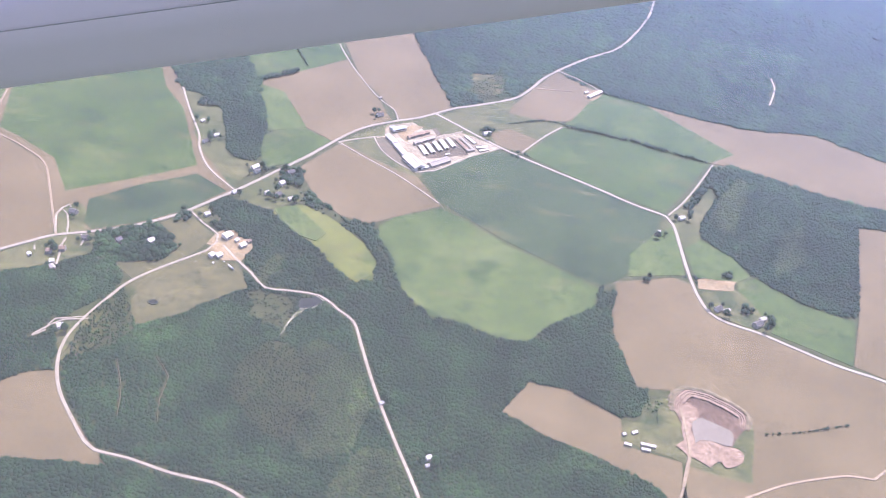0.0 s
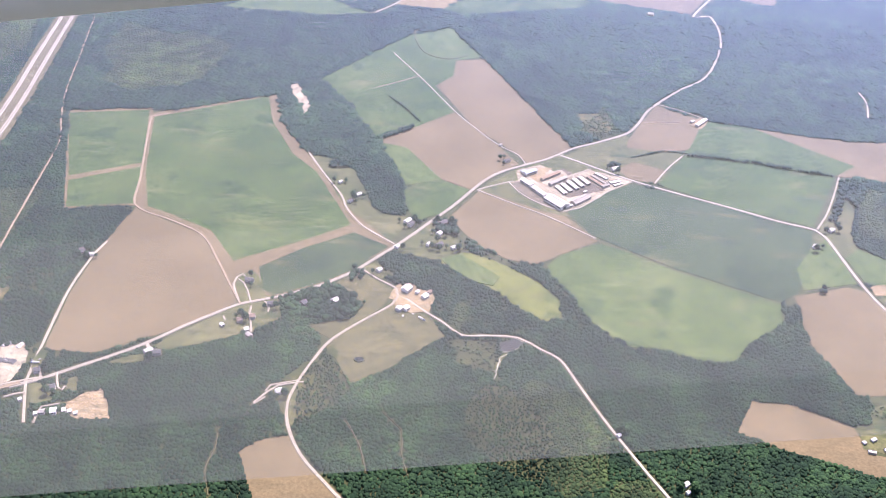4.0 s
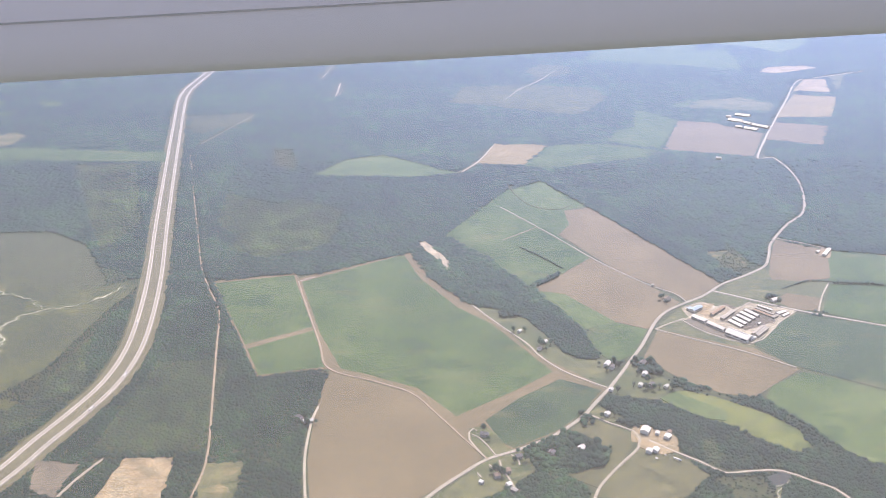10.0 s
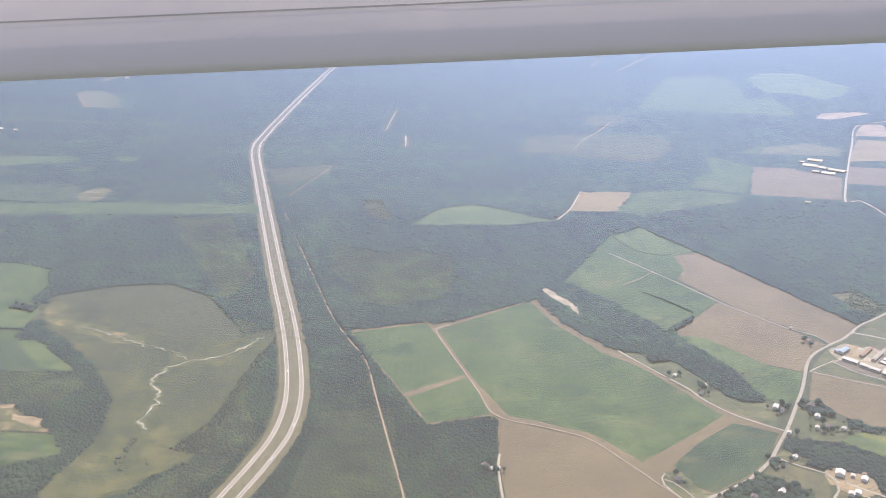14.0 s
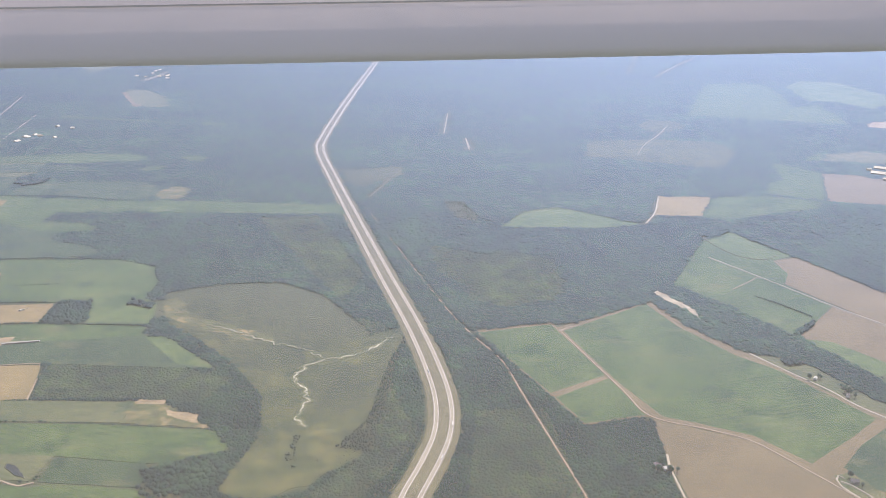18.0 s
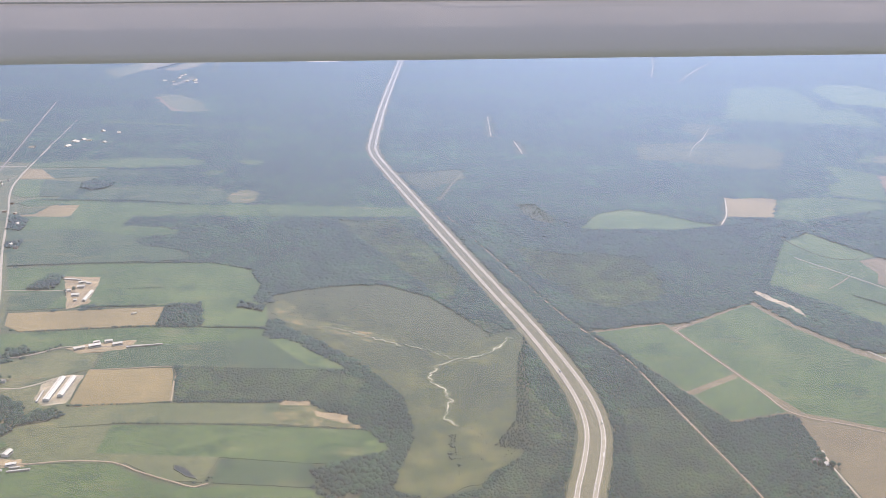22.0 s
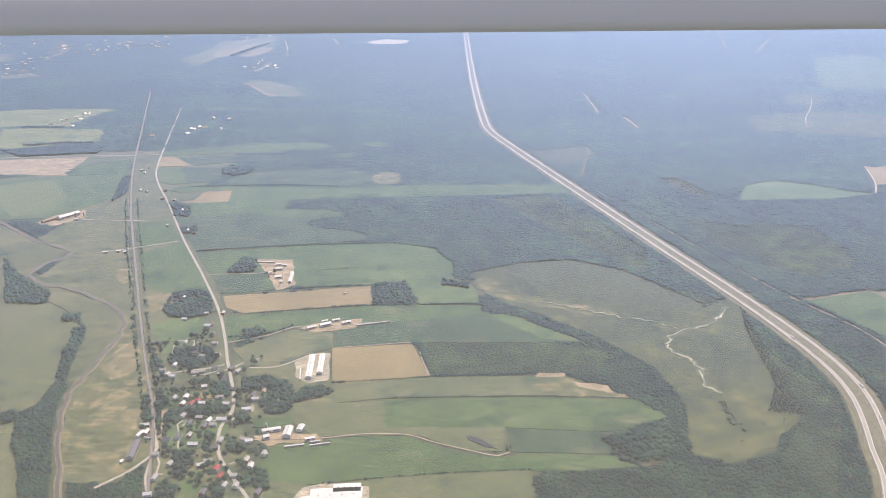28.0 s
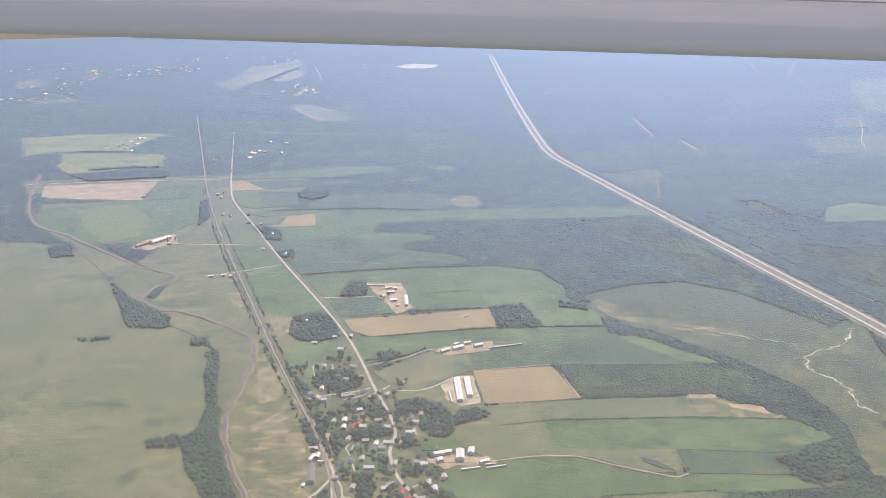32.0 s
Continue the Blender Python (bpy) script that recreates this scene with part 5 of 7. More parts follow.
building('shed', -397.8, 384.5, 41, 2.1, 2.2, 1.3, 'white', 'white')
building('shed', -373.4, 375.6, 14, 3.6, 4.4, 2.2, 'white', 'white')
building('shed', -367.5, 377.0, 19, 2.1, 3.4, 1.8, 'white', 'white')
building('shed', -380.1, 374.9, 14, 2.9, 3.2, 1.6, 'pale', 'pale')
building('shed', -364.2, 376.8, 27, 2.2, 2.4, 1.4, 'white', 'pale')
building('shed', -360.1, 375.6, 25, 2.1, 2.0, 1.2, 'white', 'pale')
building('shed', -383.3, 373.1, 19, 2.1, 2.4, 1.4, 'white', 'pale')
building('house', -192, 548, 50, 4.0, 3.6, 2.0, 'white', 'white')
building('house', -181, 583, 59, 3.6, 3.0, 1.7, 'white', 'white')
building('shed', -438, 400, 27, 14.0, 4.0, 2.2, 'red', 'pale')
building('shed', -335, 437, 49, 5.4, 3.6, 2.0, 'white', 'white')
building('house', -423, 551, 45, 4.6, 3.8, 2.0, 'slate', 'pale')
building('house', -417, 547, 30, 3.4, 3.0, 1.7, 'white', 'white')
building('house', -421, 550, 31, 4.0, 3.6, 1.9, 'slate', 'pale')
building('house', -413, 547, 21, 3.6, 3.0, 1.6, 'white', 'white')
building('hall', 235, 1456, -38, 22.7, 14.0, 1.8, 'white', 'white')
building('shed', 249, 1439, -53, 16.5, 10.0, 1.5, 'white', 'white')
building('shed', 264, 1418, -48, 28.9, 10.0, 1.5, 'white', 'white')
building('shed', 232, 1482, -4, 7.9, 5.0, 2.5, 'white', 'white')
building('house', 126, 1224, -27, 7.8, 5.0, 2.5, 'white', 'white')
building('hall', 262, 1494, -36, 24.9, 12.0, 1.5, 'white', 'white')
building('shed', 241, 1399, -37, 21.6, 11.0, 1.5, 'white', 'white')
building('shed', 224, 1410, -26, 10.7, 7.0, 2.5, 'white', 'white')
building('bunker', -1088, 978, -12, 21.1, 2.6, 1.0, 'white', 'white')
building('shed', -1071, 952, 7, 7.6, 4.4, 2.0, 'white', 'white')
building('shed', -1069, 926, 7, 7.4, 5.0, 2.2, 'white', 'white')
building('shed', -1055, 923, -91, 29.6, 3.6, 1.8, 'white', 'white')
building('shed', -1065, 911, 25, 3.2, 3.0, 1.6, 'white', 'white')
building('shed', -1066, 964, -7, 5.2, 3.0, 1.6, 'white', 'white')
building('house', -1080, 940, 21, 3.9, 3.0, 1.9, 'white', 'white')
building('shed', -1074, 967, 21, 8.0, 2.6, 1.6, 'white', 'white')
building('poultry_house', -1018, 701, 89, 42.3, 5.0, 2.0, 'white', 'white')
building('poultry_house', -1009, 705, 89, 35.2, 4.6, 2.0, 'white', 'white')
building('bunker', -1026, 689, 93, 20.2, 1.6, 1.0, 'white', 'white')
building('shed', -1023, 785, 28, 9.4, 3.6, 1.8, 'white', 'white')
building('shed', -1010, 790, 23, 10.9, 4.6, 2.2, 'white', 'white')
building('shed', -1000, 800, 16, 7.3, 3.0, 1.8, 'white', 'white')
building('shed', -990, 793, 21, 8.7, 4.0, 2.0, 'white', 'white')
building('bunker', -964, 789, 10, 33.2, 1.8, 0.9, 'white', 'white')
building('shed', -1011, 799, 22, 5.8, 2.5, 1.5, 'white', 'white')
building('shed', -1040, 597, 11, 14.0, 3.6, 2.0, 'white', 'white')
building('shed', -1043, 587, 24, 4.8, 4.0, 2.2, 'white', 'white')
building('hall', -1027, 592, 84, 13.0, 6.0, 2.6, 'white', 'white')
building('hall', -1018, 597, 75, 7.5, 4.5, 2.2, 'white', 'white')
building('shed', -1010, 582, 14, 7.2, 2.6, 1.5, 'white', 'white')
building('bunker', -1021, 574, 7, 14.4, 2.0, 0.8, 'white', 'white')
building('bunker', -1002, 574, 9, 15.4, 1.6, 0.8, 'white', 'white')
building('bunker', -1006, 578, 6, 7.5, 1.6, 0.8, 'white', 'white')
building('shed', -1041, 564, 21, 3.3, 4.0, 1.4, 'pale', 'pale')
building('depot', -1138, 578, 91, 23.8, 5.0, 2.6, 'slate', 'pale')
building('shed', -1139, 601, 72, 8.3, 2.6, 1.8, 'white', 'white')
building('shed', -1143, 564, 73, 3.0, 2.0, 1.4, 'white', 'white')
building('hall', -1382, 1196, 51, 30.5, 9.0, 3.4, 'white', 'white')
building('shed', -1403, 1180, 52, 20.5, 5.0, 2.0, 'rust', 'pale')
building('shed', -1287, 1035, 10, 6.6, 4.0, 2.0, 'white', 'white')
building('shed', -1272, 1037, 15, 5.4, 3.0, 2.0, 'white', 'white')
building('shed', -1263, 1031, 22, 4.1, 4.0, 2.6, 'white', 'white')
building('factory', -987, 504, -1, 34.4, 16.0, 3.4, 'white', 'white')
building('factory', -980, 512, -1, 18.2, 9.0, 3.4, 'white', 'white')
building('factory', -1005, 500, 8, 10.3, 10.0, 3.0, 'white', 'white')
building('house', -1137.4, 716.6, 84, 5.0, 3.3, 1.9, 'white', 'white')
building('house', -1134.6, 694.7, -6, 4.7, 3.5, 2.1, 'white', 'white')
building('house', -1146.1, 707.6, -6, 5.0, 3.6, 2.1, 'pale', 'white')
building('house', -1140.1, 698.4, 80, 5.0, 4.0, 2.1, 'pale', 'white')
building('house', -1116.7, 700.1, -6, 5.9, 3.4, 1.8, 'pale', 'white')
building('house', -1111.2, 701.7, 8, 4.7, 3.7, 1.9, 'pale', 'pale')
building('house', -1137.4, 762.2, 80, 4.9, 3.6, 2.2, 'pale', 'white')
building('house', -1103.8, 672.8, 8, 4.6, 3.4, 2.1, 'white', 'pale')
building('house', -1115.7, 656.5, 84, 5.3, 3.7, 1.9, 'white', 'pale')
building('house', -1116.2, 645.2, 80, 5.1, 3.9, 1.7, 'white', 'brick')
building('house', -1109.3, 644.4, 74, 5.6, 3.4, 2.0, 'red', 'white')
building('house', -1104.5, 648.6, 80, 4.8, 3.7, 1.9, 'red', 'pale')
building('house', -1100.7, 644.5, -10, 5.6, 3.6, 1.9, 'white', 'white')
building('house', -1067.5, 719.0, -6, 5.6, 3.4, 1.8, 'pale', 'white')
building('house', -1080.2, 698.3, 74, 5.7, 3.4, 2.0, 'pale', 'pale')
building('house', -1103.2, 734.4, -6, 4.8, 3.9, 1.9, 'pale', 'white')
building('house', -1100.6, 705.9, -6, 5.2, 3.3, 2.1, 'slate', 'white')
building('house', -1094.3, 694.5, -10, 4.6, 3.4, 2.1, 'pale', 'brick')
building('house', -1088.3, 684.4, 8, 6.0, 3.9, 2.1, 'slate', 'white')
building('house', -1081.0, 641.5, -6, 5.6, 3.9, 1.8, 'white', 'brick')
building('house', -1090.3, 616.4, 74, 5.6, 3.3, 1.7, 'white', 'white')
building('house', -1085.9, 609.1, -6, 5.3, 3.5, 2.2, 'pale', 'white')
building('house', -1080.4, 617.1, -10, 8.0, 4.0, 1.8, 'white', 'white')
building('house', -1063.3, 630.4, 8, 7.0, 4.0, 2.2, 'white', 'white')
building('house', -1058.4, 646.6, -6, 5.5, 3.7, 2.2, 'white', 'white')
building('house', -1061.3, 653.6, 84, 5.9, 3.4, 2.0, 'slate', 'pale')
building('house', -1053.0, 659.5, 84, 5.4, 3.4, 1.9, 'rust', 'pale')
building('house', -1101.0, 594.8, 84, 5.3, 3.4, 2.1, 'pale', 'brick')
building('house', -1095.8, 582.2, -6, 7.4, 3.9, 1.8, 'white', 'pale')
building('house', -1117.1, 590.8, -6, 5.8, 3.5, 1.8, 'slate', 'white')
building('house', -1134.8, 602.4, 80, 6.0, 3.5, 2.2, 'white', 'brick')
building('house', -1138.3, 613.6, 8, 6.1, 3.7, 2.1, 'white', 'brick')
building('house', -1107.3, 556.8, 74, 5.2, 3.5, 2.1, 'pale', 'pale')
building('house', -1084.8, 553.1, 8, 5.1, 3.7, 1.9, 'white', 'brick')
building('house', -1080.6, 557.8, 8, 5.4, 3.7, 2.1, 'pale', 'white')
building('house', -1072.9, 546.9, 80, 6.1, 4.0, 2.1, 'red', 'white')
building('house', -1068.7, 537.3, 80, 6.1, 3.7, 1.9, 'red', 'pale')
building('house', -1053.2, 556.5, 80, 5.8, 3.4, 2.1, 'pale', 'brick')
building('house', -1049.3, 548.8, 84, 5.5, 3.8, 1.8, 'white', 'white')
building('house', -1063.9, 525.9, 74, 4.9, 3.3, 2.1, 'pale', 'white')
building('house', -1056.2, 525.1, 84, 5.2, 3.8, 2.1, 'pale', 'white')
building('house', -1079.6, 575.1, 8, 6.0, 3.4, 2.0, 'slate', 'brick')
building('house', -1076.7, 585.8, 80, 6.1, 3.6, 1.7, 'pale', 'white')
building('house', -1104.7, 613.6, 74, 5.4, 3.9, 2.1, 'slate', 'white')
building('house', -1112.0, 624.8, 74, 5.2, 3.8, 2.2, 'pale', 'white')
building('house', -1092.1, 607.1, 80, 5.9, 3.9, 2.2, 'slate', 'brick')
building('house', -1098.4, 621.6, -6, 5.2, 3.8, 1.9, 'pale', 'brick')
building('house', -1114.2, 540.5, 80, 6.0, 3.5, 1.8, 'pale', 'white')
building('house', -1114.3, 520.3, 8, 5.4, 3.5, 2.1, 'white', 'white')
building('house', -1061.4, 579.5, 8, 5.6, 4.0, 1.9, 'slate', 'brick')
building('house', -1059.1, 585.6, -10, 5.3, 3.8, 1.9, 'pale', 'pale')
building('house', -1041.6, 563.6, 84, 4.9, 3.3, 2.1, 'pale', 'white')
building('house', -1055.1, 582.8, 8, 5.5, 3.9, 1.8, 'white', 'white')
building('house', -1120.6, 570.8, 8, 4.8, 3.3, 2.0, 'pale', 'white')
building('house', -1079.6, 666.3, -6, 5.4, 3.5, 1.9, 'slate', 'pale')
building('house', -1088.3, 653.5, 8, 6.2, 3.7, 1.7, 'pale', 'white')
building('house', -1086.7, 704.4, 74, 5.5, 3.9, 1.9, 'slate', 'brick')
building('house', -1110.0, 759.1, -10, 5.6, 3.6, 1.8, 'pale', 'white')
building('house', -1115.2, 778.6, 84, 6.2, 3.5, 1.7, 'slate', 'pale')
building('house', -1123.4, 799.2, -6, 5.7, 3.7, 2.2, 'white', 'white')
building('house', -1124.3, 740.2, 8, 4.9, 3.8, 2.0, 'slate', 'white')
building('house', -1116.5, 732.4, -10, 4.7, 3.7, 1.9, 'pale', 'white')
building('house', -1124.7, 655.5, 80, 5.1, 3.4, 2.0, 'pale', 'white')
building('house', -1077.2, 519.3, 80, 5.9, 3.8, 1.8, 'slate', 'brick')
building('house', -1109.3, 594.0, 80, 5.7, 4.0, 2.1, 'slate', 'white')
building('house', -1059.4, 537.8, 8, 4.9, 3.6, 1.8, 'pale', 'white')
building('house', -1040.1, 515.6, 74, 6.0, 3.8, 1.8, 'slate', 'brick')
building('house', -1149.5, 818.8, -12, 5.2, 3.5, 1.6, 'white', 'pale')
building('house', -1168.9, 869.1, -12, 5.2, 3.3, 2.1, 'slate', 'pale')
building('house', -1161.6, 876.0, 82, 3.9, 3.0, 2.1, 'white', 'pale')
building('house', -1130.2, 830.7, -8, 4.3, 3.1, 1.8, 'white', 'brick')
building('house', -1120.4, 803.2, 75, 5.4, 2.9, 1.5, 'slate', 'brick')
building('house', -1114.0, 830.3, 82, 5.5, 3.5, 1.7, 'pale', 'brick')
building('house', -1204.4, 1110.1, 75, 4.4, 3.0, 2.2, 'white', 'white')
building('house', -1193.9, 1096.9, -8, 5.0, 3.4, 2.0, 'slate', 'brick')
building('house', -1231.0, 1205.8, 80, 4.9, 3.5, 1.6, 'white', 'white')
building('house', -1277.5, 1313.5, -8, 5.1, 3.5, 1.9, 'slate', 'brick')
building('house', -1316.7, 1322.6, 82, 5.0, 2.9, 1.7, 'white', 'white')
building('house', -1304.0, 1311.1, 80, 4.8, 3.1, 1.7, 'pale', 'pale')
building('house', -1345.4, 1449.5, 10, 5.0, 3.1, 2.1, 'white', 'pale')
building('house', -1335.8, 1429.2, 80, 4.2, 3.0, 2.1, 'white', 'white')
building('house', -1337.5, 1463.6, 80, 4.7, 3.0, 1.8, 'slate', 'white')
building('house', -1271.8, 1269.3, -8, 5.6, 3.2, 1.9, 'pale', 'brick')
building('house', -1252.5, 1257.5, 82, 5.3, 3.5, 1.9, 'pale', 'brick')
building('house', -1235.6, 1136.3, 10, 3.7, 3.6, 2.0, 'white', 'white')
building('house', -1366.5, 1180.1, -8, 5.4, 3.5, 2.0, 'white', 'white')
silo(-1043.7, 598.4, 1.6, 6.0)
silo(-1371.0, 1191.9, 2.2, 8.0)
silo(-1362.7, 1199.3, 2.2, 6.0)
silo(-1079.5, 927.2, 1.4, 5.0)
silo(-1043.7, 591.0, 1.2, 4.0)


# ---- gravel pit with terraced banks and a pond ----
RIM = [(157.0, 419.0), (157.5, 429.3), (162.1, 437.3), (169.0, 442.4), (181.7, 441.7), (194.4, 436.6), (205.3, 429.5), (209.0, 422.0), (205.9, 411.5)]
SAND = [(160.0, 423.9), (165.0, 429.2), (174.5, 424.5), (174.9, 417.9), (170.6, 412.9), (168.4, 400.3), (170.9, 396.2), (180.6, 396.6), (191.1, 395.0), (199.5, 391.3), (197.8, 384.9), (194.0, 379.7), (187.1, 376.5), (183.1, 381.2), (176.6, 376.6), (171.0, 377.9), (166.7, 381.5), (163.2, 381.5), (158.5, 387.4), (162.5, 395.9), (162.7, 408.7), (159.9, 416.3)]
POOL = [(169.4, 411.5), (173.3, 415.1), (176.5, 416.3), (185.3, 412.8), (194.5, 408.7), (195.9, 403.8), (193.0, 395.3), (187.6, 395.3), (180.6, 396.9), (173.3, 396.4), (169.1, 393.4), (169.0, 402.0)]
SPOTS.append((183, 411, 34))
GRASSY, PINK, DEEP = land("hay", 0), plain("pink_subsoil", (0.36, 0.27, 0.20), 0.95, 0.45, 0.5, dirt=(0.25, 0.16, 0.115)), plain("red_subsoil", (0.20, 0.135, 0.10), 0.95, 0.45, 0.35)
MOUND = plain("weedy_spoil", (0.27, 0.225, 0.145), 0.95, 0.45, 0.3, dirt=(0.13, 0.14, 0.07))
pit = tagged(new("gravel_pit"), "open gravel pit with pink terraced banks above a grey pond", "gravel pit")


def bank(name, line, profile, material):
    """A bank along a line: steps inward and heights, a little uneven."""
    verts, faces, n = [], [], len(profile)
    for i, p in enumerate(line):
        d = (line[min(i + 1, len(line) - 1)] - line[max(i - 1, 0)]).normalized()
        fade = min(1.0, 0.25 + 0.14 * min(i, len(line) - 1 - i))
        for k, (inward, z) in enumerate(profile):
            w = inward + 0.7 * noise.noise(Vector((p.x * 0.25, p.y * 0.25, k * 0.6)))
            verts.append(p + Vector((d.y, -d.x, 0)) * w * (0.4 + 0.6 * fade) + Vector((0, 0, 0.3 + (z + 0.35 * noise.noise(Vector((p.x * 0.3, p.y * 0.3, k + 20.0)))) * fade)))
    for i in range(len(line) - 1):
        faces += [(i * n + k, i * n + k + 1, (i + 1) * n + k + 1, (i + 1) * n + k) for k in range(n - 1)]
    return from_arrays(name, verts, faces, material, pit)


rim = smooth_line(RIM, 2.0)
bank("spoil_mound", rim, [(-2.2, -0.2), (-0.8, 1.3), (0.6, 2.0), (1.8, 2.1), (2.8, 1.8)], MOUND)
bank("upper_terrace", rim, [(2.8, 1.8), (3.4, 1.3), (4.8, 1.75), (5.3, 1.25), (6.6, 1.7), (7.2, 1.25), (9.6, 1.6)], PINK)
bank("working_face", rim[3:-3], [(9.6, 1.6), (10.2, 0.7), (11.6, 0.5), (12.6, 0.4)], DEEP)
low_floor = outline([(158.9, 425.4), (165.6, 434.2), (175.4, 431.9), (189.7, 426.2), (202.0, 421.3), (205.6, 413.0), (199.6, 406.1), (192.9, 394.5), (180.5, 395.8), (169.5, 394.3), (167.1, 404.8), (160.6, 411.5)], 2.0, 0.8)
from_arrays("pit_floor", [p + Vector((0, 0, 0.66)) for p in low_floor], [tuple(range(len(low_floor)))], DEEP, pit)
from_arrays("sandy_floor", [p + Vector((0, 0, 0.78 + 0.15 * noise.noise(p * 0.3))) for p in outline(SAND, 0.9, 3.0)], [tuple(range(len(outline(SAND, 0.9, 3.0))))], PINK, pit)
pool = outline(POOL, 2.0, 0.5)
tagged(from_arrays("pond_water", [p + Vector((0, 0, 0.98)) for p in pool], [tuple(range(len(pool)))], POND, pit), "still grey pond water")
ribbon("ramp", smooth_line([(163.0, 422.9), (164.2, 410.7), (165.1, 398.1), (164.7, 382.6), (161.3, 370.1), (157.8, 356.5)], 4.0), -1.0, 1.0, 1.02, SURFACE["dirt_track"], pit, 0.3, 0.3)

def pond(points, material, label, bank=SURFACE["creek_bank"]):
    OPEN.append(points)
    ring = outline(points, 2.5, 0.8)
    c = sum(ring, Vector()) / len(ring)
    ob = tagged(new("pond"), label, "pond", "", "structure")
    n = len(ring)
    from_arrays("bank", [c + (p - c) * 1.15 + Vector((0, 0, 0.2)) for p in ring] + [p + Vector((0, 0, 0.98)) for p in ring], [(i, (i + 1) % n, (i + 1) % n + n, i + n) for i in range(n)], bank, ob)
    from_arrays("water", [p + Vector((0, 0, 0.97)) for p in ring], [tuple(range(n))], material, ob)


pond([(-101, 469), (-90, 474), (-83, 469), (-91, 461), (-101, 459)], DARKPOND, "dark pond with pale banks beside a lane")
pond([(-893, 575), (-886, 572), (-876, 560), (-874, 556), (-882, 560), (-892, 570)], DARKPOND, "long dark farm pond in a field", GRASSY)
pond([(-195 + 3.6 * math.cos(a), 442 + 2.6 * math.sin(a)) for a in (0, 0.8, 1.6, 2.4, 3.1, 3.9, 4.7, 5.5)], DARKPOND, "small round pond in a pasture", GRASSY)

# stacks of blocks and pipes on the storage ground
def stack(x, y, turn, rows, long, material, label):
    ob = tagged(new("block_stack"), label, "stack", "storage stacks")
    ob.matrix_world = pose(x, y, 0.14, 0, 0, turn)
    for k in range(rows):
        for z in range(2 if k % 3 else 1):
            part("block", box(bmesh.new(), -long / 2 + 0.1 * (k % 2), long / 2, k * 0.8, k * 0.8 + 0.7, z * 0.62, z * 0.62 + 0.6), material, ob)


for k, (x, y) in enumerate([(-447.7, 409.5), (-444.5, 414.4), (-442.0, 418.7), (-440.2, 420.6), (-437.9, 422.6), (-434.6, 427.2), (-433.8, 429.8), (-429.7, 435.1), (-427.1, 436.3), (-423.4, 437.9), (-418.6, 436.9), (-419.3, 434.5), (-430.5, 406.4)]):
    stack(x, y, 38 + 13 * (k % 4), 2 + k % 3, 2.4, ROOF["white"], "stack of white blocks on pale storage ground")
for x, y in [(-426.2, 420.2), (-424.2, 419.9), (-422.5, 420.3), (-420.4, 419.6), (-418.3, 419.7), (-416.3, 419.0)]:
    stack(x, y, 70, 2, 4.2, ROOF["slate"], "dark grey stack of pipes on pale storage ground")

# parked cars, wagons and stacks on the yards
YARDS = [(-160, 492, 12, 7), (-20, 690, 22, 9), (-425, 415, 10, 6), (-1133, 600, 10, 5), (-985, 500, 22, 6), (-400, 418, 14, 9), (-985, 870, 10, 4), (-1020, 575, 10, 4)]
dice = random.Random(9)
for x, y, spread, count in YARDS:
    for k in range(count):
        px, py = x + dice.uniform(-1, 1) * spread, y + dice.uniform(-1, 1) * spread * 0.6
        if all(math.hypot(px - a, py - b) > r + 1 for a, b, r in SPOTS):
            c = copy_thing(kinds[dice.choice((1, 2, 3, 0))], pose(px, py, 0.86, 0, 0, dice.uniform(0, 360)))
            tagged(c, f"{'white box-trailer truck' if c.name.startswith('truck') else 'car'} parked on a farm yard", "", "parked vehicles")


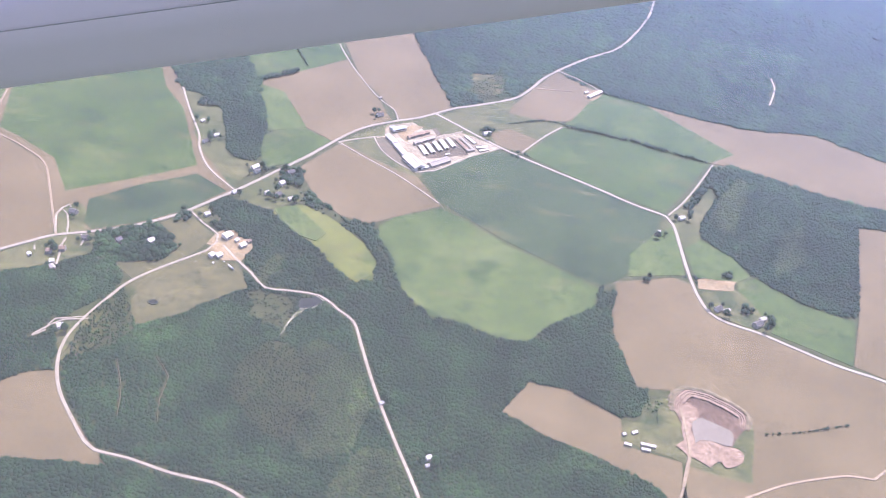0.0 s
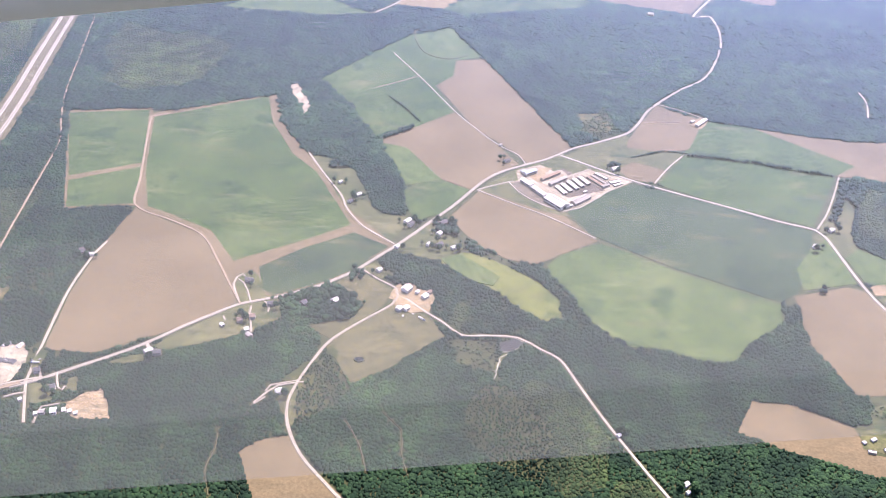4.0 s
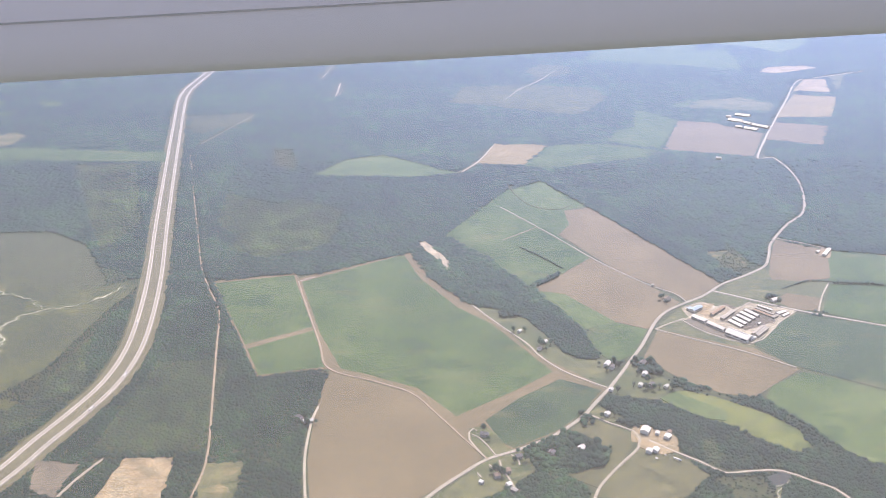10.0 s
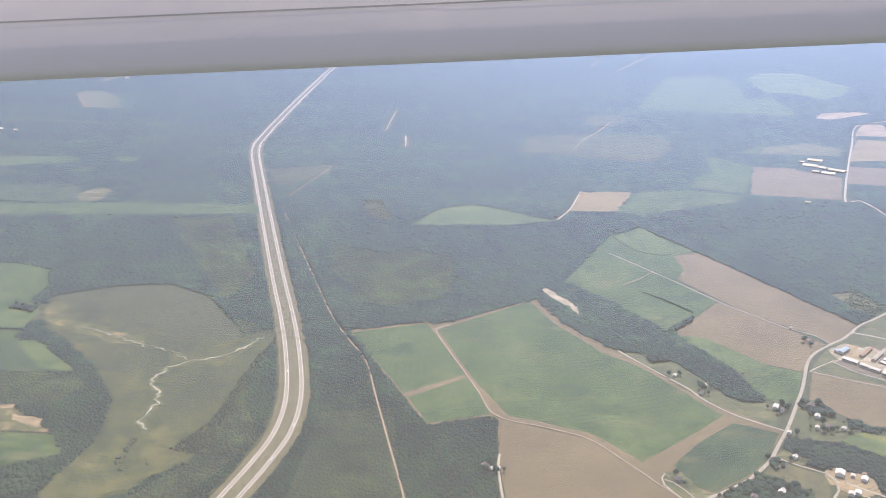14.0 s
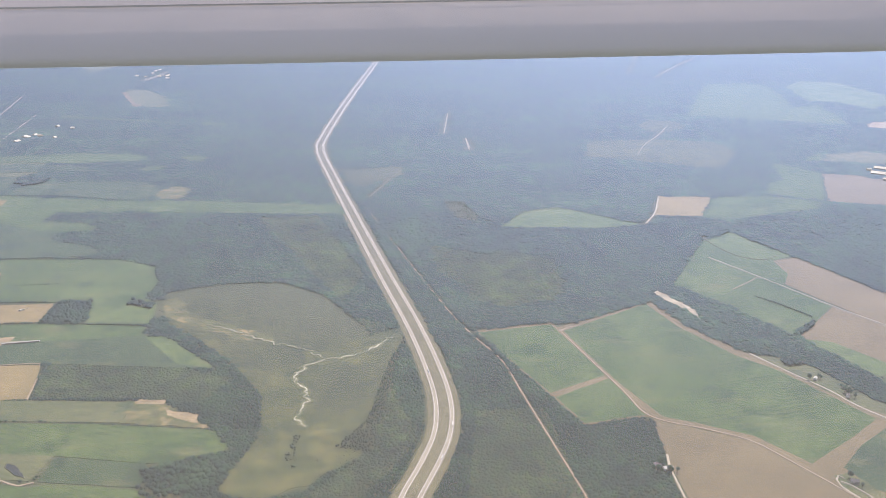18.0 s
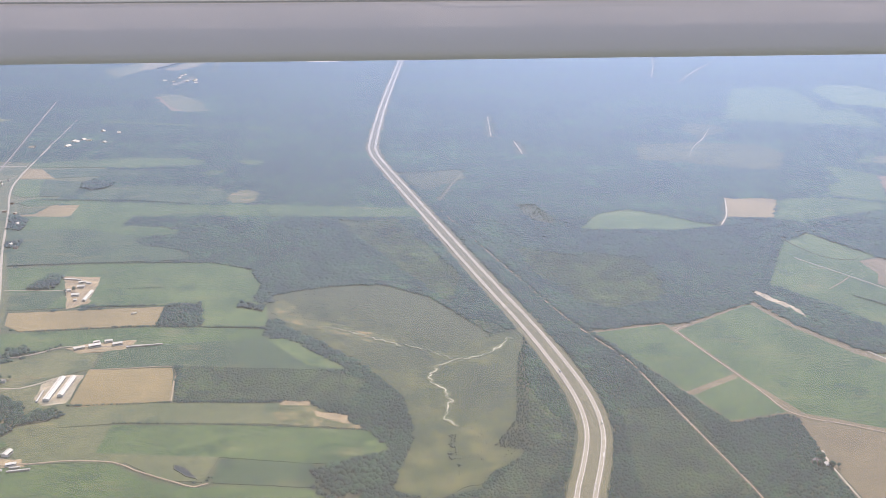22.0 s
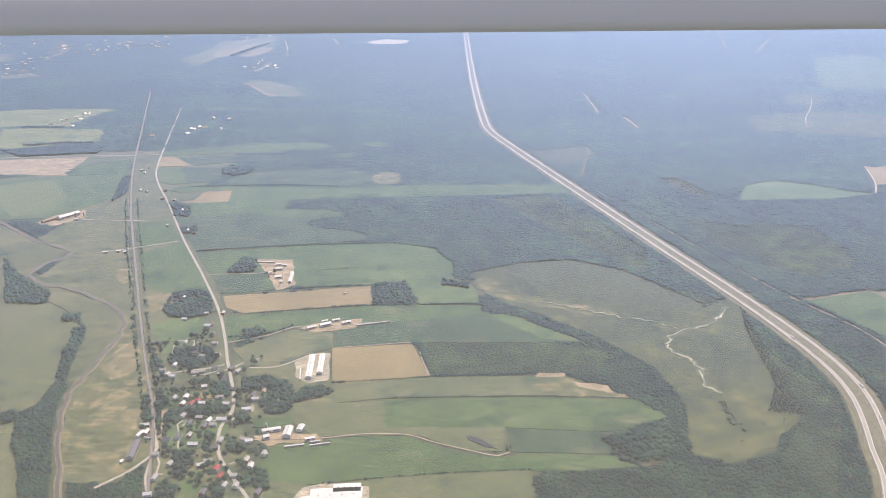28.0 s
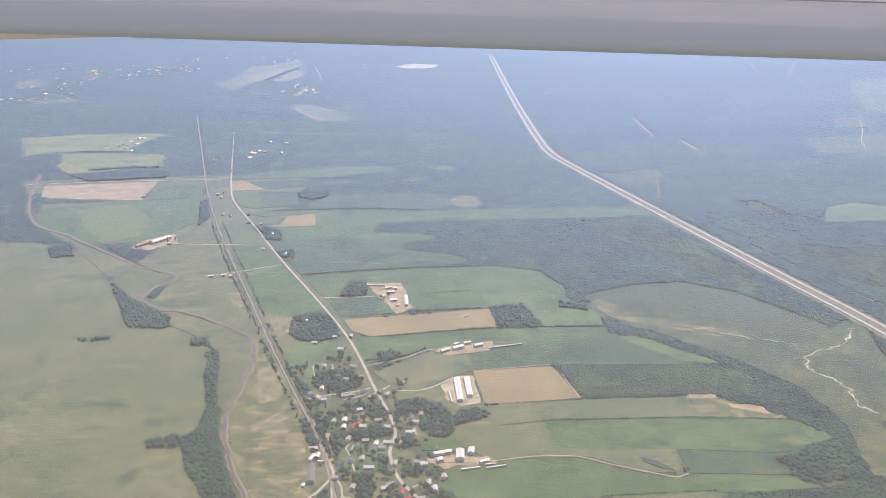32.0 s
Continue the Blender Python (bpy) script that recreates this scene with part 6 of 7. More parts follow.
# far settlements
dice = random.Random(21)
for cx, cy in [(-2363, 3569), (-2131, 3411), (-1921, 3496), (-1772, 3391), (-2069, 3023), (-2096, 2694), (-1310, 2729), (-1481, 3677), (-1304, 1809), (-1616, 1932), (-1771, 3777), (-1948, 3318)]:
    far = cy / 2600
    for k in range(9):
        building("house", round(cx + dice.gauss(0, 42) * far), round(cy + dice.gauss(0, 70) * far), dice.choice((80, -10, 15, 60)), dice.uniform(7, 12), dice.uniform(6, 8), 0.9, dice.choice(("white", "white", "white", "pale")), "white")
        SPOTS[-1] = (*SPOTS[-1][:2], 9.0)
CLUMPS = [
    [(-1053, 665), (-1044, 667), (-1030, 660), (-1026, 636), (-1035, 623), (-1048, 626), (-1056, 639)],
    [(-1074, 685), (-1053, 688), (-1031, 670), (-1031, 658), (-1053, 663), (-1072, 665)],
    [(-1126, 631), (-1114, 637), (-1101, 642), (-1086, 643), (-1074, 636), (-1077, 628), (-1095, 628), (-1111, 620), (-1124, 619)],
    [(-1149, 744), (-1133, 754), (-1111, 748), (-1101, 724), (-1107, 713), (-1126, 713), (-1145, 723)],
    [(-1107, 571), (-1098, 574), (-1092, 549), (-1096, 536), (-1104, 551)],
    [(-1069, 634), (-1063, 624), (-1058, 611), (-1067, 612)],
    [(-1102, 676), (-1081, 679), (-1074, 652), (-1095, 659)],
    [(-1113, 537), (-1100, 536), (-1095, 514), (-1109, 516)],
    [(-1079, 526), (-1068, 533), (-1063, 511), (-1078, 513)],
    [(-1071, 591), (-1056, 584), (-1054, 569), (-1071, 569)],
    [(-1165, 748), (-1153, 726), (-1146, 714), (-1152, 710)],
    [(-1089, 601), (-1083, 594), (-1082, 570), (-1088, 579)],
    [(-1060, 539), (-1052, 540), (-1045, 531), (-1052, 525)],
    [(-1036, 544), (-1049, 549), (-1047, 531), (-1038, 517), (-1033, 523)],
    [(-1029, 641), (-1025, 660), (-1007, 668), (-995, 656), (-1006, 648)],
    [(-1213, 1445), (-1202, 1466), (-1163, 1444), (-1165, 1407), (-1187, 1392), (-1208, 1406)],
    [(-962, 893), (-928, 897), (-921, 836), (-962, 837)],
    [(-888, 897), (-862, 884), (-862, 871), (-891, 884)],
    [(-1130, 949), (-1115, 1002), (-1100, 986), (-1099, 943)],
    [(-1178, 848), (-1175, 891), (-1156, 901), (-1133, 886), (-1126, 832), (-1144, 823), (-1167, 829)],
    [(-797, 560), (-738, 585), (-732, 538), (-773, 526), (-784, 544)],
    [(-1258, 1249), (-1224, 1230), (-1215, 1174), (-1240, 1185)],
    [(-1216, 1124), (-1195, 1129), (-1191, 1097), (-1208, 1102)],
    [(-1088, 782), (-1073, 794), (-1066, 780), (-1080, 762)],
    [(-1154, 666), (-1138, 664), (-1125, 609), (-1139, 611)],
    [(-1246, 646), (-1225, 652), (-1206, 603), (-1186, 554), (-1208, 557), (-1232, 598)],
    [(-1406, 1034), (-1367, 972), (-1309, 905), (-1303, 876), (-1349, 886), (-1367, 937)],
    [(-1276, 847), (-1257, 845), (-1255, 824), (-1271, 830)],
    [(-1529, 1186), (-1502, 1195), (-1482, 1143), (-1510, 1139)],
    [(-1273, 640), (-1246, 646), (-1241, 632), (-1269, 631)],
    [(-1254, 810), (-1243, 809), (-1226, 696), (-1235, 702)],
    [(-1364, 1401), (-1354, 1407), (-1335, 1313), (-1343, 1268)],
    [(-1646, 1640), (-1530, 1663), (-1464, 1642), (-1459, 1596), (-1590, 1586)],
    [(-1389, 857), (-1359, 862), (-1357, 855), (-1384, 851)],
    [(-216, 550), (-206, 553), (-201, 539), (-212, 531)],
    [(-262, 506), (-227, 529), (-197, 505), (-209, 484), (-249, 483)],
    [(-154, 623), (-137, 633), (-133, 614), (-146, 607)],
    [(-257, 725), (-239, 731), (-238, 717), (-254, 710)],
    [(193, 667), (207, 694), (232, 746), (233, 736), (211, 691), (198, 655)],
    [(226, 744), (251, 746), (244, 719), (227, 693), (223, 708)],
    [(223, 543), (231, 542), (232, 532), (222, 533)],
    [(232, 536), (245, 534), (245, 524), (237, 520)],
    [(149, 561), (156, 562), (155, 554), (149, 552)],
    [(215, 579), (221, 581), (220, 575), (214, 573)],
    [(-154, 633), (-134, 630), (-132, 609), (-148, 608)],
    [(-127, 597), (-117, 596), (-117, 587), (-127, 591)],
    [(-219, 780), (-183, 816), (-182, 808), (-214, 776)],
    [(10, 751), (21, 754), (20, 740), (10, 739)],
]
HEDGES = [
    ([(212, 409), (243, 418), (276, 431)], 0.25),
    ([(-1031, 944), (-979, 948)], 0.5),
    ([(-1242, 1335), (-1173, 1331), (-1104, 1327), (-1018, 1304)], 1.6),
    ([(-1438, 3001), (-1400, 3180), (-1355, 3348)], 6),
    ([(-1692, 1863), (-1598, 1847)], 4),
    ([(-1614, 1674), (-1555, 1690), (-1490, 1683)], 5),
    ([(92, 782), (150, 774), (191, 763), (225, 754)], 3),
    ([(-954, 641), (-854, 632), (-751, 618)], 0.5),
    ([(-1177, 1030), (-1075, 1034), (-972, 1034)], 1.2),
    ([(-1049, 893), (-977, 894)], 0.8),
    ([(-1089, 828), (-965, 836), (-856, 827)], 1.2),
    ([(-998, 671), (-916, 673)], 0.6),
    ([(-1001, 524), (-924, 528), (-853, 527)], 0.5),
    ([(-1128, 575), (-1145, 639), (-1181, 757), (-1238, 955), (-1287, 1127), (-1327, 1281)], 2.4),
    ([(-1118, 570), (-1133, 633), (-1168, 756), (-1217, 934), (-1269, 1125), (-1310, 1278)], 2.0),
    ([(-1065, 773), (-1041, 793)], 1.6),
    ([(-266, 506), (-227, 531), (-210, 548)], 1.2),
    ([(-215, 777), (-184, 808)], 2.2),
    ([(34, 770), (67, 787), (89, 786)], 1),
    ([(-1167, 829), (-1112, 837)], 1.6),
    ([(-1103, 772), (-1049, 781)], 1.2),
    ([(-1260, 846), (-1240, 789), (-1232, 718), (-1232, 672)], 2.6),
    ([(-213, 886), (-193, 856), (-177, 827)], 0.8),
    ([(-197, 1094), (-152, 1126)], 0.8),
    ([(-1274, 1125), (-1229, 972), (-1197, 855), (-1172, 766), (-1151, 696), (-1134, 638)], 0.7),
    ([(-1290, 1152), (-1241, 977), (-1209, 861), (-1181, 763)], 0.5),
]
SCRUBS = [
    ([(-691, 607), (-694, 573), (-687, 553), (-682, 558), (-686, 582), (-684, 610)], 0.3),
    ([(-665, 594), (-641, 584), (-638, 571), (-662, 555), (-675, 540), (-668, 561), (-673, 581)], 0.12),
    ([(200, 412), (209, 415), (213, 410), (207, 391), (203, 392), (197, 395)], 0.3),
    ([(138, 420), (147, 427), (155, 427), (155, 409), (159, 398), (149, 404), (139, 413)], 0.25),
    ([(-125, 400), (-110, 426), (-86, 420), (-70, 383), (-79, 335), (-105, 356), (-123, 371)], 0.58),
    ([(-232, 419), (-220, 455), (-197, 416), (-205, 398), (-228, 377)], 0.5),
    ([(-134, 470), (-102, 472), (-105, 435), (-130, 444)], 0.35),
    ([(-861, 894), (-846, 918), (-829, 877), (-783, 838), (-735, 801), (-680, 786), (-647, 785), (-605, 814), (-600, 794), (-616, 734), (-623, 678), (-634, 630), (-638, 571), (-660, 557), (-676, 531), (-695, 525), (-714, 518), (-718, 526), (-734, 530), (-735, 541), (-732, 555), (-717, 607), (-723, 672), (-759, 739), (-798, 790), (-838, 832)], 0.02),
    ([(-1160, 729), (-1123, 609), (-1131, 578), (-1164, 667)], 0.1),
    ([(-11, 841), (23, 881), (23, 815), (3, 808)], 0.4),
    ([(-534, 1290), (-500, 1288), (-485, 1175), (-521, 1200)], 0.2),
    ([(-1262, 854), (-1212, 823), (-1197, 760), (-1205, 694), (-1210, 670), (-1232, 707)], 0.07),
    ([(-1384, 1094), (-1358, 1137), (-1298, 1129), (-1242, 938), (-1247, 889), (-1295, 928)], 0.02),
    ([(-859, 917), (-796, 944), (-735, 947), (-684, 903), (-656, 847), (-634, 801), (-667, 760), (-755, 790), (-828, 839)], 0.10),
    ([(-657, 588), (-634, 630), (-617, 734), (-600, 794), (-612, 710), (-631, 579)], 0.5),
]
YOUNG = [
    [(-848, 927), (-796, 944), (-735, 947), (-684, 903), (-651, 843), (-634, 801), (-663, 770), (-704, 801), (-747, 848), (-796, 893)],
    [(-518, 995), (-474, 1059), (-411, 1014), (-422, 900), (-486, 860), (-531, 885)],
    [(-546, 641), (-489, 643), (-485, 581), (-485, 512), (-563, 516)],
    [(-97, 407), (-81, 433), (-48, 418), (-34, 381), (-41, 343), (-65, 330), (-86, 360)],
    [(-35, 349), (-15, 348), (3, 318), (-53, 307)],
    [(-16, 827), (22, 894), (31, 818), (9, 807)],
    [(-922, 743), (-808, 734), (-752, 706), (-773, 661), (-819, 672), (-913, 676)],
    [(-847, 919), (-721, 878), (-623, 827), (-605, 785), (-700, 778), (-795, 838)],
    [(-802, 1208), (-712, 1217), (-644, 971), (-665, 882)],
    [(-566, 1077), (-465, 1026), (-412, 943), (-440, 876), (-513, 897), (-557, 971)],
    [(244, 739), (263, 725), (233, 635), (211, 646)],
    [(274, 647), (299, 670), (290, 611), (258, 587)],
    [(-131, 514), (-118, 522), (-127, 480), (-138, 487)],
    [(-621, 778), (-616, 717), (-611, 664), (-591, 599), (-661, 472), (-677, 520), (-640, 570), (-636, 636), (-628, 718)],
]
VILLAGE = [(-1175, 771), (-1117, 790), (-1100, 721), (-1086, 667), (-1063, 664), (-1048, 616), (-1075, 602), (-1083, 571), (-1068, 512), (-1053, 476), (-1114, 482), (-1121, 575), (-1141, 663)]


# ---- trees ----
def inside(xy, poly):
    x, y = xy[:, 0], xy[:, 1]
    hit = np.zeros(len(xy), bool)
    p = np.array(poly, float)
    near = (x > p[:, 0].min()) & (x < p[:, 0].max()) & (y > p[:, 1].min()) & (y < p[:, 1].max())
    x, y = x[near], y[near]
    h = np.zeros(len(x), bool)
    for (ax, ay), (bx, by) in zip(p, np.roll(p, -1, 0)):
        if ay != by:
            h ^= ((ay > y) != (by > y)) & (x < (bx - ax) * (y - ay) / (by - ay) + ax)
    hit[near] = h
    return hit


def beside(xy, points, reach):
    """Which places lie within reach of a line."""
    near = np.zeros(len(xy), bool)
    for a, b in zip(points, points[1:]):
        a, b = np.array(a[:2], float), np.array(b[:2], float)
        lo, hi = np.minimum(a, b) - reach, np.maximum(a, b) + reach
        idx = np.flatnonzero(((xy > lo) & (xy < hi)).all(1))
        if len(idx):
            d = b - a
            t = np.clip(((xy[idx] - a) @ d) / max(d @ d, 1e-6), 0, 1)
            near[idx] |= np.hypot(*(xy[idx] - a - t[:, None] * d).T) < reach
    return near


rng = np.random.default_rng(11)


def crown_shape(rings, n):
    """Unit crown: rings of vertices up to a top, 1 wide and 1 high."""
    v = [(r * math.cos(2 * math.pi * (i + 0.5 * (k % 2)) / n), r * math.sin(2 * math.pi * (i + 0.5 * (k % 2)) / n), z) for k, (r, z) in enumerate(rings) for i in range(n)] + [(0, 0, 1)]
    f = []
    for k in range(len(rings) - 1):
        for i in range(n):
            a, b, c, d = k * n + i, k * n + (i + 1) % n, (k + 1) * n + i, (k + 1) * n + (i + 1) % n
            f += [(a, b, c), (b, d, c)] if k % 2 == 0 else [(a, b, d), (a, d, c)]
    top = (len(rings) - 1) * n
    f += [(top + i, top + (i + 1) % n, len(v) - 1) for i in range(n)]
    return np.array(v), np.array(f)


FINE = crown_shape([(0.62, 0.18), (1.0, 0.50), (0.66, 0.84)], 6)
MIDDLE = crown_shape([(0.88, 0.22), (0.74, 0.74)], 6)
SMALL = crown_shape([(0.9, 0.25), (0.72, 0.75)], 4)
TINY = crown_shape([(1.0, 0.45)], 5)
ROUGH = crown_shape([(0.85, 0.20), (0.72, 0.75)], 5)


STANDS = [np.array(w) for w in ((0.11, 0.05), (-0.07, 0.13), (0.19, -0.12), (0.03, 0.23), (-0.26, -0.09))]


def canopy(name, xy, radius, height, shape, material, label, base=0.0, kind="stuff", category="woodland", jitter=0.30):
    if len(xy) == 0:
        return None
    v, f = shape
    n, m = len(xy), len(v)
    a = rng.uniform(0, 2 * np.pi, n)
    r = radius * np.clip(rng.lognormal(0, 0.26, n), 0.55, 1.9)
    swell = sum(np.sin(xy @ w + k) for k, w in enumerate(STANDS)) / len(STANDS)      # stands of older and younger trees
    h = height * (0.72 + 0.28 * r / radius) * rng.uniform(0.78, 1.22, n) * (1 + 0.45 * swell)
    jit = rng.uniform(1 - jitter, 1 + jitter, (n, m))
    x = v[:, 0] * jit * r[:, None]
    y = v[:, 1] * jit * r[:, None]
    co = np.empty((n, m, 3), np.float32)
    co[..., 0] = x * np.cos(a)[:, None] - y * np.sin(a)[:, None] + xy[:, 0, None]
    co[..., 1] = x * np.sin(a)[:, None] + y * np.cos(a)[:, None] + xy[:, 1, None]
    co[..., 2] = v[:, 2] * h[:, None] * rng.uniform(0.93, 1.07, (n, m)) + base
    tri = (f[None] + (np.arange(n) * m)[:, None, None]).reshape(-1).astype(np.int32)
    me = bpy.data.meshes.new(name)
    me.vertices.add(n * m)
    me.vertices.foreach_set("co", co.reshape(-1))
    me.loops.add(len(tri))
    me.loops.foreach_set("vertex_index", tri)
    me.polygons.add(len(tri) // 3)
    me.polygons.foreach_set("loop_start", np.arange(0, len(tri), 3, dtype=np.int32))
    me.update(calc_edges=True)
    me.materials.append(material)
    return tagged(new(name, me), label, category, "", kind)


def grid(x0, x1, y0, y1, step):
    gx, gy = np.meshgrid(np.arange(x0, x1, step), np.arange(y0, y1, step))
    xy = np.stack([gx.ravel(), gy.ravel()], 1) + rng.uniform(-0.62, 0.62, (gx.size, 2)) * step
    return xy


def clear(xy, fields=True, room=0.0):
    """Places that no plot, track or building takes."""
    keep = np.ones(len(xy), bool)
    if fields:
        for poly in OPEN:
            keep &= ~inside(xy, poly)
    for points, reach in LANES:
        far = max(0.0, (min(p[1] for p in points) - 800) / 70)
        keep &= ~beside(xy, points, reach + room + min(far * 0.5, 8.0))
    for x, y, r in SPOTS:
        keep &= np.hypot(xy[:, 0] - x, xy[:, 1] - y) > r
    return keep


# bands of woodland by distance from the flight line: y from, to, x from, to, spacing, height
for y0, y1, x0, x1, step, tall, shape in (
        (-700, 274, -1900, 900, 9.0, 3.2, TINY), (270, 480, -1300, 380, 1.6, 1.9, ROUGH), (480, 760, -1450, 480, 2.0, 2.0, ROUGH), (760, 1150, -1700, 700, 2.7, 1.8, SMALL),
        (1150, 1700, -2000, 1000, 3.8, 1.4, TINY), (1700, 2700, -2700, 1500, 6.0, 1.2, TINY), (2700, 4900, -4000, 2600, 11.0, 1.2, TINY)):
    soft = max(0.0, 0.09 * (y0 + y1) / 2)
    xy = grid(x0, x1, y0 - soft * (y0 > 300), y1 + soft, step)
    drift = xy[:, 1] + soft * rng.uniform(-1, 1, len(xy))
    xy = xy[(drift > y0 - 40 * (y0 < 300)) & (drift < y1)]
    xy = xy[clear(xy, True, step * 0.55)]
    if y1 <= 1150:      # no stray trees on narrow strips between plots
        share = np.zeros(len(xy))
        for k in range(8):
            spot = xy + 10.0 * np.array([math.cos(k * math.pi / 4), math.sin(k * math.pi / 4)])
            free = np.ones(len(xy), bool)
            for poly in OPEN:
                free &= ~inside(spot, poly)
            share += free / 8
        xy = xy[share >= 0.49]
    low = np.zeros(len(xy), bool)
    for poly, share in SCRUBS:
        low |= inside(xy, poly)
    young = np.zeros(len(xy), bool)
    for poly in YOUNG:
        young |= inside(xy, poly)
    canopy("young_woodland", xy[young & ~low], step * 0.68, tall * 0.62, shape, SHRUB, "lighter green young woodland", category="woodland")
    wood = xy[~low & ~young]
    for part_x in np.array_split(np.linspace(x0 - 20, x1 + 20, 9), 4):
        a, b = part_x[0], part_x[-1] + (x1 - x0 + 40) / 8
        canopy("woodland", wood[(wood[:, 0] >= a) & (wood[:, 0] < b)], step * (0.80 if y1 < 800 else 1.2), tall, shape, LEAVES, "dense dark green broadleaf woodland")
for poly, share in SCRUBS:
    p = np.array(poly)
    xy = grid(*np.stack([p.min(0), p.max(0)], 1).ravel(), 2.0 if share > 0.45 else 2.6)
    xy = xy[inside(xy, poly) & beside(xy, poly + poly[:1], 1e4)]
    xy = xy[clear(xy, False) & (rng.random(len(xy)) < share * 1.6)]
    thin = share > 0.45
    canopy("scrub", xy, 0.75 if thin else 0.6 if share < 0.15 else 1.0, 1.9 if thin else 0.8 if share < 0.15 else 1.3, FINE, LEAVES if thin else SHRUB, "light green young scrub and bushes", 0.4, category="scrub")
for poly in CLUMPS:
    p = np.array(poly)
    xy = grid(*np.stack([p.min(0), p.max(0)], 1).ravel(), 3.0)
    xy = xy[inside(xy, poly)]
    xy = xy[clear(xy, False)]
    canopy("tree_clump", xy, 2.0, 3.3, FINE, LEAVES, "clump of dark green broadleaf trees", 0.3, category="trees")
for points, wide in HEDGES:
    line = smooth_line(points, 1.3)
    xy = np.array([(p.x, p.y) for p in line]) + rng.normal(0, wide * 0.35, (len(line), 2))
    xy = xy[clear(xy, False) & (rng.random(len(xy)) < (0.22 if len(line) > 300 else 0.6 if wide < 0.8 else 0.85))]
    canopy("hedgerow", xy, 0.7 + wide * 0.25, 1.1 + wide * 0.6, MIDDLE, LEAVES, "dark green hedgerow of trees and bushes", 0.4, category="hedge")


# single trees of the village and farmsteads
def tree(height, seed):
    ob = new("tree")
    tagged(ob, "broadleaf tree with a dark green crown", "tree", "village trees")
    part("trunk", cylinder(bmesh.new(), 0, 0, -0.8, height * 0.5, 0.16, 0.09, 7), BARK, ob)
    for k in range(3):
        bm = cylinder(bmesh.new(), 0, 0, 0, height * 0.4, 0.07, 0.03, 5)
        bmesh.ops.transform(bm, verts=bm.verts, matrix=pose(0, 0, height * 0.3, 38, 0, 120 * k + 30 * seed))
        part("limb", bm, BARK, ob)
    dice = np.random.default_rng(seed)
    n = 60
    d = dice.normal(size=(n, 3))
    d /= np.linalg.norm(d, axis=1)[:, None]
    c = d * dice.uniform(0.45, 1, n)[:, None] ** 0.5 * [height * 0.36, height * 0.36, height * 0.34] + [0, 0, height * 0.62]
    crown = canopy("crown", c[:, :2], height * 0.13, height * 0.15, ROUGH, LEAVES, "", 0, "", "")
    co = np.empty(len(crown.data.vertices) * 3, np.float32)
    crown.data.vertices.foreach_get("co", co)
    co = co.reshape(n, -1, 3)
    co[..., 2] += c[:, None, 2]
    crown.data.vertices.foreach_set("co", co.reshape(-1))
    crown.parent = ob
    return ob


models = [tree(4.0, 1), tree(5.2, 2), tree(3.4, 3), tree(6.0, 4)]
p = np.array(VILLAGE)
xy = grid(*np.stack([p.min(0), p.max(0)], 1).ravel(), 5.0)
xy = xy[inside(xy, VILLAGE)]
xy = xy[clear(xy, False)]
many = grid(*np.stack([p.min(0), p.max(0)], 1).ravel(), 3.6)
many = many[inside(many, VILLAGE)]
many = many[clear(many, False, 0.8)]
glade = np.array([noise.noise(Vector((a * 0.045, b * 0.045, 4.0))) for a, b in many])
grown = rng.random(len(many)) < np.clip(0.12 + 1.4 * glade, 0.01, 0.85)
light = rng.random(len(many)) < 0.6
canopy("garden_trees", many[grown & ~light], 1.35, 2.7, FINE, LEAVES, "dark green garden trees between village houses", 0.5, category="trees")
canopy("garden_bushes", many[grown & light], 1.2, 2.0, FINE, SHRUB, "lighter green garden trees and bushes between village houses", 0.5, category="trees")
xy = xy[np.array([noise.noise(Vector((a * 0.05, b * 0.05, 9.0))) for a, b in xy]) > -0.08]
xy = xy[rng.permutation(len(xy))[:110]]
around = []
for x, y, r in HOMES:
    if y < 1200 and not inside(np.array([[x, y]]), VILLAGE)[0]:
        for k in range(3):
            a = rng.uniform(0, 6.28)
            around.append((x + math.cos(a) * (r + 1.5), y + math.sin(a) * (r + 1.5)))
around = np.array(around)
xy = np.concatenate([xy, around[clear(around, False)][:130]])
for i, (x, y) in enumerate(xy):
    m = pose(x, y, 0.75, 0, 0, float(rng.uniform(0, 360)))
    if i < 4:
        models[i].matrix_world = m
    else:
        copy_thing(models[i % 4], m)

# ---- underside of the aircraft's engine housing, above the window, stretched as one fixed strip along the camera's flight line ----
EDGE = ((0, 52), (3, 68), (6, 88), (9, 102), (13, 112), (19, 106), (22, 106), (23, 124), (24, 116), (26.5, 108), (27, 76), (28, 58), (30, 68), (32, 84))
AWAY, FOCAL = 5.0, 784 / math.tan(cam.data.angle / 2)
housing = tagged(new("engine_housing"), "smooth light grey painted aircraft engine housing with panel seams, stretched along the flight line", "aircraft part")


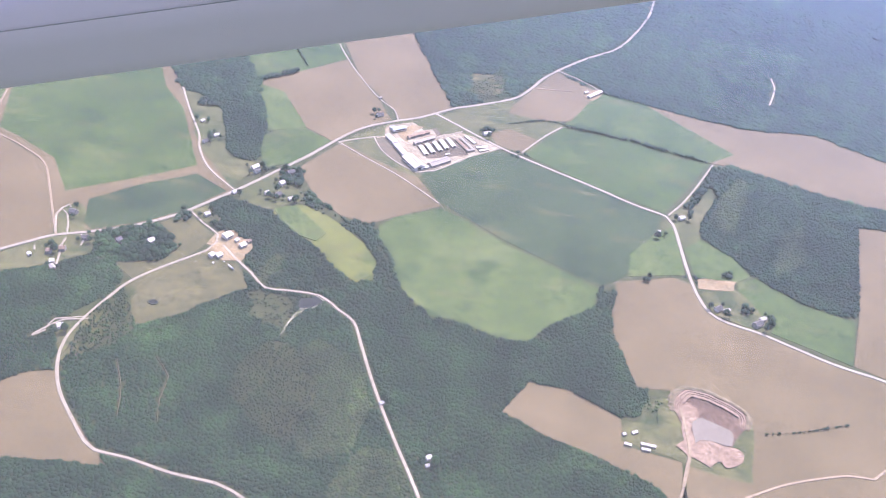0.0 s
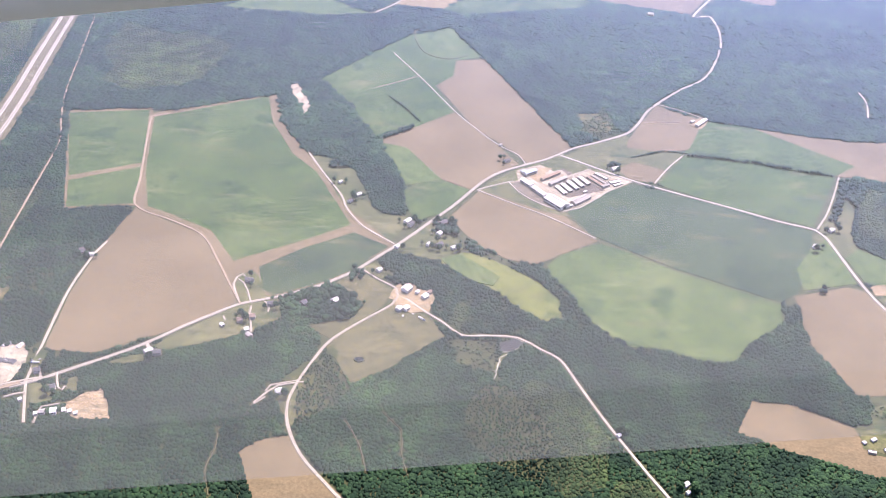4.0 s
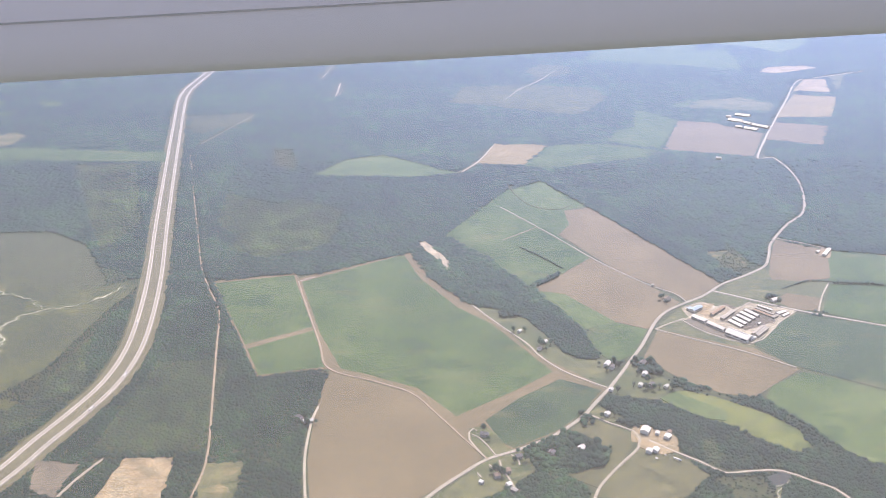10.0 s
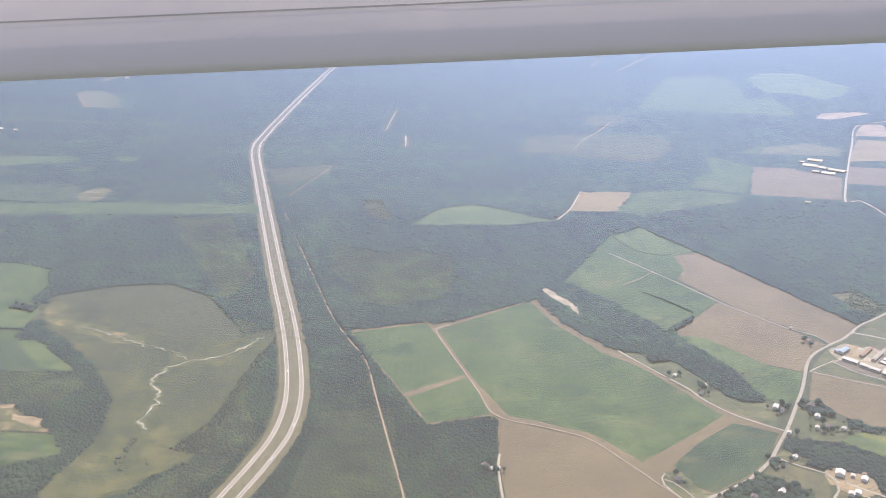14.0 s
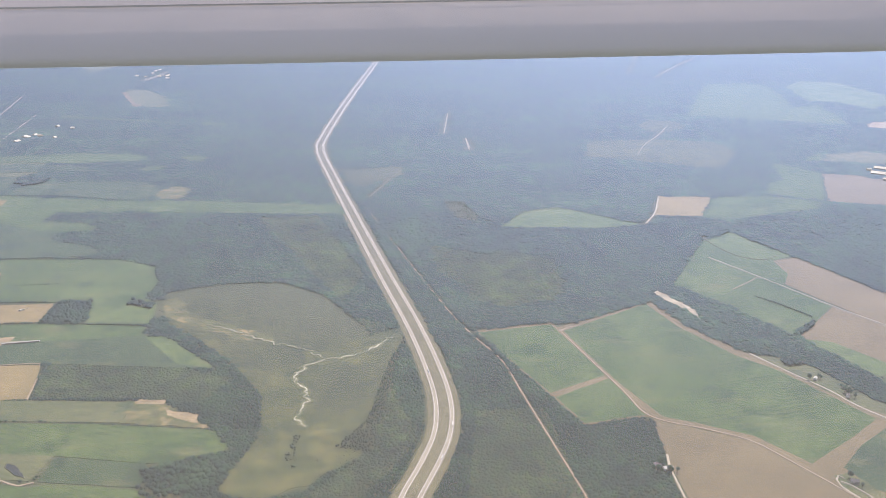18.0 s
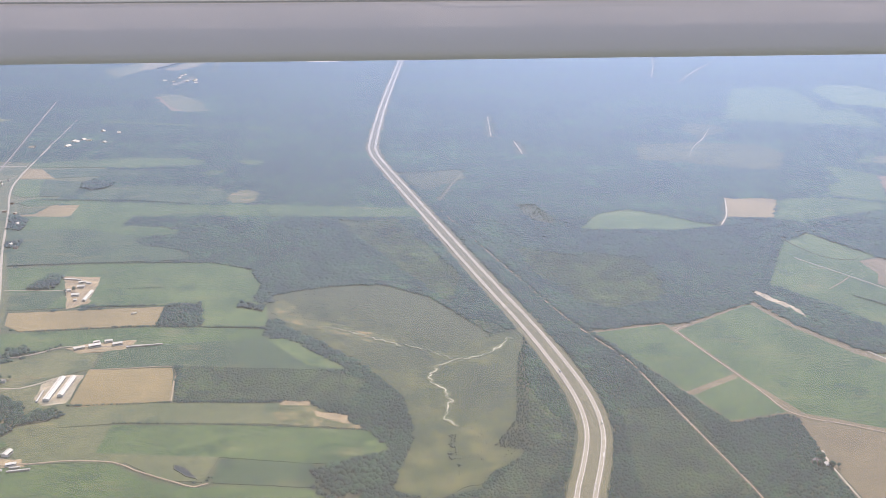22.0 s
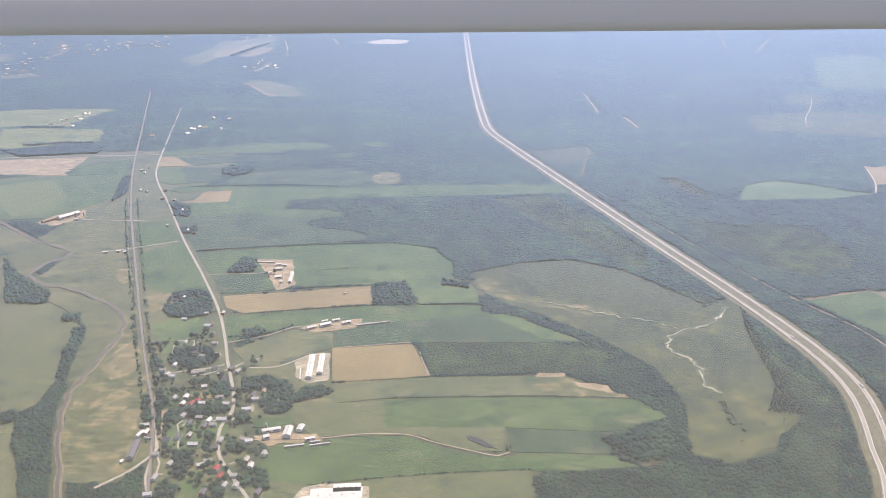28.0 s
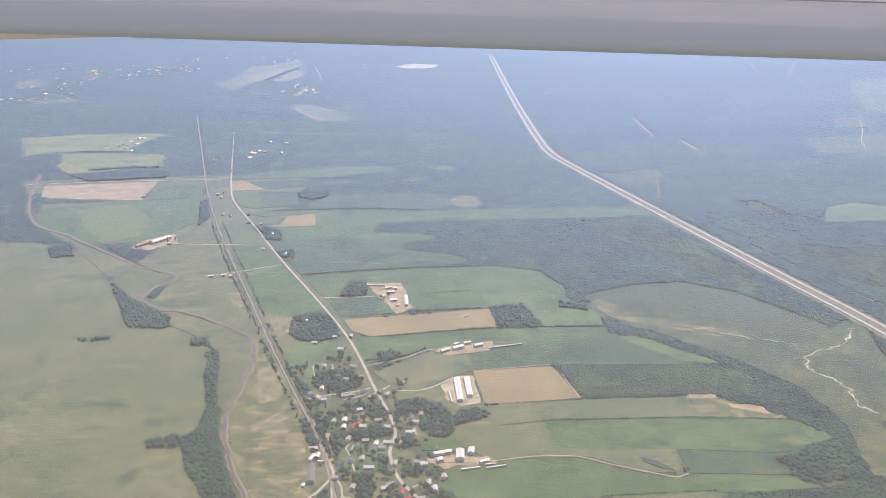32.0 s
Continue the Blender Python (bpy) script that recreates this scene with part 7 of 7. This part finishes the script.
def housing_ring(t, x, y, z, rx, ry, rz):
    """The outline of the housing across the flight line, set out from the camera pose: a rounded belly, seen from
    below.
    """
    low = float(np.interp(t, [a for a, b in EDGE], [b for a, b in EDGE]))
    m = pose(x, y, z, rx, ry, rz)
    out = []
    lean = float(np.interp(t, (0, 6, 13), (0.7, 0.45, 0.0)))      # tilts the belly downward near the start, shaping it to look darker
    for away, up in ((1.00, 0.0), (0.992, 0.035), (1.0, 0.12), (1.02, 0.28), (1.06, 0.46), (1.16, 0.62), (1.34, 0.70), (1.50, 0.60), (1.55, 0.35), (1.40, 0.10), (1.2, 0.0)):
        away -= lean * min(up, 0.3)
        out.append(m @ Vector((0, ((441 - low) / FOCAL + 0.32 * up) * AWAY * away, -AWAY * away)))
    return out


rings = [housing_ring(*r) for r in ROWS]
first, last = rings[0], rings[-1]
rings = [[p + (p - q) * 1.2 for p, q in zip(rings[0], rings[1])], *rings, [p + (p - q) * 1.2 for p, q in zip(rings[-1], rings[-2])]]
n = len(first)
faces = [(i * n + k, i * n + (k + 1) % n, (i + 1) * n + (k + 1) % n, (i + 1) * n + k) for i in range(len(rings) - 1) for k in range(n)]
faces += [tuple(range(n)), tuple(range(len(rings) * n - 1, (len(rings) - 1) * n - 1, -1))]
from_arrays("skin", [p for r in rings for p in r], faces, HULL, housing, True)
seam = []
for r in rings:
    a, b = r[2], r[3]
    d = (b - a).normalized()
    out = (r[0] - r[6]).normalized() * 0.012
    seam += [a.lerp(b, 0.55) + out, a.lerp(b, 0.55) + d * 0.012 + out]
from_arrays("panel_seam", seam, [(2 * i, 2 * i + 1, 2 * i + 3, 2 * i + 2) for i in range(len(rings) - 1)], SEAM, housing)

# ---- cabin window panes beside the camera, added to lay a haze veil over the view ----
for reach, material, label in ((1.1, OUTER_PANE, "clear outer cabin window pane with a milky haze veil"), (0.9, INNER_PANE, "thin added inner cabin window pane with more haze veil at one end")):
    verts = []
    for t, x, y, z, rx, ry, rz in ROWS:
        m = pose(x, y, z, rx, ry, rz)
        verts += [m @ Vector((0, h * reach, -reach)) for h in (-0.64, 0.64)]
    ends = [(2 * verts[k] - verts[k + 2]) for k in (0, 1)], [(2 * verts[k] - verts[k - 2]) for k in (-2, -1)]
    verts = [*ends[0], *verts, *ends[1]]
    pane = from_arrays("window_pane", verts, [(2 * i, 2 * i + 1, 2 * i + 3, 2 * i + 2) for i in range(len(verts) // 2 - 1)], material)
    pane.visible_shadow = False
    tagged(pane, label, "window", "", "structure")
